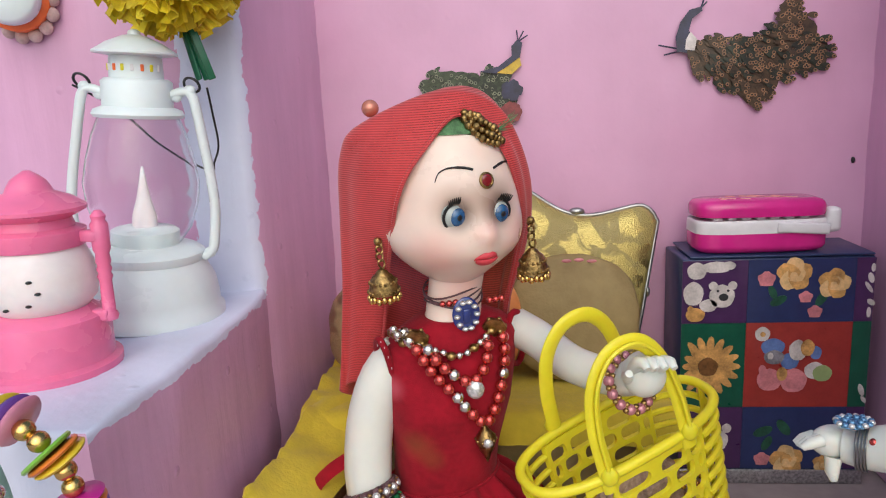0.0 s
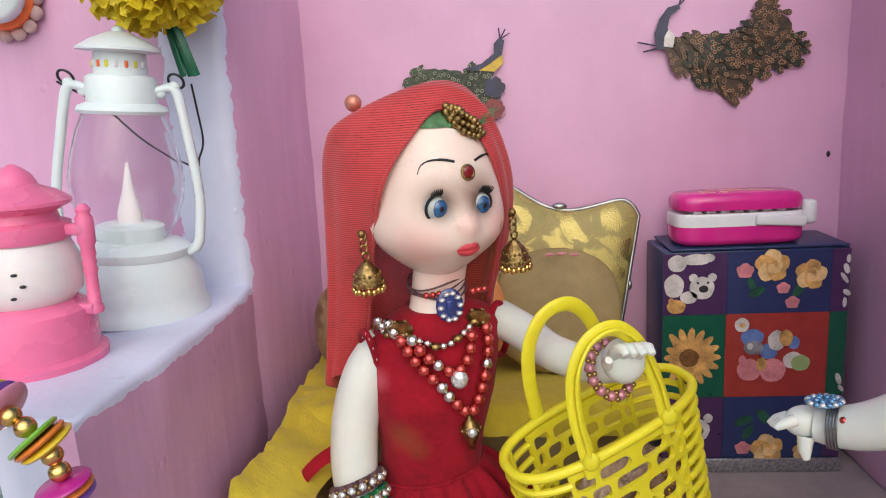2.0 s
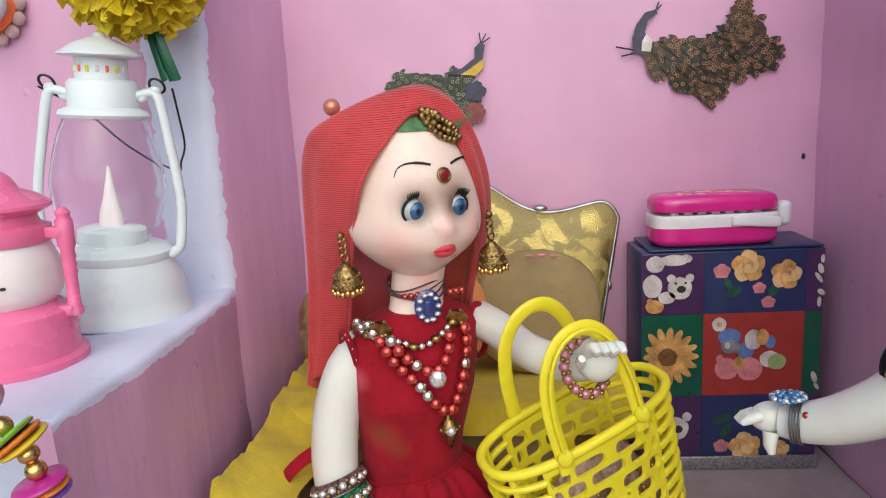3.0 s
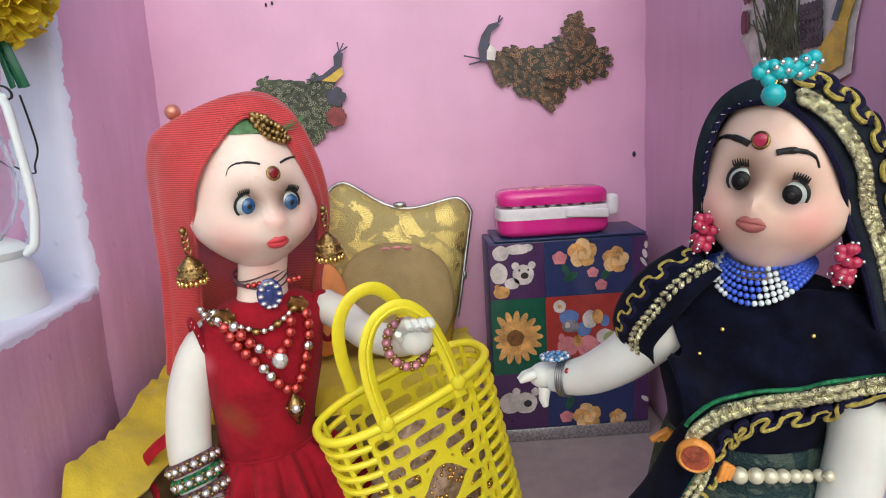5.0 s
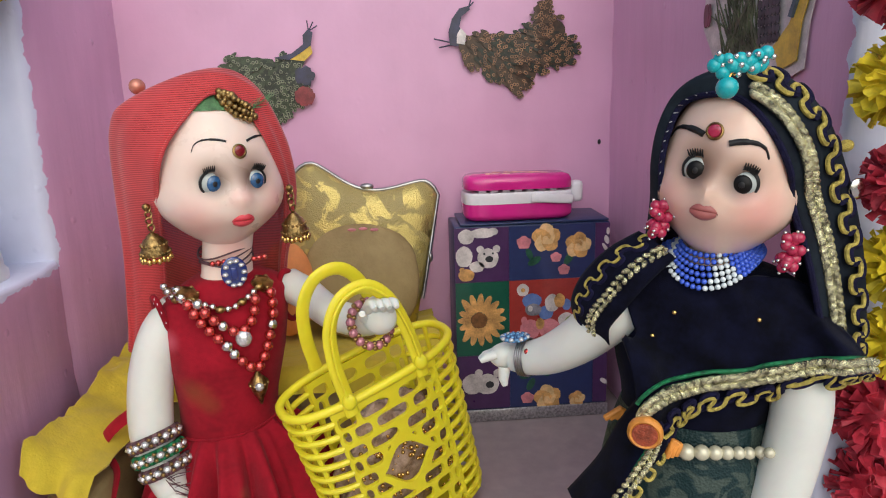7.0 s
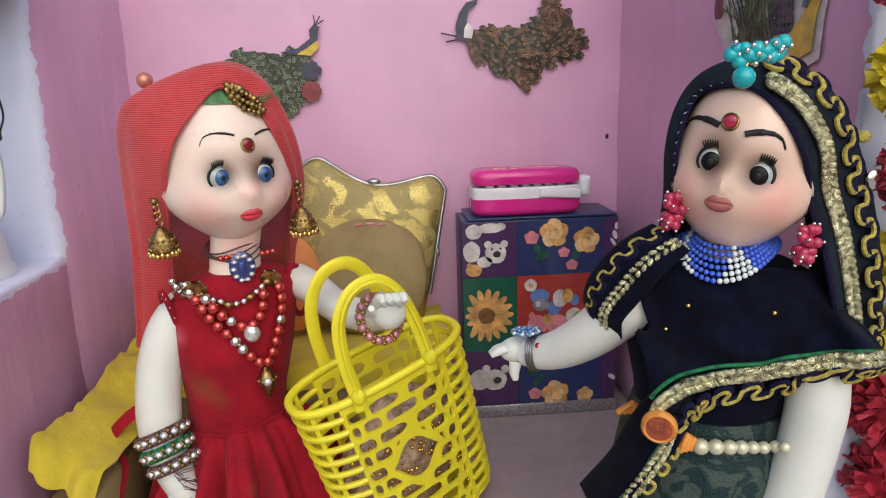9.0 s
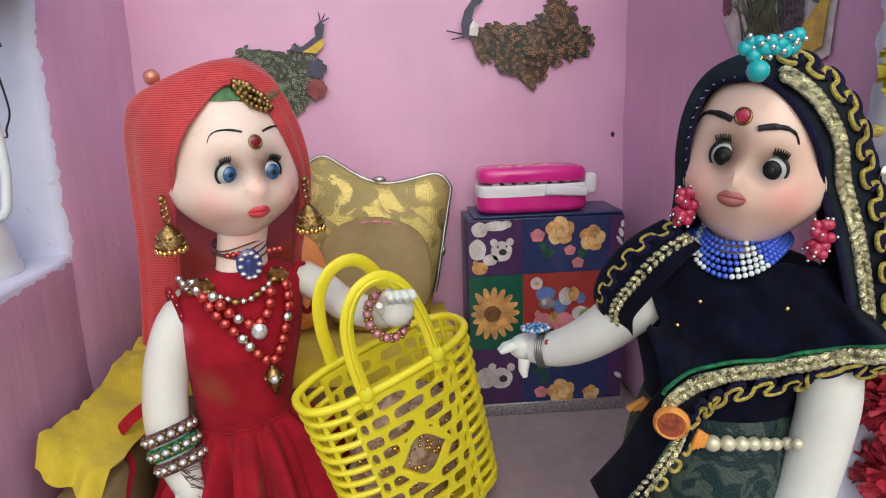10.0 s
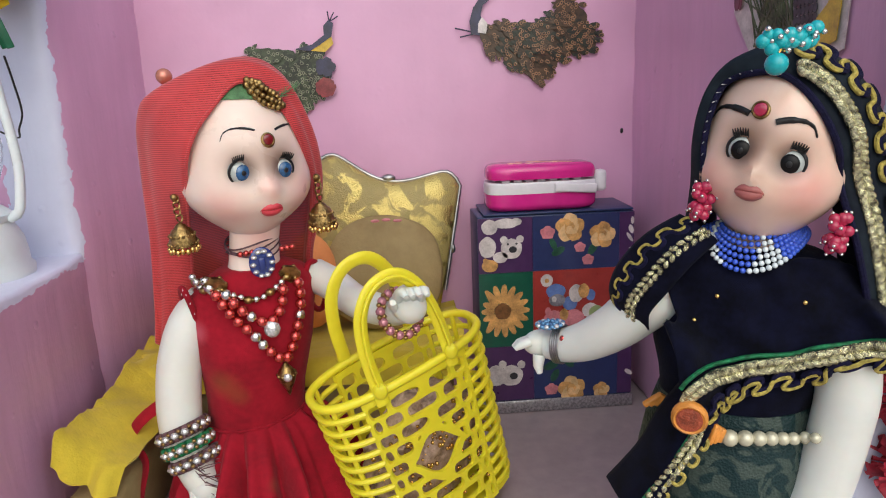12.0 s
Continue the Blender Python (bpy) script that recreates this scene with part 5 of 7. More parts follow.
for x, z in ((-0.1415, 0.2035), (-0.1085, 0.2065)):
    bm = bmesh.new()
    p = lay(red_tree, (x, 0.39, z), 0.002)
    lathe(bm, [(0.0008, 0.003), (0.0052, -0.001), (0.0056, -0.003), (0.003, -0.0032)], p, seg=7, rot=Matrix.Rotation(radians(-70), 3, "X"))
    for k in range(6):
        a = k * math.tau / 6
        ball(bm, p + Vector((0.0045 * math.cos(a), -0.002, 0.0035 * math.sin(a))), 0.0012, 0, 8, 6)
    thing("filigree_cap", bm, M_OLDGOLD, "old gold filigree cap on the necklace", "jewellery")
# choker with a blue brooch
chk = base("choker", (-0.13, 0.41, 0.214), "brown thread choker with red beads and a blue brooch", "necklace")
bm = bmesh.new()
for k in range(4):
    tube(bm, [Vector((-0.1303 + 0.0134 * math.cos(a), 0.421 + 0.0134 * math.sin(a), 0.2105 + k * 0.0018 + 0.0016 * math.sin(a * 2 + k))) for a in [j * math.tau / 36 for j in range(36)]], 0.00045, 0, 5, closed=True)
part("thread", bm, M_BROWNTHREAD, chk)
small = bead_mesh(0.0015, M_REDBEAD)
for k in range(6):
    shared("red_bead", small, chk, Matrix.Translation(lay(red_tree, (-0.1325 + k * 0.0026 + (0.012 if k > 2 else 0), 0.405, 0.2135 + 0.0003 * k), 0.0012)))
bp_ = lay(red_tree, (-0.1205, 0.39, 0.2135), 0.003)
fr = Matrix.Rotation(radians(20), 3, "Z")
bm = bmesh.new()
ball(bm, bp_, (0.0064, 0.0014, 0.0082), 0, 24, 12, fr)
br = part("brooch", bm, M_BLUEGEM, chk, "dark blue enamel brooch")
bm = bmesh.new()
box(bm, (0.0034, 0.0022, 0.0068), Matrix.Translation(bp_ + Vector((0.0003, -0.0016, 0))) @ fr.to_4x4(), 0.0008)
part("centre_stone", bm, M_BLUEGEM, br, "blue cut stone")
gm = bead_mesh(0.0016, M_GEM, 0.7, 8, 5)
for k in range(10):
    a = k * math.tau / 10
    shared("crystal", gm, br, Matrix.Translation(bp_ + fr @ Vector((0.0046 * math.cos(a), -0.0016, 0.0064 * math.sin(a)))))


def jhumka(at, tree_label, r=0.0078):
    o = base("earring", at, tree_label, "earring", "doll earrings")
    bm = bmesh.new()
    for k in range(4):
        c = Vector(at) + Vector((0.0006 * math.sin(k * 3), 0, -k * 0.0032))
        tube(bm, [c + Vector((0.0014 * math.cos(a), 0.0008 * math.sin(a * 2), 0.0019 * math.sin(a))) for a in [j * math.tau / 12 for j in range(12)]], 0.0005, 0, 5, closed=True)
    ball(bm, Vector(at) + Vector((0, -0.001, 0.001)), 0.0018, 0, 10, 7)
    part("chain", bm, M_OLDGOLD, o)
    b = Vector(at) + Vector((0, 0, -0.013))
    bm = bmesh.new()
    prof = [(0.001, 0.0012), (0.0026, 0.0), (0.0032, -0.0012), (0.0046, -0.002), (r * 0.85, -0.0045), (r * 0.97, -0.0075), (r, -0.0095), (r * 0.93, -0.0098), (r * 0.6, -0.006)]
    lathe(bm, prof, b, seg=30, cap=False)
    for zz, rr, cnt in ((-0.0045, r * 0.86, 16), (-0.0085, r * 1.0, 20)):
        for k in range(cnt):
            a = k * math.tau / cnt
            ball(bm, b + Vector((rr * math.cos(a), rr * math.sin(a), zz)), 0.0008, 0, 6, 5)
    bell = part("bell", bm, M_OLDGOLD, o)
    drop = bead_mesh(0.0013, M_GOLD, 1.3, 8, 6)
    for k in range(18):
        a = k * math.tau / 18
        shared("drop_bead", drop, bell, Matrix.Translation(b + Vector((r * 0.97 * math.cos(a), r * 0.97 * math.sin(a), -0.0112 - 0.0006 * (k % 2)))))
    return o


jhumka((-0.1585, 0.404, 0.2435), "old gold bell earring with hanging bead drops", 0.0068)
jhumka((-0.0930, 0.417, 0.2450), "old gold bell earring on the far ear", 0.0066)
# head ornament
tk = base("hair_ornament", (-0.115, 0.39, 0.29), "old gold knotted hair ornament on the doll's parting", "jewellery")
bm = bmesh.new()
for k in range(16):
    f = k / 15
    c = Vector((-0.1165 + 0.0120 * f, 0, 0.2935 - 0.0105 * f))
    p = Vector(on_head(RH, c.x, c.z, 0.0035))
    rr = 0.0016 + 0.0018 * math.sin(f * 3.1)
    for j in range(3):
        a = k * 1.1 + j * 2.1
        ball(bm, p + Vector((rr * math.cos(a) * 0.9, rr * 0.5 * math.sin(a), rr * math.sin(a))), 0.0014 + 0.0004 * (j % 2), 0, 8, 6)
tagged(part("knot", bm, M_OLDGOLD, tk), kind="stuff")


def bangle(c, axis, r, mat, label, gems, thick=0.0022):
    o = base("bangle", c, label, "bangle", "doll bangles")
    ax = Vector(axis).normalized()
    x = ax.orthogonal().normalized()
    y = ax.cross(x)
    bm = bmesh.new()
    for s in (-1, 1):
        pts = [Vector(c) + ax * (s * thick * 0.8) + (x * math.cos(a) + y * math.sin(a)) * (r + 0.0011 * math.sin(a * 22 + s)) for a in [k * math.tau / 60 for k in range(60)]]
        tube(bm, pts, thick * 0.75, 0, 7, closed=True)
    part("band", bm, mat, o)
    big, small = bead_mesh(0.0023, gems, 0.8, 6, 4), bead_mesh(0.0013, M_OLDGOLD, 0.8, 6, 4)
    for k in range(15):
        a = k * math.tau / 15
        spot = Vector(c) + (x * math.cos(a) + y * math.sin(a)) * (r + thick * 0.6)
        shared("stone", big, o, Matrix.Translation(spot))
        b = a + math.tau / 30
        for s in (-1, 1):
            shared("bead", small, o, Matrix.Translation(Vector(c) + ax * (s * 0.0016) + (x * math.cos(b) + y * math.sin(b)) * (r + thick * 0.7)))
    return o


ax = Vector((0.005, -0.005, -0.014))
bangle((-0.1742, 0.3955, 0.1250), ax, 0.0112, M_BROWNTHREAD, "brown thread bangle set with pale gilt stones", M_GEM)
bangle((-0.1725, 0.3938, 0.1175), ax, 0.0110, M_GREENTHREAD, "green thread bangle set with clear stones", M_GEM)
bangle((-0.1700, 0.3920, 0.1100), ax, 0.0108, M_BROWNTHREAD, "pale brown thread bangle set with clear stones", M_GEM)
bm = bmesh.new()
rnd = random.Random(4)
for k in range(16):
    p0 = Vector((-0.1685, 0.384, 0.113 - 0.001 * k))
    e = p0 + Vector((rnd.uniform(0.004, 0.014), rnd.uniform(-0.004, 0.002), rnd.uniform(-0.01, 0.006)))
    tube(bm, [p0, (p0 + e) / 2 + Vector((0, -0.001, 0.0015)), e], 0.00022, 0, 4)
tagged(thing("thread_ends", bm, M_BROWNTHREAD, "loose frayed thread ends of the bangles", "thread"), kind="stuff")
# pink pearl bracelet on the raised arm
pbr = base("bracelet", (-0.0585, 0.384, 0.185), "pink pearl bracelet with bronze spacers on the doll's wrist", "bracelet")
pk, sp = bead_mesh(0.0023, M_PINKPEARL), bead_mesh(0.0012, M_OLDGOLD)
cw, aw = Vector((-0.0575, 0.3815, 0.1845)), Vector((0.5, -0.62, 0.45)).normalized()
xw = aw.orthogonal().normalized()
yw = aw.cross(xw)
for k in range(13):
    a = k * math.tau / 13
    shared("pearl", pk, pbr, Matrix.Translation(cw + (xw * math.cos(a) + yw * math.sin(a)) * 0.0108))
    for j in (-1, 0, 1):
        b2 = a + math.tau / 26
        shared("spacer", sp, pbr, Matrix.Translation(cw + (xw * math.cos(b2) + yw * math.sin(b2)) * (0.0108 + 0.0013 * j) + aw * (0.0007 * (j % 2))))


# ---------------------------------------------------------------- yellow basket
def basket(m):
    o = tagged(new("basket"), "bright yellow moulded plastic toy basket held on the doll's arm", "basket")
    o.matrix_world = m
    bpy.context.view_layer.update()
    A, B, H = 0.0450, 0.0190, 0.098

    def wallpt(a, z, out=0.0):
        f = -z / H
        k = 1 - 0.10 * f
        e = 0.75
        ca, sa = math.cos(a), math.sin(a)
        x = (A * k + out) * math.copysign(abs(ca) ** e, ca)
        y = (B * k + out) * math.copysign(abs(sa) ** e, sa)
        return m @ Vector((x, y, z))
    loopn = [k * math.tau / 72 for k in range(72)]
    bm = bmesh.new()
    tube(bm, [wallpt(a, 0, 0.0006) for a in loopn], 0.0022, 0, 8, closed=True)
    part("rim", bm, M_YPLAST, o)
    x0, x1 = math.acos((0.56) ** (1 / 0.75)), 0
    lim = math.acos(0.62 ** (1 / 0.75))
    for i in range(1, 13):
        z = -i * 0.0076
        for s in (0, math.pi):
            bm = bmesh.new()
            arc = [s - lim + 2 * lim * k / 26 for k in range(27)]
            tube(bm, [wallpt(a, z, 0.0007) for a in arc], 0.0016, 0, 7)
            part("side_slat", bm, M_YPLAST, o)
    for s in (0, math.pi):
        for d in (-0.5, 0, 0.5):
            bm = bmesh.new()
            tube(bm, [wallpt(s + lim * d, -H * k / 12, -0.0003) for k in range(13)], 0.0014, 0, 7)
            part("upright", bm, M_YPLAST, o)
    # pierced front and back panels
    NU, NV = 66, 78
    for s in (-1, 1):
        bm = bmesh.new()
        a0, a1 = s * (lim - 0.02), s * (math.pi - lim + 0.02)
        hole = set()
        for r in range(10):
            v0 = 3 + r * 7.5
            cells = ((3, 13), (16, 30), (33, 47), (50, 63)) if r % 2 == 0 else ((3, 8), (11, 24), (27, 40), (43, 54), (57, 63))
            for c0, c1 in cells:
                for v in range(int(v0), int(v0) + 6):
                    edge = 1 if v in (int(v0), int(v0) + 5) else 0
                    for u in range(c0 + edge, c1 - edge):
                        hole.add((u, v))
        for u in range(NU):
            for v in range(NV):
                du, dv = abs(u - 33) / 17.0, abs(v - 37) / 15.0
                q = du + dv
                if q < 0.72:
                    hole.add((u, v))
                elif q < 1.0:
                    hole.discard((u, v))
        solid = lambda u, v: 0 <= u < NU and 0 <= v < NV and (u, v) not in hole
        link = {}
        for u in range(NU + 1):
            for v in range(NV + 1):
                for (p, q, c1, c2) in (((u, v), (u + 1, v), (u, v - 1), (u, v)), ((u, v), (u, v + 1), (u - 1, v), (u, v))):
                    if (q[0] <= NU and q[1] <= NV) and solid(*c1) != solid(*c2) and 0 < u < NU and 0 < v < NV:
                        link.setdefault(p, set()).add(q), link.setdefault(q, set()).add(p)
        spot = {p: Vector(p) for p in link}
        for _ in range(3):
            spot = {p: (spot[p] * 0.4 + sum((spot[q] for q in link[p]), Vector((0, 0))) / len(link[p]) * 0.6) if len(link[p]) == 2 else spot[p] for p in spot}
        grid = {}

        def gv(u, v, inner):
            if (u, v, inner) not in grid:
                su, sv = spot.get((u, v), (u, v))
                a = a0 + (a1 - a0) * su / NU
                grid[(u, v, inner)] = bm.verts.new(wallpt(a, -0.002 - (H - 0.002) * sv / NV, -0.0011 if inner else 0.0009))
            return grid[(u, v, inner)]
        for u in range(NU):
            for v in range(NV):
                if (u, v) in hole:
                    continue
                bm.faces.new((gv(u, v, 0), gv(u + 1, v, 0), gv(u + 1, v + 1, 0), gv(u, v + 1, 0)))
                bm.faces.new((gv(u, v, 1), gv(u, v + 1, 1), gv(u + 1, v + 1, 1), gv(u + 1, v, 1)))
                for (du, dv, p, q) in ((-1, 0, (u, v), (u, v + 1)), (1, 0, (u + 1, v), (u + 1, v + 1)), (0, -1, (u, v), (u + 1, v)), (0, 1, (u, v + 1), (u + 1, v + 1))):
                    w = (u + du, v + dv)
                    if w in hole or not (0 <= w[0] < NU and 0 <= w[1] < NV):
                        bm.faces.new((gv(*p, 0), gv(*q, 0), gv(*q, 1), gv(*p, 1)))
        part("front_panel" if s < 0 else "back_panel", bm, M_YPLAST, o, "pierced yellow panel with a diamond opening", sharp=40)
    bm = bmesh.new()
    rings = [[wallpt(a, -H + zz, off) for a in loopn] for zz, off in ((-0.001, -0.001), (0.0015, 0.0012), (0.003, -0.001), (0.002, -0.004))]
    loft(bm, rings)
    part("bottom", bm, M_YPLAST, o)
    for s in (-1, 1):
        bm = bmesh.new()
        yy = s * B * 0.98
        pts = smooth_curve([m @ Vector((x, yy + s * 0.001 - s * 0.004 * (z / 0.055), z)) for x, z in ((-0.0190, -0.006), (-0.0192, 0.008), (-0.0188, 0.022), (-0.0155, 0.037), (-0.008, 0.047), (0.001, 0.050), (0.0095, 0.047), (0.0160, 0.037), (0.0192, 0.022), (0.0200, 0.008), (0.0200, -0.006))], 54)
        tube(bm, pts, 0.0016, 0, 12, flat=2.1, up=m.to_3x3() @ Vector((0, 1, 0)))
        tube(bm, [p + m.to_3x3() @ Vector((0, s * 0.0028, 0)) for p in pts[3:-3]], 0.0009, 0, 6)
        for x in (-0.0192, 0.0200):
            ball(bm, m @ Vector((x, yy + s * 0.003, 0.002)), (0.0035, 0.002, 0.0042), 0, 12, 8)
        part("handle", bm, M_YPLAST, o)
    return o


BM_ = pose(-0.0620, 0.387, 0.1585, 0, -12, 27)
basket(BM_)
bm = bmesh.new()
bmesh.ops.create_icosphere(bm, subdivisions=5, radius=1)
for v in bm.verts:
    p = v.co.copy()
    d = 1 + 0.16 * noise.noise(p * 2.2) + 0.12 * noise.noise(p * 6) + 0.06 * noise.noise(p * 15)
    v.co = BM_ @ Vector((p.x * 0.033 * d, p.y * 0.0115 * d, -0.056 + p.z * 0.034 * d))
thing("crumpled_pouch", bm, M_BROWNPAPER, "crumpled gilt and rose pouch inside the basket", "pouch", sharp=180)
gl = random.Random(3)
bm = bmesh.new()
for k in range(200):
    p = BM_ @ Vector((gl.uniform(-0.031, 0.031), -0.0132 + gl.uniform(-0.002, 0.002), gl.uniform(-0.085, -0.03)))
    ball(bm, p, gl.uniform(0.0006, 0.0014), 0, 6, 4)
tagged(thing("sequin_scatter", bm, M_GOLD, "tiny golden sequins on the pouch in the basket", "sequin"), kind="stuff")

seat(made, (-0.125, 0.39, 0.205), (-0.1426, 0.4518, 0.1632), (5.38, -2.18, -0.54), 1.174)

# ---- doll in navy
made = set(bpy.data.objects)
NH = Head(pose(0.0975, 0.3445, 0.2560, -3, 7, -35), 0.0264, 0.0280, 0.0375, 0.0385, eye=-0.0002, gem=0.0160, mouth=-0.0124, nose=-0.0058, brow=-0.0016, gap=0.0086, size=0.88, skew=0.0013, eye_x=-0.0004, gem_x=-0.0052, mouth_x=-0.0028, nose_x=-0.0036, brow_x=-0.0042, lip_w=0.0050)
painted(M_SKIN2, [(NH.at(NH.eye_x + q * NH.gap, NH.eye - q * NH.skew + 0.002), 0.0165, BROWN, 0.72) for q in (-1, 1)] + [(NH.at(NH.eye_x + q * NH.gap, NH.eye - q * NH.skew), 0.0090, (0.03, 0.02, 0.02), 0.95) for q in (-1, 1)]
        + [(NH.at(NH.gem_x, 0.007), 0.014, BROWN, 0.5), (NH.at(NH.nose_x, NH.nose + 0.003), 0.010, BROWN, 0.3), (NH.at(0.016, -0.012), 0.016, ROSY, 0.5), (NH.at(-0.018, -0.014), 0.016, ROSY, 0.45)])
bm = bmesh.new()
NH.add(bm, 0)
NH.face(bm, 2, 3, 4, 5, 6, 7, 0.0010, -0.0002)
cap = [[NH.m @ Vector((0.0266 * math.sqrt(1 - h * h) * math.cos(a), 0.003 + 0.0285 * math.sqrt(1 - h * h) * math.sin(a), 0.0386 * h)) for a in [k * math.tau / 40 for k in range(40)]] for h in (0.55, 0.7, 0.82, 0.9, 0.96, 0.995)]
loft(bm, cap, 4)
tube(bm, [(0.0935, 0.347, 0.230), (0.0935, 0.347, 0.218), (0.0935, 0.347, 0.207), (0.0935, 0.347, 0.200)], [0.0125, 0.0118, 0.0135, 0.020], 0, 28)
body = [((0.0935, 0.347, 0.2165), 0.0145, 0.014), ((0.093, 0.347, 0.2125), 0.027, 0.0175), ((0.0925, 0.347, 0.206), 0.038, 0.021), ((0.0925, 0.347, 0.196), 0.0425, 0.0235), ((0.0915, 0.3465, 0.183), 0.0405, 0.0255), ((0.0905, 0.346, 0.170), 0.0375, 0.0265),
        ((0.0895, 0.346, 0.158), 0.034, 0.0255), ((0.0885, 0.346, 0.147), 0.032, 0.025)]
loft(bm, [ring_at(c, a, b, -24, 48, 0.012, 9, 0.5) for c, a, b in body], 1)
low = []
for i in range(11):
    f = i / 10
    low.append(ring_at((0.0885 - 0.004 * f, 0.346 - 0.002 * f, 0.148 - f * 0.1465), 0.0325 + 0.018 * f ** 0.6, 0.0255 + 0.02 * f ** 0.6, -24, 96, 0.01 + 0.04 * f, 12, f))
loft(bm, low, 8)
# arm reaching to the basket
arm = smooth_curve([(0.062, 0.352, 0.199), (0.051, 0.354, 0.190), (0.040, 0.360, 0.1775), (0.0285, 0.370, 0.166), (0.019, 0.379, 0.160), (0.012, 0.384, 0.159)], 30)
tube(bm, arm, [0.0122 - 0.005 * min(1, max(0, (i - 6) / 22)) for i in range(30)], 9, 24)
ball(bm, (0.0085, 0.3855, 0.1595), (0.0085, 0.006, 0.0066), 9, 18, 12)
for k in range(4):
    tube(bm, [(0.003, 0.382 + k * 0.0024, 0.1622 - k * 0.0008), (-0.0015, 0.3815 + k * 0.0024, 0.1612 - k * 0.0008), (-0.0045, 0.382 + k * 0.0022, 0.1592 - k * 0.0008)], [0.0024, 0.0023, 0.0014], 9, 10)
tube(bm, [(0.007, 0.381, 0.155), (0.006, 0.379, 0.150), (0.0065, 0.378, 0.1465)], [0.0032, 0.0026, 0.0014], 9, 10)
# arm hanging by the side
arm2 = smooth_curve([(0.113, 0.334, 0.190), (0.1185, 0.321, 0.180), (0.1195, 0.315, 0.162), (0.1165, 0.313, 0.142), (0.1115, 0.311, 0.122), (0.105, 0.309, 0.104), (0.101, 0.307, 0.094)], 30)
tube(bm, arm2, [0.0125 - 0.002 * i / 29 for i in range(30)], 9, 24)
ball(bm, (0.099, 0.306, 0.088), (0.0075, 0.007, 0.010), 9, 16, 10)
navy_tree = BVHTree.FromBMesh(bm)
thing("doll", bm, [M_SKIN2, M_NAVY, M_EYEWHITE, M_IRIS2, M_DARK, M_LIPS2, M_BERRY, M_OLDGOLD, M_BLOUSE, M_ARM],
      "vinyl toy doll with black eyes in a navy velvet dress", "doll", sharp=60)


def braid(parent, name, fn, n, r, mat, label):
    """Two rows of plump stitches along a line fn(f) -> point, side."""
    bm = bmesh.new()
    for k in range(n):
        p, side, tang = fn((k + 0.5) / n)
        for s in (-1, 1):
            q = p + side * (s * r * 0.75)
            d = (tang + side * (0.55 * s)).normalized()
            ball(bm, q, (r * 1.15, r * 0.75, r * 0.7), 0, 8, 6, d.to_track_quat("X", "Z").to_matrix())
    return tagged(part(name, bm, mat, parent, label), kind="stuff")


def line_on(sheet, v, lift, u0=0.0, u1=1.0):
    def fn(f):
        u = u0 + (u1 - u0) * f
        p = sheet.at(u, v, lift)
        t = (sheet.at(min(1, u + 0.01), v) - sheet.at(max(0, u - 0.01), v)).normalized()
        s = (sheet.at(u, v + 0.02) - sheet.at(u, v - 0.02)).normalized()
        return p, s, t
    return fn


def wavy(parent, sheet, v, lift, amp, waves, r, mat, name, label, u0=0.0, u1=1.0, n=420):
    bm = bmesh.new()
    pts = []
    for k in range(n):
        f = k / (n - 1)
        p, s, t = line_on(sheet, v, lift, u0, u1)(f)
        w = math.sin(f * waves * math.tau)
        pts.append(p + s * (amp * w) + t * (-amp * 0.42 * math.sin(2 * f * waves * math.tau)))
    tube(bm, pts, r, 0, 6)
    return part(name, bm, mat, parent, label)


nav_front = [(0.066, 0.352, 0.214)] + [on_head(NH, x, z, 0.002) for x, z in ((0.0685, 0.240), (0.068, 0.258), (0.0705, 0.272), (0.0765, 0.283), (0.0845, 0.2870), (0.0915, 0.2845), (0.0985, 0.275), (0.1055, 0.260))] + [(0.1115, 0.322, 0.244), (0.1165, 0.319, 0.226), (0.1205, 0.317, 0.209), (0.1245, 0.316, 0.192), (0.1265, 0.316, 0.180)]
nav_outer = [(0.069, 0.360, 0.212), (0.0695, 0.357, 0.240), (0.069, 0.356, 0.260), (0.0705, 0.354, 0.275), (0.0755, 0.350, 0.287), (0.085, 0.347, 0.294), (0.098, 0.341, 0.2970), (0.1165, 0.337, 0.290), (0.1305, 0.335, 0.2745), (0.1395, 0.334, 0.254), (0.146, 0.332, 0.232),
             (0.150, 0.330, 0.209), (0.1525, 0.329, 0.186), (0.152, 0.329, 0.172)]
nav_back = [(0.090, 0.376, 0.20), (0.089, 0.377, 0.235), (0.089, 0.377, 0.255), (0.090, 0.376, 0.268), (0.092, 0.375, 0.277), (0.097, 0.373, 0.282), (0.104, 0.370, 0.2815), (0.116, 0.366, 0.274), (0.124, 0.363, 0.26), (0.130, 0.36, 0.243), (0.134, 0.358, 0.222),
            (0.137, 0.356, 0.203), (0.1385, 0.355, 0.184), (0.138, 0.355, 0.172)]
NV_ = Sheet(nav_front, nav_outer, nav_back)
nv = base("veil", (0.09, 0.36, 0.29), "dark navy printed veil with gilt braid over the doll's head", "veil")
bm = bmesh.new()


def navy_fold(u, v):
    p = NV_.at(u, v)
    return p + Vector((0, -0.001, 0.0006)) * math.sin(v * 14 + u * 9)


cloth(bm, navy_fold, 100, 30, 0.0012)
part("veil_cloth", bm, shader("navy_printed_cotton", (0.004, 0.005, 0.012), 0.75, color2=(0.014, 0.022, 0.03), scale=55, bump=0.4, spec=0.2), nv, sharp=180)
bm = bmesh.new()
tube(bm, [navy_fold(k / 140, 0.0) for k in range(141)], 0.0013, 0, 7)
part("knit_edge", bm, M_NAVYTRIM, nv, "knitted navy edge")
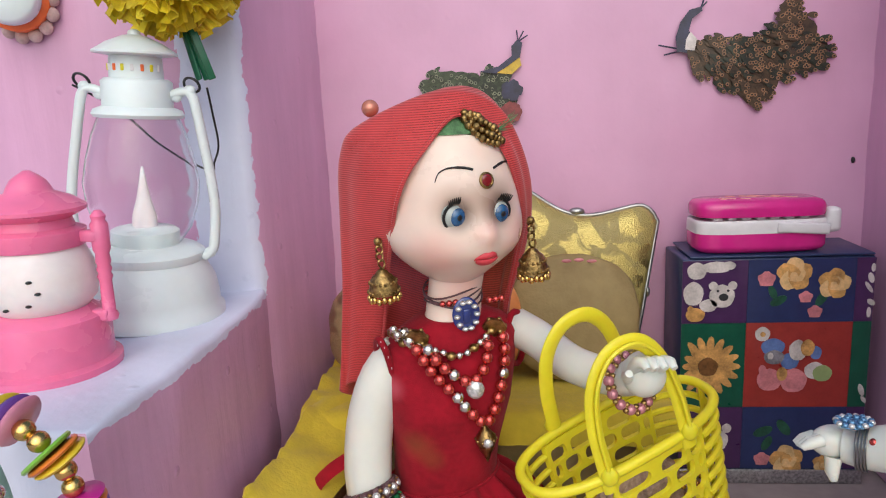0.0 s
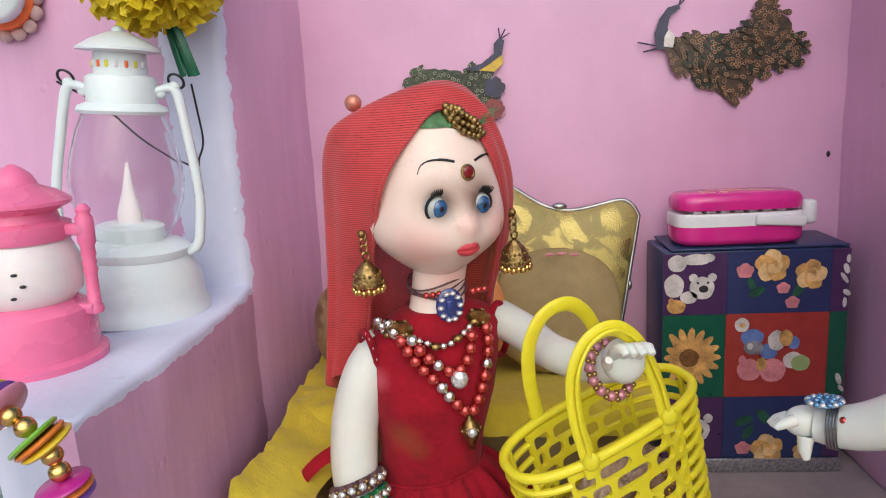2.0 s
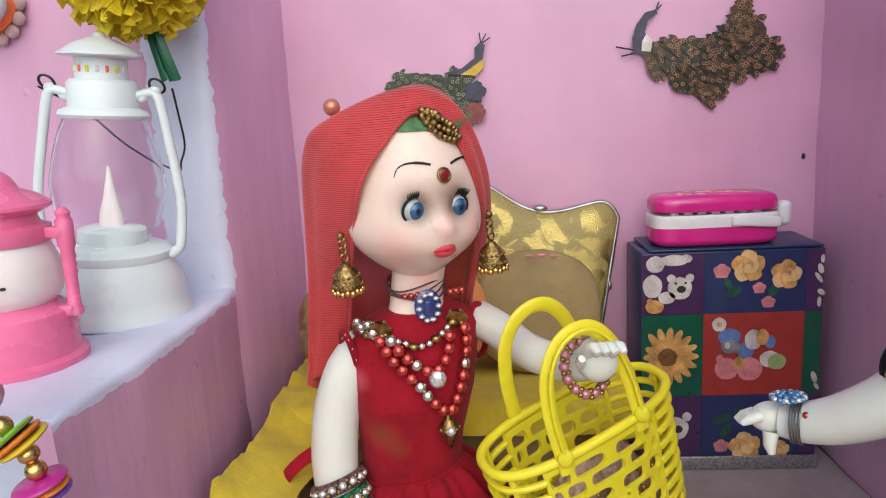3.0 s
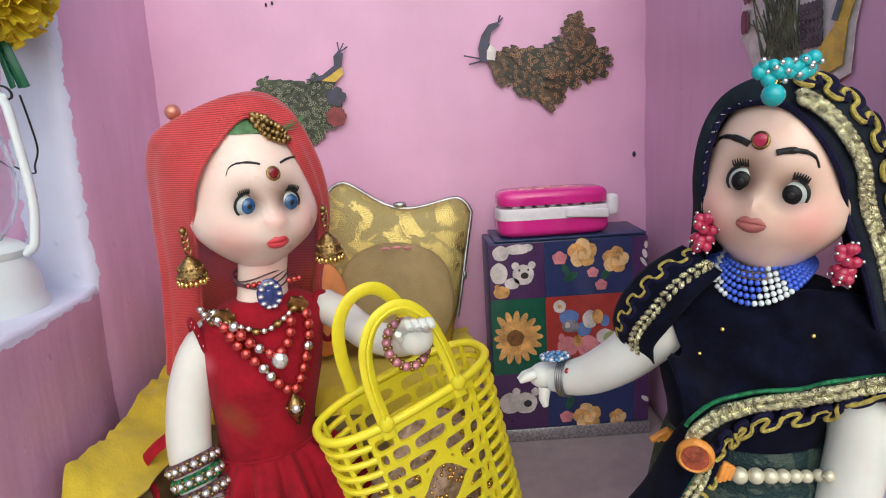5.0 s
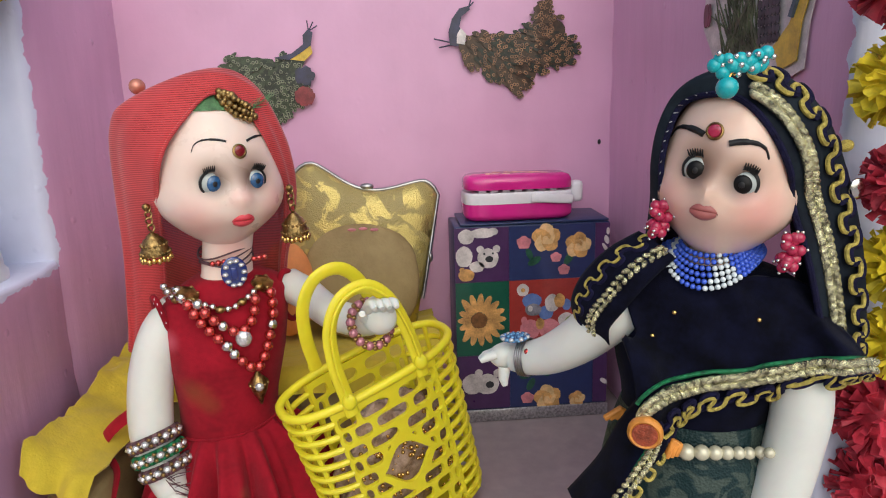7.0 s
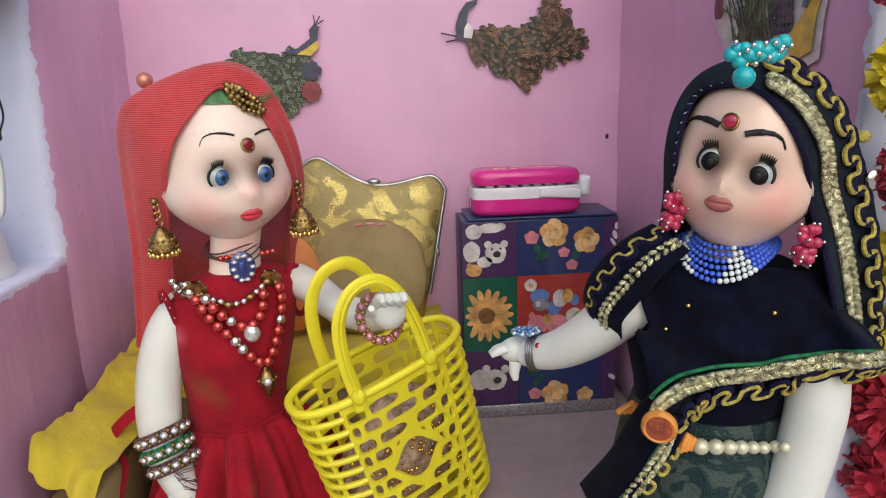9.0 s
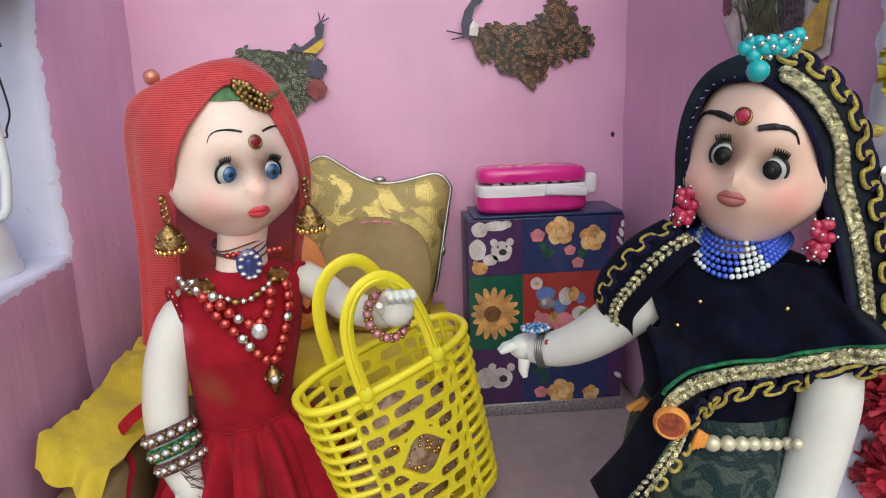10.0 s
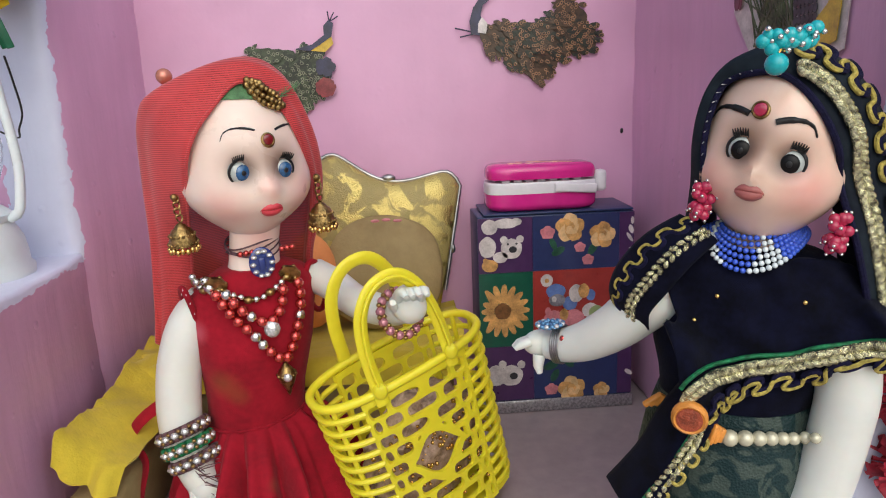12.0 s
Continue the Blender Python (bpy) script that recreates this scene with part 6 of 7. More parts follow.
# small white stitches at the left rim
bm = bmesh.new()
for k in range(12):
    p = navy_fold(0.12 + 0.022 * k, 0.03) + Vector((0, -0.0014, 0))
    box(bm, (0.0004, 0.0003, 0.0022), Matrix.Translation(p) @ pose(0, 0, 0, 0, 30 + 8 * k, 0), 0.0002)
tagged(part("edge_stitch", bm, M_STEEL, nv, "pale stitches"), kind="stuff")
sgn = 1 if NV_.at(0.7, 0.3, 0.01).y < NV_.at(0.7, 0.3).y else -1
braid(nv, "gilt_braid", line_on(NV_, 0.085, sgn * 0.0014, 0.47, 0.995), 44, 0.0023, M_TRIM, "gilt plaited braid")
wavy(nv, NV_, 0.225, sgn * 0.0020, 0.0036, 12, 0.0010, M_CORD, "gold_cord", "wavy yellow-gold cord", 0.44, 0.995)
wavy(nv, NV_, 0.255, sgn * 0.0016, 0.0036, 12, 0.0014, M_NAVYTRIM, "navy_cord", "wavy navy cord", 0.45, 0.995)
bm = bmesh.new()
q = NV_.at(0.72, 0.43, sgn * 0.002)
ball(bm, q, (0.0034, 0.0012, 0.0042), 0, 12, 8)
part("mirror_sequin", bm, M_SILVER, nv, "round mirror sequin")
q2 = NV_.at(0.66, 0.47, sgn * 0.002)
bm = bmesh.new()
ball(bm, q2, (0.0035, 0.0012, 0.0025), 0, 12, 8)
part("printed_spot", bm, M_CORD, nv, "yellow printed spot")


# velvet shawl across the chest
def chest(x, z, lift=0.0035):
    return lay(navy_tree, (x, 0.325, z), lift)


up_line = [(0.052, 0.336, 0.214), (0.063, 0.333, 0.2185), (0.077, 0.329, 0.2165), (0.090, 0.327, 0.2125), (0.105, 0.328, 0.2125), (0.120, 0.328, 0.2075), (0.1335, 0.329, 0.196)]
low_line = [(0.0535, 0.314, 0.146), (0.0585, 0.3105, 0.159), (0.068, 0.308, 0.1685), (0.083, 0.305, 0.175), (0.103, 0.302, 0.179), (0.123, 0.302, 0.181), (0.1385, 0.308, 0.1795)]
mid_line = [((a[0] + b[0]) / 2 - (0.004 if i < 2 else 0), min(a[1], b[1]) - 0.002 + 0.0035 * (i < 3), (a[2] + b[2]) / 2) for i, (a, b) in enumerate(zip(up_line, low_line))]
SH0 = Sheet(low_line, mid_line, up_line)


class Laid:
    """A sheet settled on a doll and smoothed, to be read by u and v."""

    def __init__(self, src, tree, lift, nu, nv, rounds):
        g = [[lay(tree, src.at(i / nu, j / nv), lift) for j in range(nv + 1)] for i in range(nu + 1)]
        for i in range(nu + 1):
            for j in range(nv + 1):
                q = src.at(i / nu, j / nv)
                if (g[i][j] - q).length > 0.022:
                    g[i][j] = q
        for _ in range(rounds):
            n = [[p.copy() for p in r] for r in g]
            for i in range(nu + 1):
                for j in range(nv + 1):
                    around = [g[a][b] for a, b in ((i - 1, j), (i + 1, j), (i, j - 1), (i, j + 1)) if 0 <= a <= nu and 0 <= b <= nv]
                    if len(around) == 4:
                        n[i][j] = g[i][j] * 0.4 + sum(around, Vector()) / 4 * 0.6
                    else:
                        n[i][j].y = g[i][j].y * 0.4 + sum(p.y for p in around) / len(around) * 0.6
            g = n
        self.g, self.nu, self.nv = g, nu, nv

    def at(self, u, v, lift=0.0):
        x, y = max(0, min(1, u)) * self.nu, v * self.nv
        i, j = min(int(x), self.nu - 1), max(0, min(int(y), self.nv - 1))
        a, b = x - i, y - j
        g = self.g
        p = (g[i][j] * (1 - a) + g[i + 1][j] * a) * (1 - b) + (g[i][j + 1] * (1 - a) + g[i + 1][j + 1] * a) * b
        if lift:
            e = 0.02
            du = self.at(min(1, u + e), v) - self.at(max(0, u - e), v)
            dv = self.at(u, min(1, max(0, v) + e)) - self.at(u, max(0, v - e))
            p = p + du.cross(dv).normalized() * lift
        return p


SH = Laid(SH0, navy_tree, 0.0035, 60, 36, 24)
shawl = base("shawl", (0.09, 0.31, 0.17), "navy velvet shawl with gilt braid crossing the doll's chest", "shawl")
bm = bmesh.new()
cloth(bm, lambda u, v: SH.at(u, v) + Vector((0, -1, 0)) * ((0.0012 * math.sin(u * 26 + v * 9 + 3 * noise.noise((u * 4, v * 4, 0))) + 0.0012 * noise.noise((u * 9, v * 5, 3))) * min(1, v * 1.5)), 70, 40, 0.0016)
part("velvet", bm, M_NAVY, shawl, sharp=180)
sg2 = 1 if SH.at(0.5, 0.3, 0.01).y < SH.at(0.5, 0.3).y else -1
bm = bmesh.new()
tube(bm, [SH.at(k / 90, 0.0) for k in range(91)], 0.0016, 0, 7)
part("lower_edge", bm, M_NAVYTRIM, shawl, "knitted navy edge")
braid(shawl, "gilt_braid", line_on(SH, 0.27, sg2 * 0.0026, 0.0, 1.0), 42, 0.0023, M_TRIM, "gilt plaited braid")
bm = bmesh.new()
tube(bm, [SH.at(k / 90, 0.355, sg2 * 0.001) for k in range(91)], 0.0009, 0, 6)
part("green_cord", bm, M_GREENTHREAD, shawl, "green cord edge")
wavy(shawl, SH, 0.07, sg2 * 0.0036, 0.0034, 11, 0.0009, M_CORD, "gold_cord", "wavy yellow-gold cord")
wavy(shawl, SH, 0.115, sg2 * 0.0030, 0.0034, 11, 0.0012, M_NAVYTRIM, "navy_cord", "wavy navy cord")
stud = bead_mesh(0.0011, M_GOLD)
for x, z in ((0.066, 0.205), (0.099, 0.199), (0.058, 0.196), (0.057, 0.183), (0.072, 0.174)):
    p = lay(navy_tree, (x, 0.32, z), 0.004)
    shared("stud", stud, shawl, Matrix.Translation(p))
# sleeve cap on the reaching arm
slv = base("sleeve", (0.05, 0.35, 0.20), "short navy velvet sleeve with gilt braid", "sleeve")
sl_in = [(0.072, 0.336, 0.222), (0.061, 0.3345, 0.213), (0.0525, 0.337, 0.201), (0.047, 0.3405, 0.191), (0.049, 0.346, 0.181)]
sl_mid = [(0.0655, 0.338, 0.2275), (0.053, 0.339, 0.2205), (0.044, 0.343, 0.208), (0.0385, 0.347, 0.196), (0.041, 0.352, 0.1835)]
sl_out = [(0.061, 0.346, 0.2305), (0.0485, 0.349, 0.2225), (0.0395, 0.354, 0.2105), (0.036, 0.358, 0.1975), (0.039, 0.362, 0.186)]
SL = Sheet(sl_in, sl_mid, sl_out)
bm = bmesh.new()
cloth(bm, lambda u, v: SL.at(u, v), 40, 16, 0.0014)
part("velvet", bm, M_NAVY, slv, sharp=180)
sg3 = 1 if SL.at(0.5, 0.3, 0.01).y < SL.at(0.5, 0.3).y else -1
braid(slv, "gilt_braid", line_on(SL, 0.33, sg3 * 0.0013, 0.0, 0.92), 17, 0.0017, M_TRIM, "gilt plaited braid")
wavy(slv, SL, 0.72, sg3 * 0.0012, 0.0022, 6, 0.0007, M_CORD, "gold_cord", "wavy yellow-gold cord", 0.0, 0.95, 200)
wavy(slv, SL, 0.62, sg3 * 0.0012, 0.0018, 6, 0.0009, M_NAVYTRIM, "navy_cord", "wavy navy cord", 0.0, 0.95, 200)
# velvet fold over the hip with its own braid
hip_in = [(0.062, 0.314, 0.15), (0.0575, 0.312, 0.143), (0.0505, 0.3105, 0.134), (0.042, 0.31, 0.1235), (0.034, 0.309, 0.113)]
hip_mid = [(0.060, 0.322, 0.156), (0.0545, 0.3195, 0.148), (0.0470, 0.3180, 0.138), (0.0390, 0.317, 0.127), (0.0295, 0.316, 0.115)]
hip_out = [(0.062, 0.338, 0.160), (0.0565, 0.338, 0.151), (0.0490, 0.338, 0.140), (0.0405, 0.337, 0.128), (0.0285, 0.336, 0.113)]
HP = Sheet(hip_in, hip_mid, hip_out)
hip = base("hip_drape", (0.035, 0.32, 0.135), "navy velvet hip drape edged with gilt braid", "drape")
bm = bmesh.new()
cloth(bm, lambda u, v: HP.at(u, v) + Vector((0, -0.0012, 0)) * math.sin(u * 9 + v * 8), 40, 20, 0.0016)
part("velvet", bm, M_NAVY, hip, sharp=180)
sg4 = 1 if HP.at(0.5, 0.3, 0.01).y < HP.at(0.5, 0.3).y else -1
braid(hip, "gilt_braid", line_on(HP, 0.16, sg4 * 0.0014, 0.05, 1.0), 17, 0.0018, M_TRIM, "gilt plaited braid")
bm = bmesh.new()
tube(bm, [HP.at(k / 40, 0.27, sg4 * 0.001) for k in range(41)], 0.001, 0, 6)
part("green_cord", bm, M_GREENTHREAD, hip, "green cord edge")
wavy(hip, HP, 0.0, sg4 * 0.0014, 0.0023, 5, 0.0008, M_CORD, "gold_cord", "wavy yellow-gold cord", 0.05, 1.0, 200)
# belt
belt = base("belt", (0.065, 0.31, 0.145), "doll belt of carved orange pieces and cream pearls", "belt")
bc = Vector((0.0515, 0.3085, 0.1605))
rb = Matrix.Rotation(radians(-25), 3, "Z") @ Matrix.Rotation(radians(90), 3, "X")
bm = bmesh.new()
lathe(bm, [(0.0002, 0.0), (0.0060, 0.0), (0.0069, 0.001), (0.0069, 0.003), (0.0058, 0.0042), (0.0051, 0.0036)], bc, seg=30, rot=rb)
bk = part("buckle", bm, M_AMBER, belt, "round orange carved buckle")
bm = bmesh.new()
lathe(bm, [(0.0050, 0.0032), (0.0049, 0.0041), (0.003, 0.0044), (0.0003, 0.0045)], bc, seg=26, rot=rb)
part("inlay", bm, M_RUST, bk, "rust red carved inlay")
for (x, z, rot) in ((0.0605, 0.1535, 20), (0.0640, 0.1515, 20), (0.0445, 0.1665, 60)):
    bm = bmesh.new()
    p = lay(navy_tree, (x, 0.31, z), 0.0075)
    for j in range(3):
        box(bm, (0.0024, 0.003, 0.0095 - 0.0015 * j), Matrix.Translation(p + Vector((0.0017 * (j - 1), -0.0004, -0.0004 * j))) @ pose(0, 0, 0, 0, rot, 0), 0.0008)
    part("carved_link", bm, M_AMBER, belt, "orange carved link")
sizes = [0.0026, 0.0036, 0.0034, 0.0032, 0.003, 0.0028, 0.0027, 0.0026, 0.0024, 0.0023]
xx = 0.0655
for k, r in enumerate(sizes):
    p = lay(navy_tree, (xx, 0.31, 0.1482 - (xx - 0.0655) * 0.13), r * 0.9)
    shared("pearl", bead_mesh(r, M_PEARL if k else M_SILVER), belt, Matrix.Translation(p))
    xx += r * 1.55
# seed bead collar
col = base("bead_collar", (0.0935, 0.34, 0.215), "blue and white seed bead collar round the doll's neck", "necklace")
sb, sw = bead_mesh(0.00115, M_BLUEBEAD, 1, 8, 6), bead_mesh(0.00115, M_WHITEBEAD, 1, 8, 6)
for row in range(6):
    rad = 0.0162 + row * 0.0017
    nb = int(math.tau * rad * 0.62 / 0.0022)
    for k in range(nb):
        a = radians(-212) + radians(225) * (k + 0.5 * (row % 2)) / nb
        depth = math.exp(-((a + math.radians(124)) / 0.85) ** 2)
        z = 0.2245 - row * (0.0006 + 0.0016 * depth) - 0.0018 * depth
        rr = rad * (0.80 + 0.26 * depth)
        px, py = 0.0935 + rr * math.cos(a), 0.347 + rr * 0.98 * math.sin(a)
        share = k / nb
        white = abs(share - 0.47) < 0.015 + 0.012 * row or (share < 0.3 and abs(share - 0.03 - 0.045 * row) < 0.05) or share > 0.96
        shared("seed_bead", sw if white else sb, col, Matrix.Translation((px, py, z)))
# berry earrings, bead crown, bracelet
for c in ((0.0665, 0.339, 0.2380), (0.1105, 0.3185, 0.2265)):
    e = base("earring", c, "cluster earring of dark berry red beads", "earring", "berry earrings")
    bb, tip = bead_mesh(0.0022, M_BERRY), bead_mesh(0.0007, M_SILVER)
    rnd = random.Random(7)
    for k in range(18):
        d = Vector((rnd.uniform(-1, 1), rnd.uniform(-1, 0.6), rnd.uniform(-1.5, 1.5)))
        p = Vector(c) + Vector((d.x * 0.0036, d.y * 0.003, d.z * 0.0042))
        shared("berry_bead", bb, e, Matrix.Translation(p))
        shared("tip_bead", tip, e, Matrix.Translation(p + d.normalized() * 0.0026))
crown = base("hairpiece", (0.08, 0.325, 0.295), "turquoise bead cluster ornament with a hanging drop", "jewellery")
tq = [bead_mesh(r, M_TURQ) for r in (0.0025, 0.0021, 0.0045)]
tipm = bead_mesh(0.0010, M_SILVER)
rnd = random.Random(2)
for k in range(15):
    f = k / 14
    p = Vector((0.0735 + 0.0180 * f, 0.3145 - 0.003 * math.sin(f * 3), 0.2985 + 0.0006 * f + 0.0040 * math.sin(k * 2.4) * (0.3 + abs(f - 0.5))))
    shared("turquoise_bead", tq[k % 2], crown, Matrix.Translation(p))
    shared("tip_bead", tipm, crown, Matrix.Translation(p + Vector((0.002 * math.cos(k * 2.2), -0.002, 0.0025 * math.sin(k * 2.2)))))
shared("drop_bead", tq[2], crown, Matrix.Translation((0.0768, 0.3110, 0.2910)) @ Matrix.Scale(0.85, 4))
bm = bmesh.new()
for c, r in (((0.0775, 0.3125, 0.2965), 0.0022), ((0.080, 0.3125, 0.2970), 0.002)):
    tube(bm, [Vector(c) + Vector((r * 0.6 * math.cos(a), 0, r * math.sin(a))) for a in [k * math.tau / 16 for k in range(16)]], 0.0004, 0, 5, closed=True)
part("wire_loop", bm, M_GOLD, crown, "gold wire loops")
wr = base("bracelet", (0.018, 0.379, 0.162), "steel wire bracelet with pink beads and a blue jewel", "bracelet")
cw, aw = Vector((0.0175, 0.380, 0.1605)), Vector((0.80, -0.55, 0.08)).normalized()
xw = aw.orthogonal().normalized()
yw = aw.cross(xw)
bm = bmesh.new()
for k in range(4):
    tube(bm, [cw + aw * (k * 0.0011 - 0.0016) + (xw * math.cos(a) + yw * math.sin(a)) * 0.0094 for a in [j * math.tau / 36 for j in range(36)]], 0.0005, 0, 6, closed=True)
part("wire", bm, M_STEEL, wr)
pk2 = bead_mesh(0.0016, M_REDBEAD)
for k in range(3):
    for j in range(2):
        shared("pink_bead", pk2, wr, Matrix.Translation(cw + Vector((-0.0005 + j * 0.003, -0.0072 - 0.0006 * k, 0.0062 - k * 0.0028))))
top = cw + Vector((-0.0052, -0.0012, 0.0108))
bm = bmesh.new()
ball(bm, top, (0.0066, 0.0042, 0.0013), 0, 24, 10)
jw = part("jewel_plate", bm, M_SKYGEM, wr, "pale blue jewelled oval")
cr = bead_mesh(0.0013, M_GEM, 0.8, 8, 5)
cb = bead_mesh(0.0013, M_SKYGEM, 0.8, 8, 5)
for k in range(16):
    a = k * math.tau / 16
    shared("crystal", cr if k % 2 else cb, jw, Matrix.Translation(top + Vector((0.0063 * math.cos(a), 0.0039 * math.sin(a), 0.0010))))
for k in range(6):
    a = k * math.tau / 6
    shared("crystal", cb, jw, Matrix.Translation(top + Vector((0.0033 * math.cos(a), 0.0020 * math.sin(a), 0.0015))))

seat(made, (0.09, 0.33, 0.215), (0.0810, 0.3296, 0.1911), (5.38, -2.18, -0.54), 0.9714)

# ---------------------------------------------------------------- wall cut-outs
def feather_cutout(name, label, m, blobs, body, tone_a, tone_b, seed, n):
    """A flat paper cut-out of plume-like leaves on a card; blobs are (x, z, rx, rz) areas to fill."""
    rnd = random.Random(seed)
    o = tagged(new(name), label, "wall sticker")
    o.empty_display_size = 0.01
    o.matrix_world = m
    bpy.context.view_layer.update()
    bm = bmesh.new()
    for i, (x, z, rx, rz) in enumerate(blobs):
        out = []
        for k in range(26):
            a = k * math.tau / 26
            s = 0.93 + 0.06 * math.sin(a * 7 + i)
            out.append((x + rx * s * math.cos(a), z + rz * s * math.sin(a)))
        plate(bm, out, m @ Matrix.Translation((0, -0.0002 - 0.00005 * i, 0)), 0.0005)
    tagged(part("backing_card", bm, tone_a[0], o), kind="stuff")
    sets = [bmesh.new() for _ in range(3)]
    for k in range(n):
        x, z, rx, rz = blobs[k % len(blobs)]
        a, q = rnd.uniform(0, math.tau), math.sqrt(rnd.random())
        px, pz = x + rx * q * math.cos(a) * 1.1, z + rz * q * math.sin(a) * 1.1
        turn = math.atan2(pz - body[1], px - body[0]) + rnd.uniform(-0.5, 0.5)
        L, W = rnd.uniform(0.0028, 0.0048), rnd.uniform(0.0013, 0.0022)
        y = -0.0009 - rnd.random() * 0.0016
        out = []
        for j in range(9):
            b = j * math.tau / 9
            u, v = L * math.cos(b), W * math.sin(b) * (1 + 0.3 * math.cos(b))
            out.append((px + u * math.cos(turn) - v * math.sin(turn), pz + u * math.sin(turn) + v * math.cos(turn)))
        plate(sets[0], out, m @ Matrix.Translation((0, y, 0)), 0.0003, k % 2)
        ex, ez = px + 0.55 * L * math.cos(turn), pz + 0.55 * L * math.sin(turn)
        ring = [(ex + 0.0014 * math.cos(c), ez + 0.0014 * math.sin(c)) for c in [j * math.tau / 8 for j in range(8)]]
        plate(sets[1], ring, m @ Matrix.Translation((0, y - 0.0004, 0)), 0.0002)
        ring = [(ex + 0.0007 * math.cos(c), ez + 0.0007 * math.sin(c)) for c in [j * math.tau / 6 for j in range(6)]]
        plate(sets[2], ring, m @ Matrix.Translation((0, y - 0.0007, 0)), 0.0002)
    tagged(part("plume_layer", sets[0], tone_a, o), kind="stuff")
    tagged(part("spot_layer", sets[1], tone_b, o), kind="stuff")
    tagged(part("heart_layer", sets[2], M_DARK, o), kind="stuff")
    return o


C_BROWN = [card("brown_plume", (0.075, 0.042, 0.022), 0.4, 0.6), card("dark_green_plume", (0.02, 0.026, 0.016), 0.4, 0.6)]
C_MOSS = [card("moss_plume", (0.055, 0.075, 0.04), 0.4, 0.6), card("dark_moss_plume", (0.025, 0.035, 0.022), 0.4, 0.6)]
C_TAN = card("tan_spot", (0.30, 0.16, 0.08), 0.3, 0.6)
C_SAGE = card("sage_spot", (0.24, 0.26, 0.17), 0.3, 0.6)
C_INK = card("blue_black_print", (0.03, 0.03, 0.07), 0.3, 0.5)
C_YEL = card("yellow_print", (0.62, 0.42, 0.04), 0.2, 0.5)
wm = Matrix.Translation((-0.0045, BY - 0.0015, 0.002))
st = feather_cutout("wall_sticker", "brown and dark green plumed paper cut-out stuck on the pink wall", wm,
                    [(0.034, 0.301, 0.016, 0.014), (0.052, 0.292, 0.018, 0.017), (0.066, 0.282, 0.016, 0.016), (0.078, 0.300, 0.018, 0.02), (0.092, 0.308, 0.016, 0.022), (0.102, 0.3, 0.013, 0.014), (0.088, 0.325, 0.008, 0.013), (0.058, 0.305, 0.014, 0.01)],
                    (0.01, 0.32), C_BROWN, C_TAN, 5, 420)
bm = bmesh.new()
plate(bm, [(0.010, 0.306), (0.020, 0.304), (0.022, 0.312), (0.018, 0.320), (0.020, 0.328), (0.027, 0.333), (0.026, 0.336), (0.018, 0.334), (0.012, 0.326), (0.009, 0.316)], wm @ Matrix.Translation((0, -0.002, 0)), 0.0006)
for a, b in (((0.010, 0.308), (-0.003, 0.311)), ((0.012, 0.306), (0.001, 0.304)), ((0.026, 0.335), (0.028, 0.341)), ((0.026, 0.335), (0.030, 0.339))):
    tube(bm, [wm @ Vector((a[0], -0.002, a[1])), wm @ Vector((b[0], -0.002, b[1]))], 0.0006, seg=5)
part("stem_shape", bm, C_INK, st, "blue-black curved paper shape")
bm = bmesh.new()
plate(bm, [(0.0155, 0.307), (0.022, 0.306), (0.0235, 0.314), (0.019, 0.319), (0.016, 0.314)], wm @ Matrix.Translation((0, -0.0028, 0)), 0.0004)
part("pale_patch", bm, C_CREAM, st, "pale patch")
st = feather_cutout("wall_sticker", "mossy green plumed paper cut-out with yellow patch on the pink wall", wm,
                    [(-0.158, 0.290, 0.016, 0.012), (-0.143, 0.285, 0.017, 0.016), (-0.132, 0.270, 0.015, 0.019), (-0.122, 0.288, 0.013, 0.013), (-0.133, 0.257, 0.009, 0.009), (-0.115, 0.273, 0.009, 0.012)],
                    (-0.105, 0.315), C_MOSS, C_SAGE, 6, 300)
bm = bmesh.new()
plate(bm, [(-0.124, 0.298), (-0.108, 0.296), (-0.101, 0.302), (-0.103, 0.312), (-0.108, 0.309), (-0.116, 0.303)], wm @ Matrix.Translation((0, -0.003, 0)), 0.0004)
part("yellow_patch", bm, C_YEL, st, "yellow patch")
bm = bmesh.new()
plate(bm, [(-0.132, 0.299), (-0.118, 0.302), (-0.108, 0.309), (-0.108, 0.316), (-0.104, 0.320), (-0.100, 0.318), (-0.102, 0.308), (-0.111, 0.302), (-0.12, 0.297)], wm @ Matrix.Translation((0, -0.0035, 0)), 0.0004)
for b in ((-0.104, 0.327), (-0.099, 0.326), (-0.096, 0.323)):
    tube(bm, [wm @ Vector((-0.103, -0.0035, 0.319)), wm @ Vector((b[0], -0.0035, b[1]))], 0.0005, seg=5)
part("stem_shape", bm, C_INK, st, "blue-black curved paper shape")
bm = bmesh.new()
for k in range(7):
    disc(bm, -0.1140 + 0.004 * math.cos(k * 0.9), 0.2705 + 0.004 * math.sin(k * 0.9), 0.0045, 0.004, BY - 0.0048 - k * 0.0001, 0, 12, 0.1)
part("red_flower_print", bm, card("dull_red_print", (0.25, 0.045, 0.05), 0.3, 0.5), st, "dull red printed flower")
bm = bmesh.new()
for k in range(5):
    disc(bm, -0.1130 + 0.0045 * math.cos(k * 1.25), 0.2865 + 0.004 * math.sin(k * 1.25), 0.004, 0.004, BY - 0.0048 - k * 0.0001, 0, 12, 0.1)
part("grey_flower_print", bm, C_INK, st, "grey printed swirl")

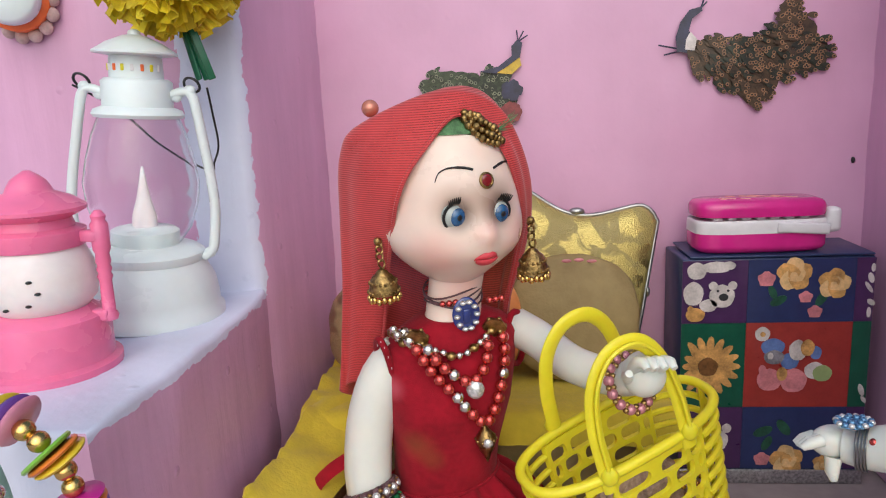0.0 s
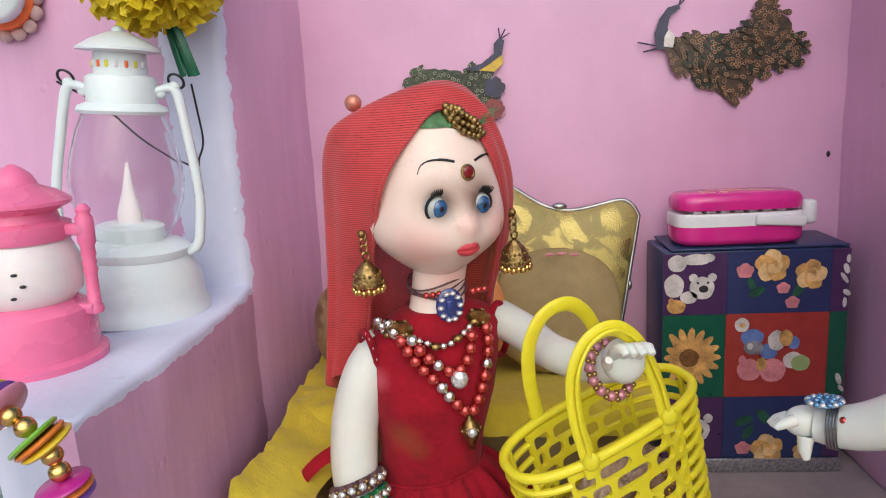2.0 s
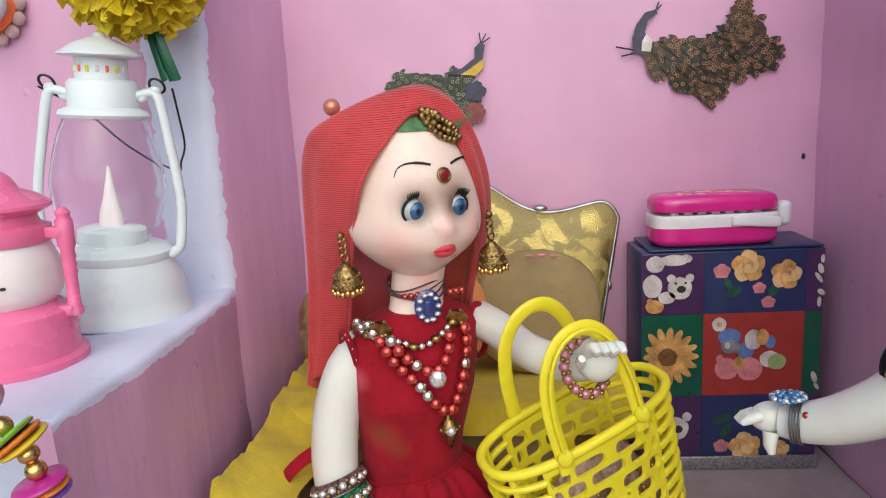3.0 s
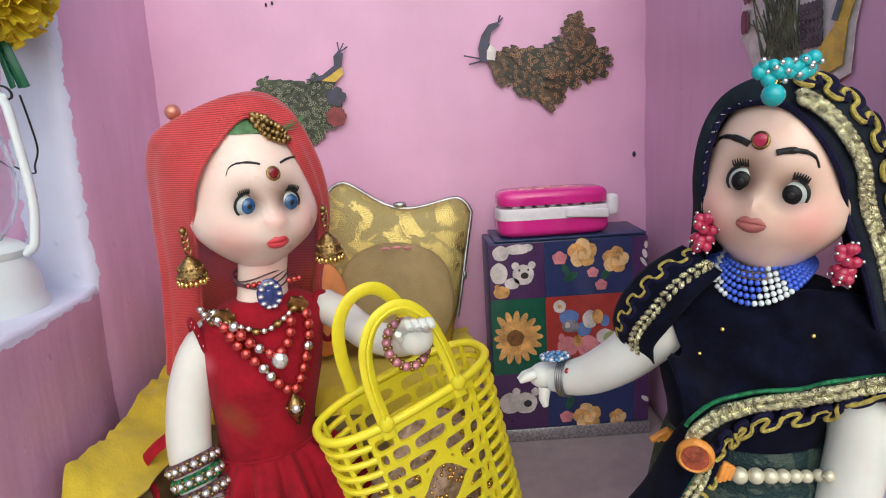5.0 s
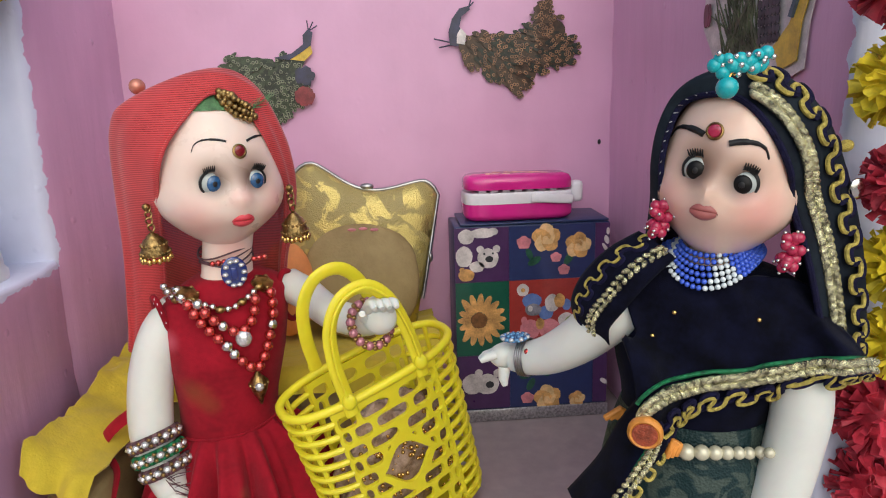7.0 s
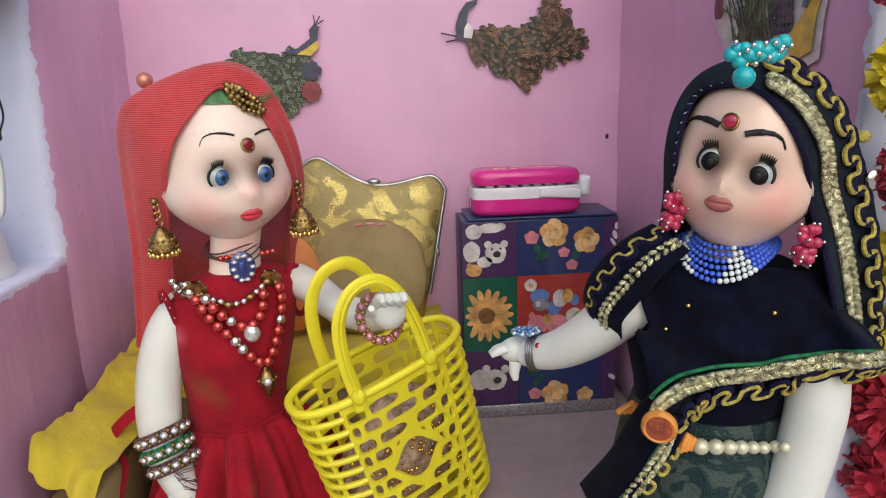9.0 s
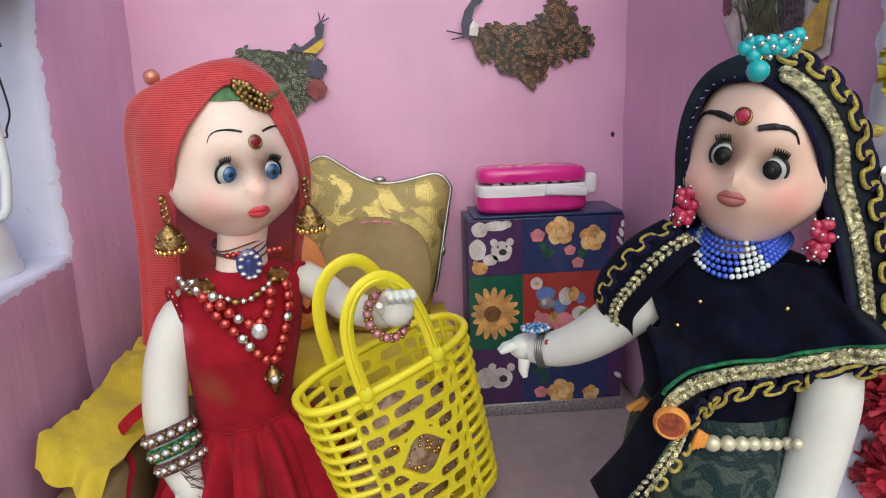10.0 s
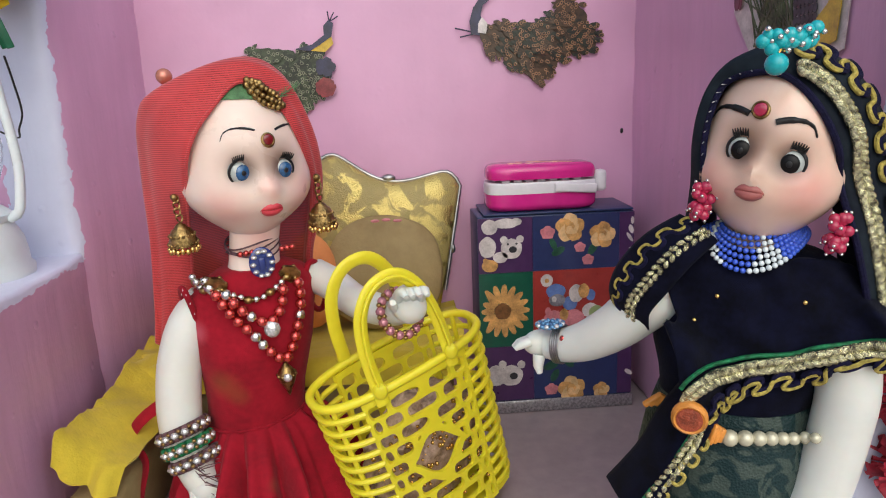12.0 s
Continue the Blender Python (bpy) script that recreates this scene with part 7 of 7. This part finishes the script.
# bouquet sticker on the side wall, seen edge-on
rm = Matrix.Translation((RX - 0.0012, 0.0095, -0.013)) @ Matrix.Rotation(radians(-90), 4, "Z")
st = tagged(new("bouquet_sticker"), "white-edged paper cut-out of tulips and grasses on the side wall", "wall sticker")
st.matrix_world = rm
bpy.context.view_layer.update()
rl = lambda y, z: (-y, z)
bm = bmesh.new()
plate(bm, [rl(y, z) for y, z in ((0.475, 0.312), (0.474, 0.335), (0.46, 0.352), (0.43, 0.352), (0.415, 0.335), (0.402, 0.322), (0.392, 0.323), (0.386, 0.331), (0.376, 0.333), (0.367, 0.322), (0.372, 0.305), (0.374, 0.284), (0.39, 0.279), (0.42, 0.28), (0.455, 0.288))], rm, 0.0006)
part("backing_card", bm, C_CREAM, st, "white paper edge")
bm = bmesh.new()
rnd = random.Random(9)
for k in range(46):
    y0 = 0.42 + rnd.uniform(-0.012, 0.03)
    y1 = 0.435 + rnd.uniform(-0.022, 0.032)
    a, b = Vector((-y0, -0.001, 0.284 + rnd.uniform(0, 0.01))), Vector((-y1, -0.001 - rnd.random() * 0.001, 0.318 + rnd.uniform(0, 0.025)))
    tube(bm, [rm @ a, rm @ a.lerp(b, 0.6), rm @ b], [0.0006, 0.0005, 0.0003], seg=4)
tagged(part("grass_print", bm, card("olive_grass", (0.09, 0.11, 0.05), 0.4, 0.6), st, "olive grass blades"), kind="stuff")
for y, z, c in ((0.468, 0.319, (0.14, 0.03, 0.05)), (0.458, 0.338, (0.16, 0.03, 0.06)), (0.466, 0.335, (0.14, 0.03, 0.05)), (0.436, 0.338, (0.6, 0.25, 0.2)), (0.425, 0.332, (0.62, 0.33, 0.2)), (0.446, 0.345, (0.55, 0.2, 0.2))):
    bm = bmesh.new()
    for k in range(3):
        out = [rl(y + (k - 1) * 0.0022 + 0.0022 * math.cos(a), z + 0.0065 * math.sin(a)) for a in [j * math.tau / 12 for j in range(12)]]
        plate(bm, out, rm @ Matrix.Translation((0, -0.0018 - 0.0003 * (k % 2), 0)), 0.0004)
    part("tulip_print", bm, card("tulip_print", c, 0.3, 0.5), st, "printed tulip")
bm = bmesh.new()
plate(bm, [rl(y, z) for y, z in ((0.392, 0.284), (0.378, 0.288), (0.376, 0.305), (0.3715, 0.315), (0.378, 0.318), (0.386, 0.305), (0.398, 0.296))], rm @ Matrix.Translation((0, -0.0014, 0)), 0.0004)
part("yellow_patch", bm, C_YEL, st, "yellow printed patch")
bm = bmesh.new()
for r in range(5):
    for c in range(6):
        out = [rl(0.411 - c * 0.0032 + 0.0017 * math.cos(a), 0.300 + r * 0.0042 + 0.0024 * math.sin(a)) for a in [j * math.tau / 8 for j in range(8)]]
        plate(bm, out, rm @ Matrix.Translation((0, -0.0014 - 0.0002 * r, 0)), 0.0004)
tagged(part("scale_print", bm, card("charcoal_print", (0.045, 0.045, 0.05), 0.4, 0.6), st, "charcoal scale print"), kind="stuff")
bm = bmesh.new()
tube(bm, smooth_curve([rm @ Vector((-y, -0.002, z)) for y, z in ((0.384, 0.308), (0.379, 0.318), (0.376, 0.324), (0.373, 0.321))], 10), 0.0018, seg=6)
part("stem_shape", bm, card("slate_print", (0.10, 0.13, 0.17), 0.2, 0.5), st, "slate blue curved shape")

bm = bmesh.new()
ball(bm, (0.1325, BY - 0.0005, 0.2255), (0.0014, 0.002, 0.0023), 0, 10, 7)
thing("nail_hole", bm, M_DARK, "small dark nail hole in the pink wall", "nail")
for x, z in ((-0.158, 0.362), (-0.163, 0.361)):
    bm = bmesh.new()
    ball(bm, (x, BY - 0.0003, z), (0.001, 0.001, 0.0016), 0, 8, 6)
    thing("nail_hole", bm, M_DARK, "tiny dark chip in the pink wall", "nail")

# ---------------------------------------------------------------- bead strings on the ledge end
made = set(bpy.data.objects)
string = base("button_necklace", (-0.234, 0.272, 0.226), "string of gold beads and coloured button discs", "necklace")
line = smooth_curve([(-0.253, 0.2745, 0.2225), (-0.235, 0.272, 0.2195), (-0.2285, 0.270, 0.217), (-0.223, 0.269, 0.213), (-0.2185, 0.2695, 0.2055), (-0.2175, 0.270, 0.1965), (-0.217, 0.271, 0.184), (-0.223, 0.273, 0.165), (-0.24, 0.275, 0.145)], 90)
bm = bmesh.new()
tube(bm, line, 0.0004, seg=5)
part("thread", bm, M_BROWNTHREAD, string)
gold = bead_mesh(0.0026, M_GOLD)
discs = [mesh_of((lambda b: (lathe(b, [(0.002, -0.0007), (0.0062, -0.0006), (0.0066, 0), (0.0062, 0.0006), (0.002, 0.0007)], seg=22), b)[1])(bmesh.new()), shader("button_" + n, c, 0.3, var=0.08, coat=0.3), 60, "button")
         for n, c in (("yellow", (0.7, 0.52, 0.03)), ("violet", (0.16, 0.07, 0.36)), ("pink", (0.75, 0.28, 0.42)), ("green", (0.22, 0.5, 0.05)), ("orange", (0.75, 0.2, 0.03)), ("magenta", (0.48, 0.02, 0.25)))]
spots = along(line, 0.0046)
for k, p in enumerate(spots):
    q = spots[min(k + 1, len(spots) - 1)] - spots[max(k - 1, 0)]
    rot = q.to_track_quat("Z", "Y").to_matrix().to_4x4()
    if k % 3 < 2:
        shared("gold_bead", gold, string, Matrix.Translation(p))
    else:
        for j, c in enumerate(((0, 1, 2), (3, 4, 0), (5, 4, 1))[(k // 3 + 2) % 3]):
            shared("button_disc", discs[c], string, Matrix.Translation(p) @ rot @ pose(0.001 * (j - 1), 0, (j - 1) * 0.0015, 6 * (j - 1), 5 * j, 0))
pearls = base("pearl_string", (-0.244, 0.2745, 0.205), "short string of silver pearls hanging at the ledge end", "necklace")
sil = bead_mesh(0.0021, M_SILVER)
for k, p in enumerate(along(smooth_curve([(-0.2415, 0.271, 0.207), (-0.239, 0.270, 0.2015), (-0.2375, 0.2705, 0.195), (-0.238, 0.272, 0.185), (-0.242, 0.274, 0.17)], 40), 0.0041)):
    shared("silver_pearl", sil, pearls, Matrix.Translation(p))
bm = bmesh.new()
tube(bm, smooth_curve([(-0.248, 0.2765, 0.206), (-0.245, 0.276, 0.19), (-0.25, 0.277, 0.16)], 20), 0.004, seg=8, flat=0.4)
thing("mint_ribbon", bm, card("mint_cloth", (0.30, 0.50, 0.44), 0.15, 0.7), "pale mint ribbon hanging at the ledge end", "ribbon")
bm = bmesh.new()
lathe(bm, [(0.0001, 0.0006), (0.0036, 0.0005), (0.004, 0.0), (0.0036, -0.0005)], (-0.2475, 0.2905, SHELF + 0.0015), seg=20)
thing("sequin", bm, M_SILVER, "flat silver sequin lying on the lavender ledge", "sequin")
seat(made, (-0.2715, 0.404, 0.203), (-0.3256, 0.4930, 0.1640), (1.18, -2.06, -0.2), 1.309)
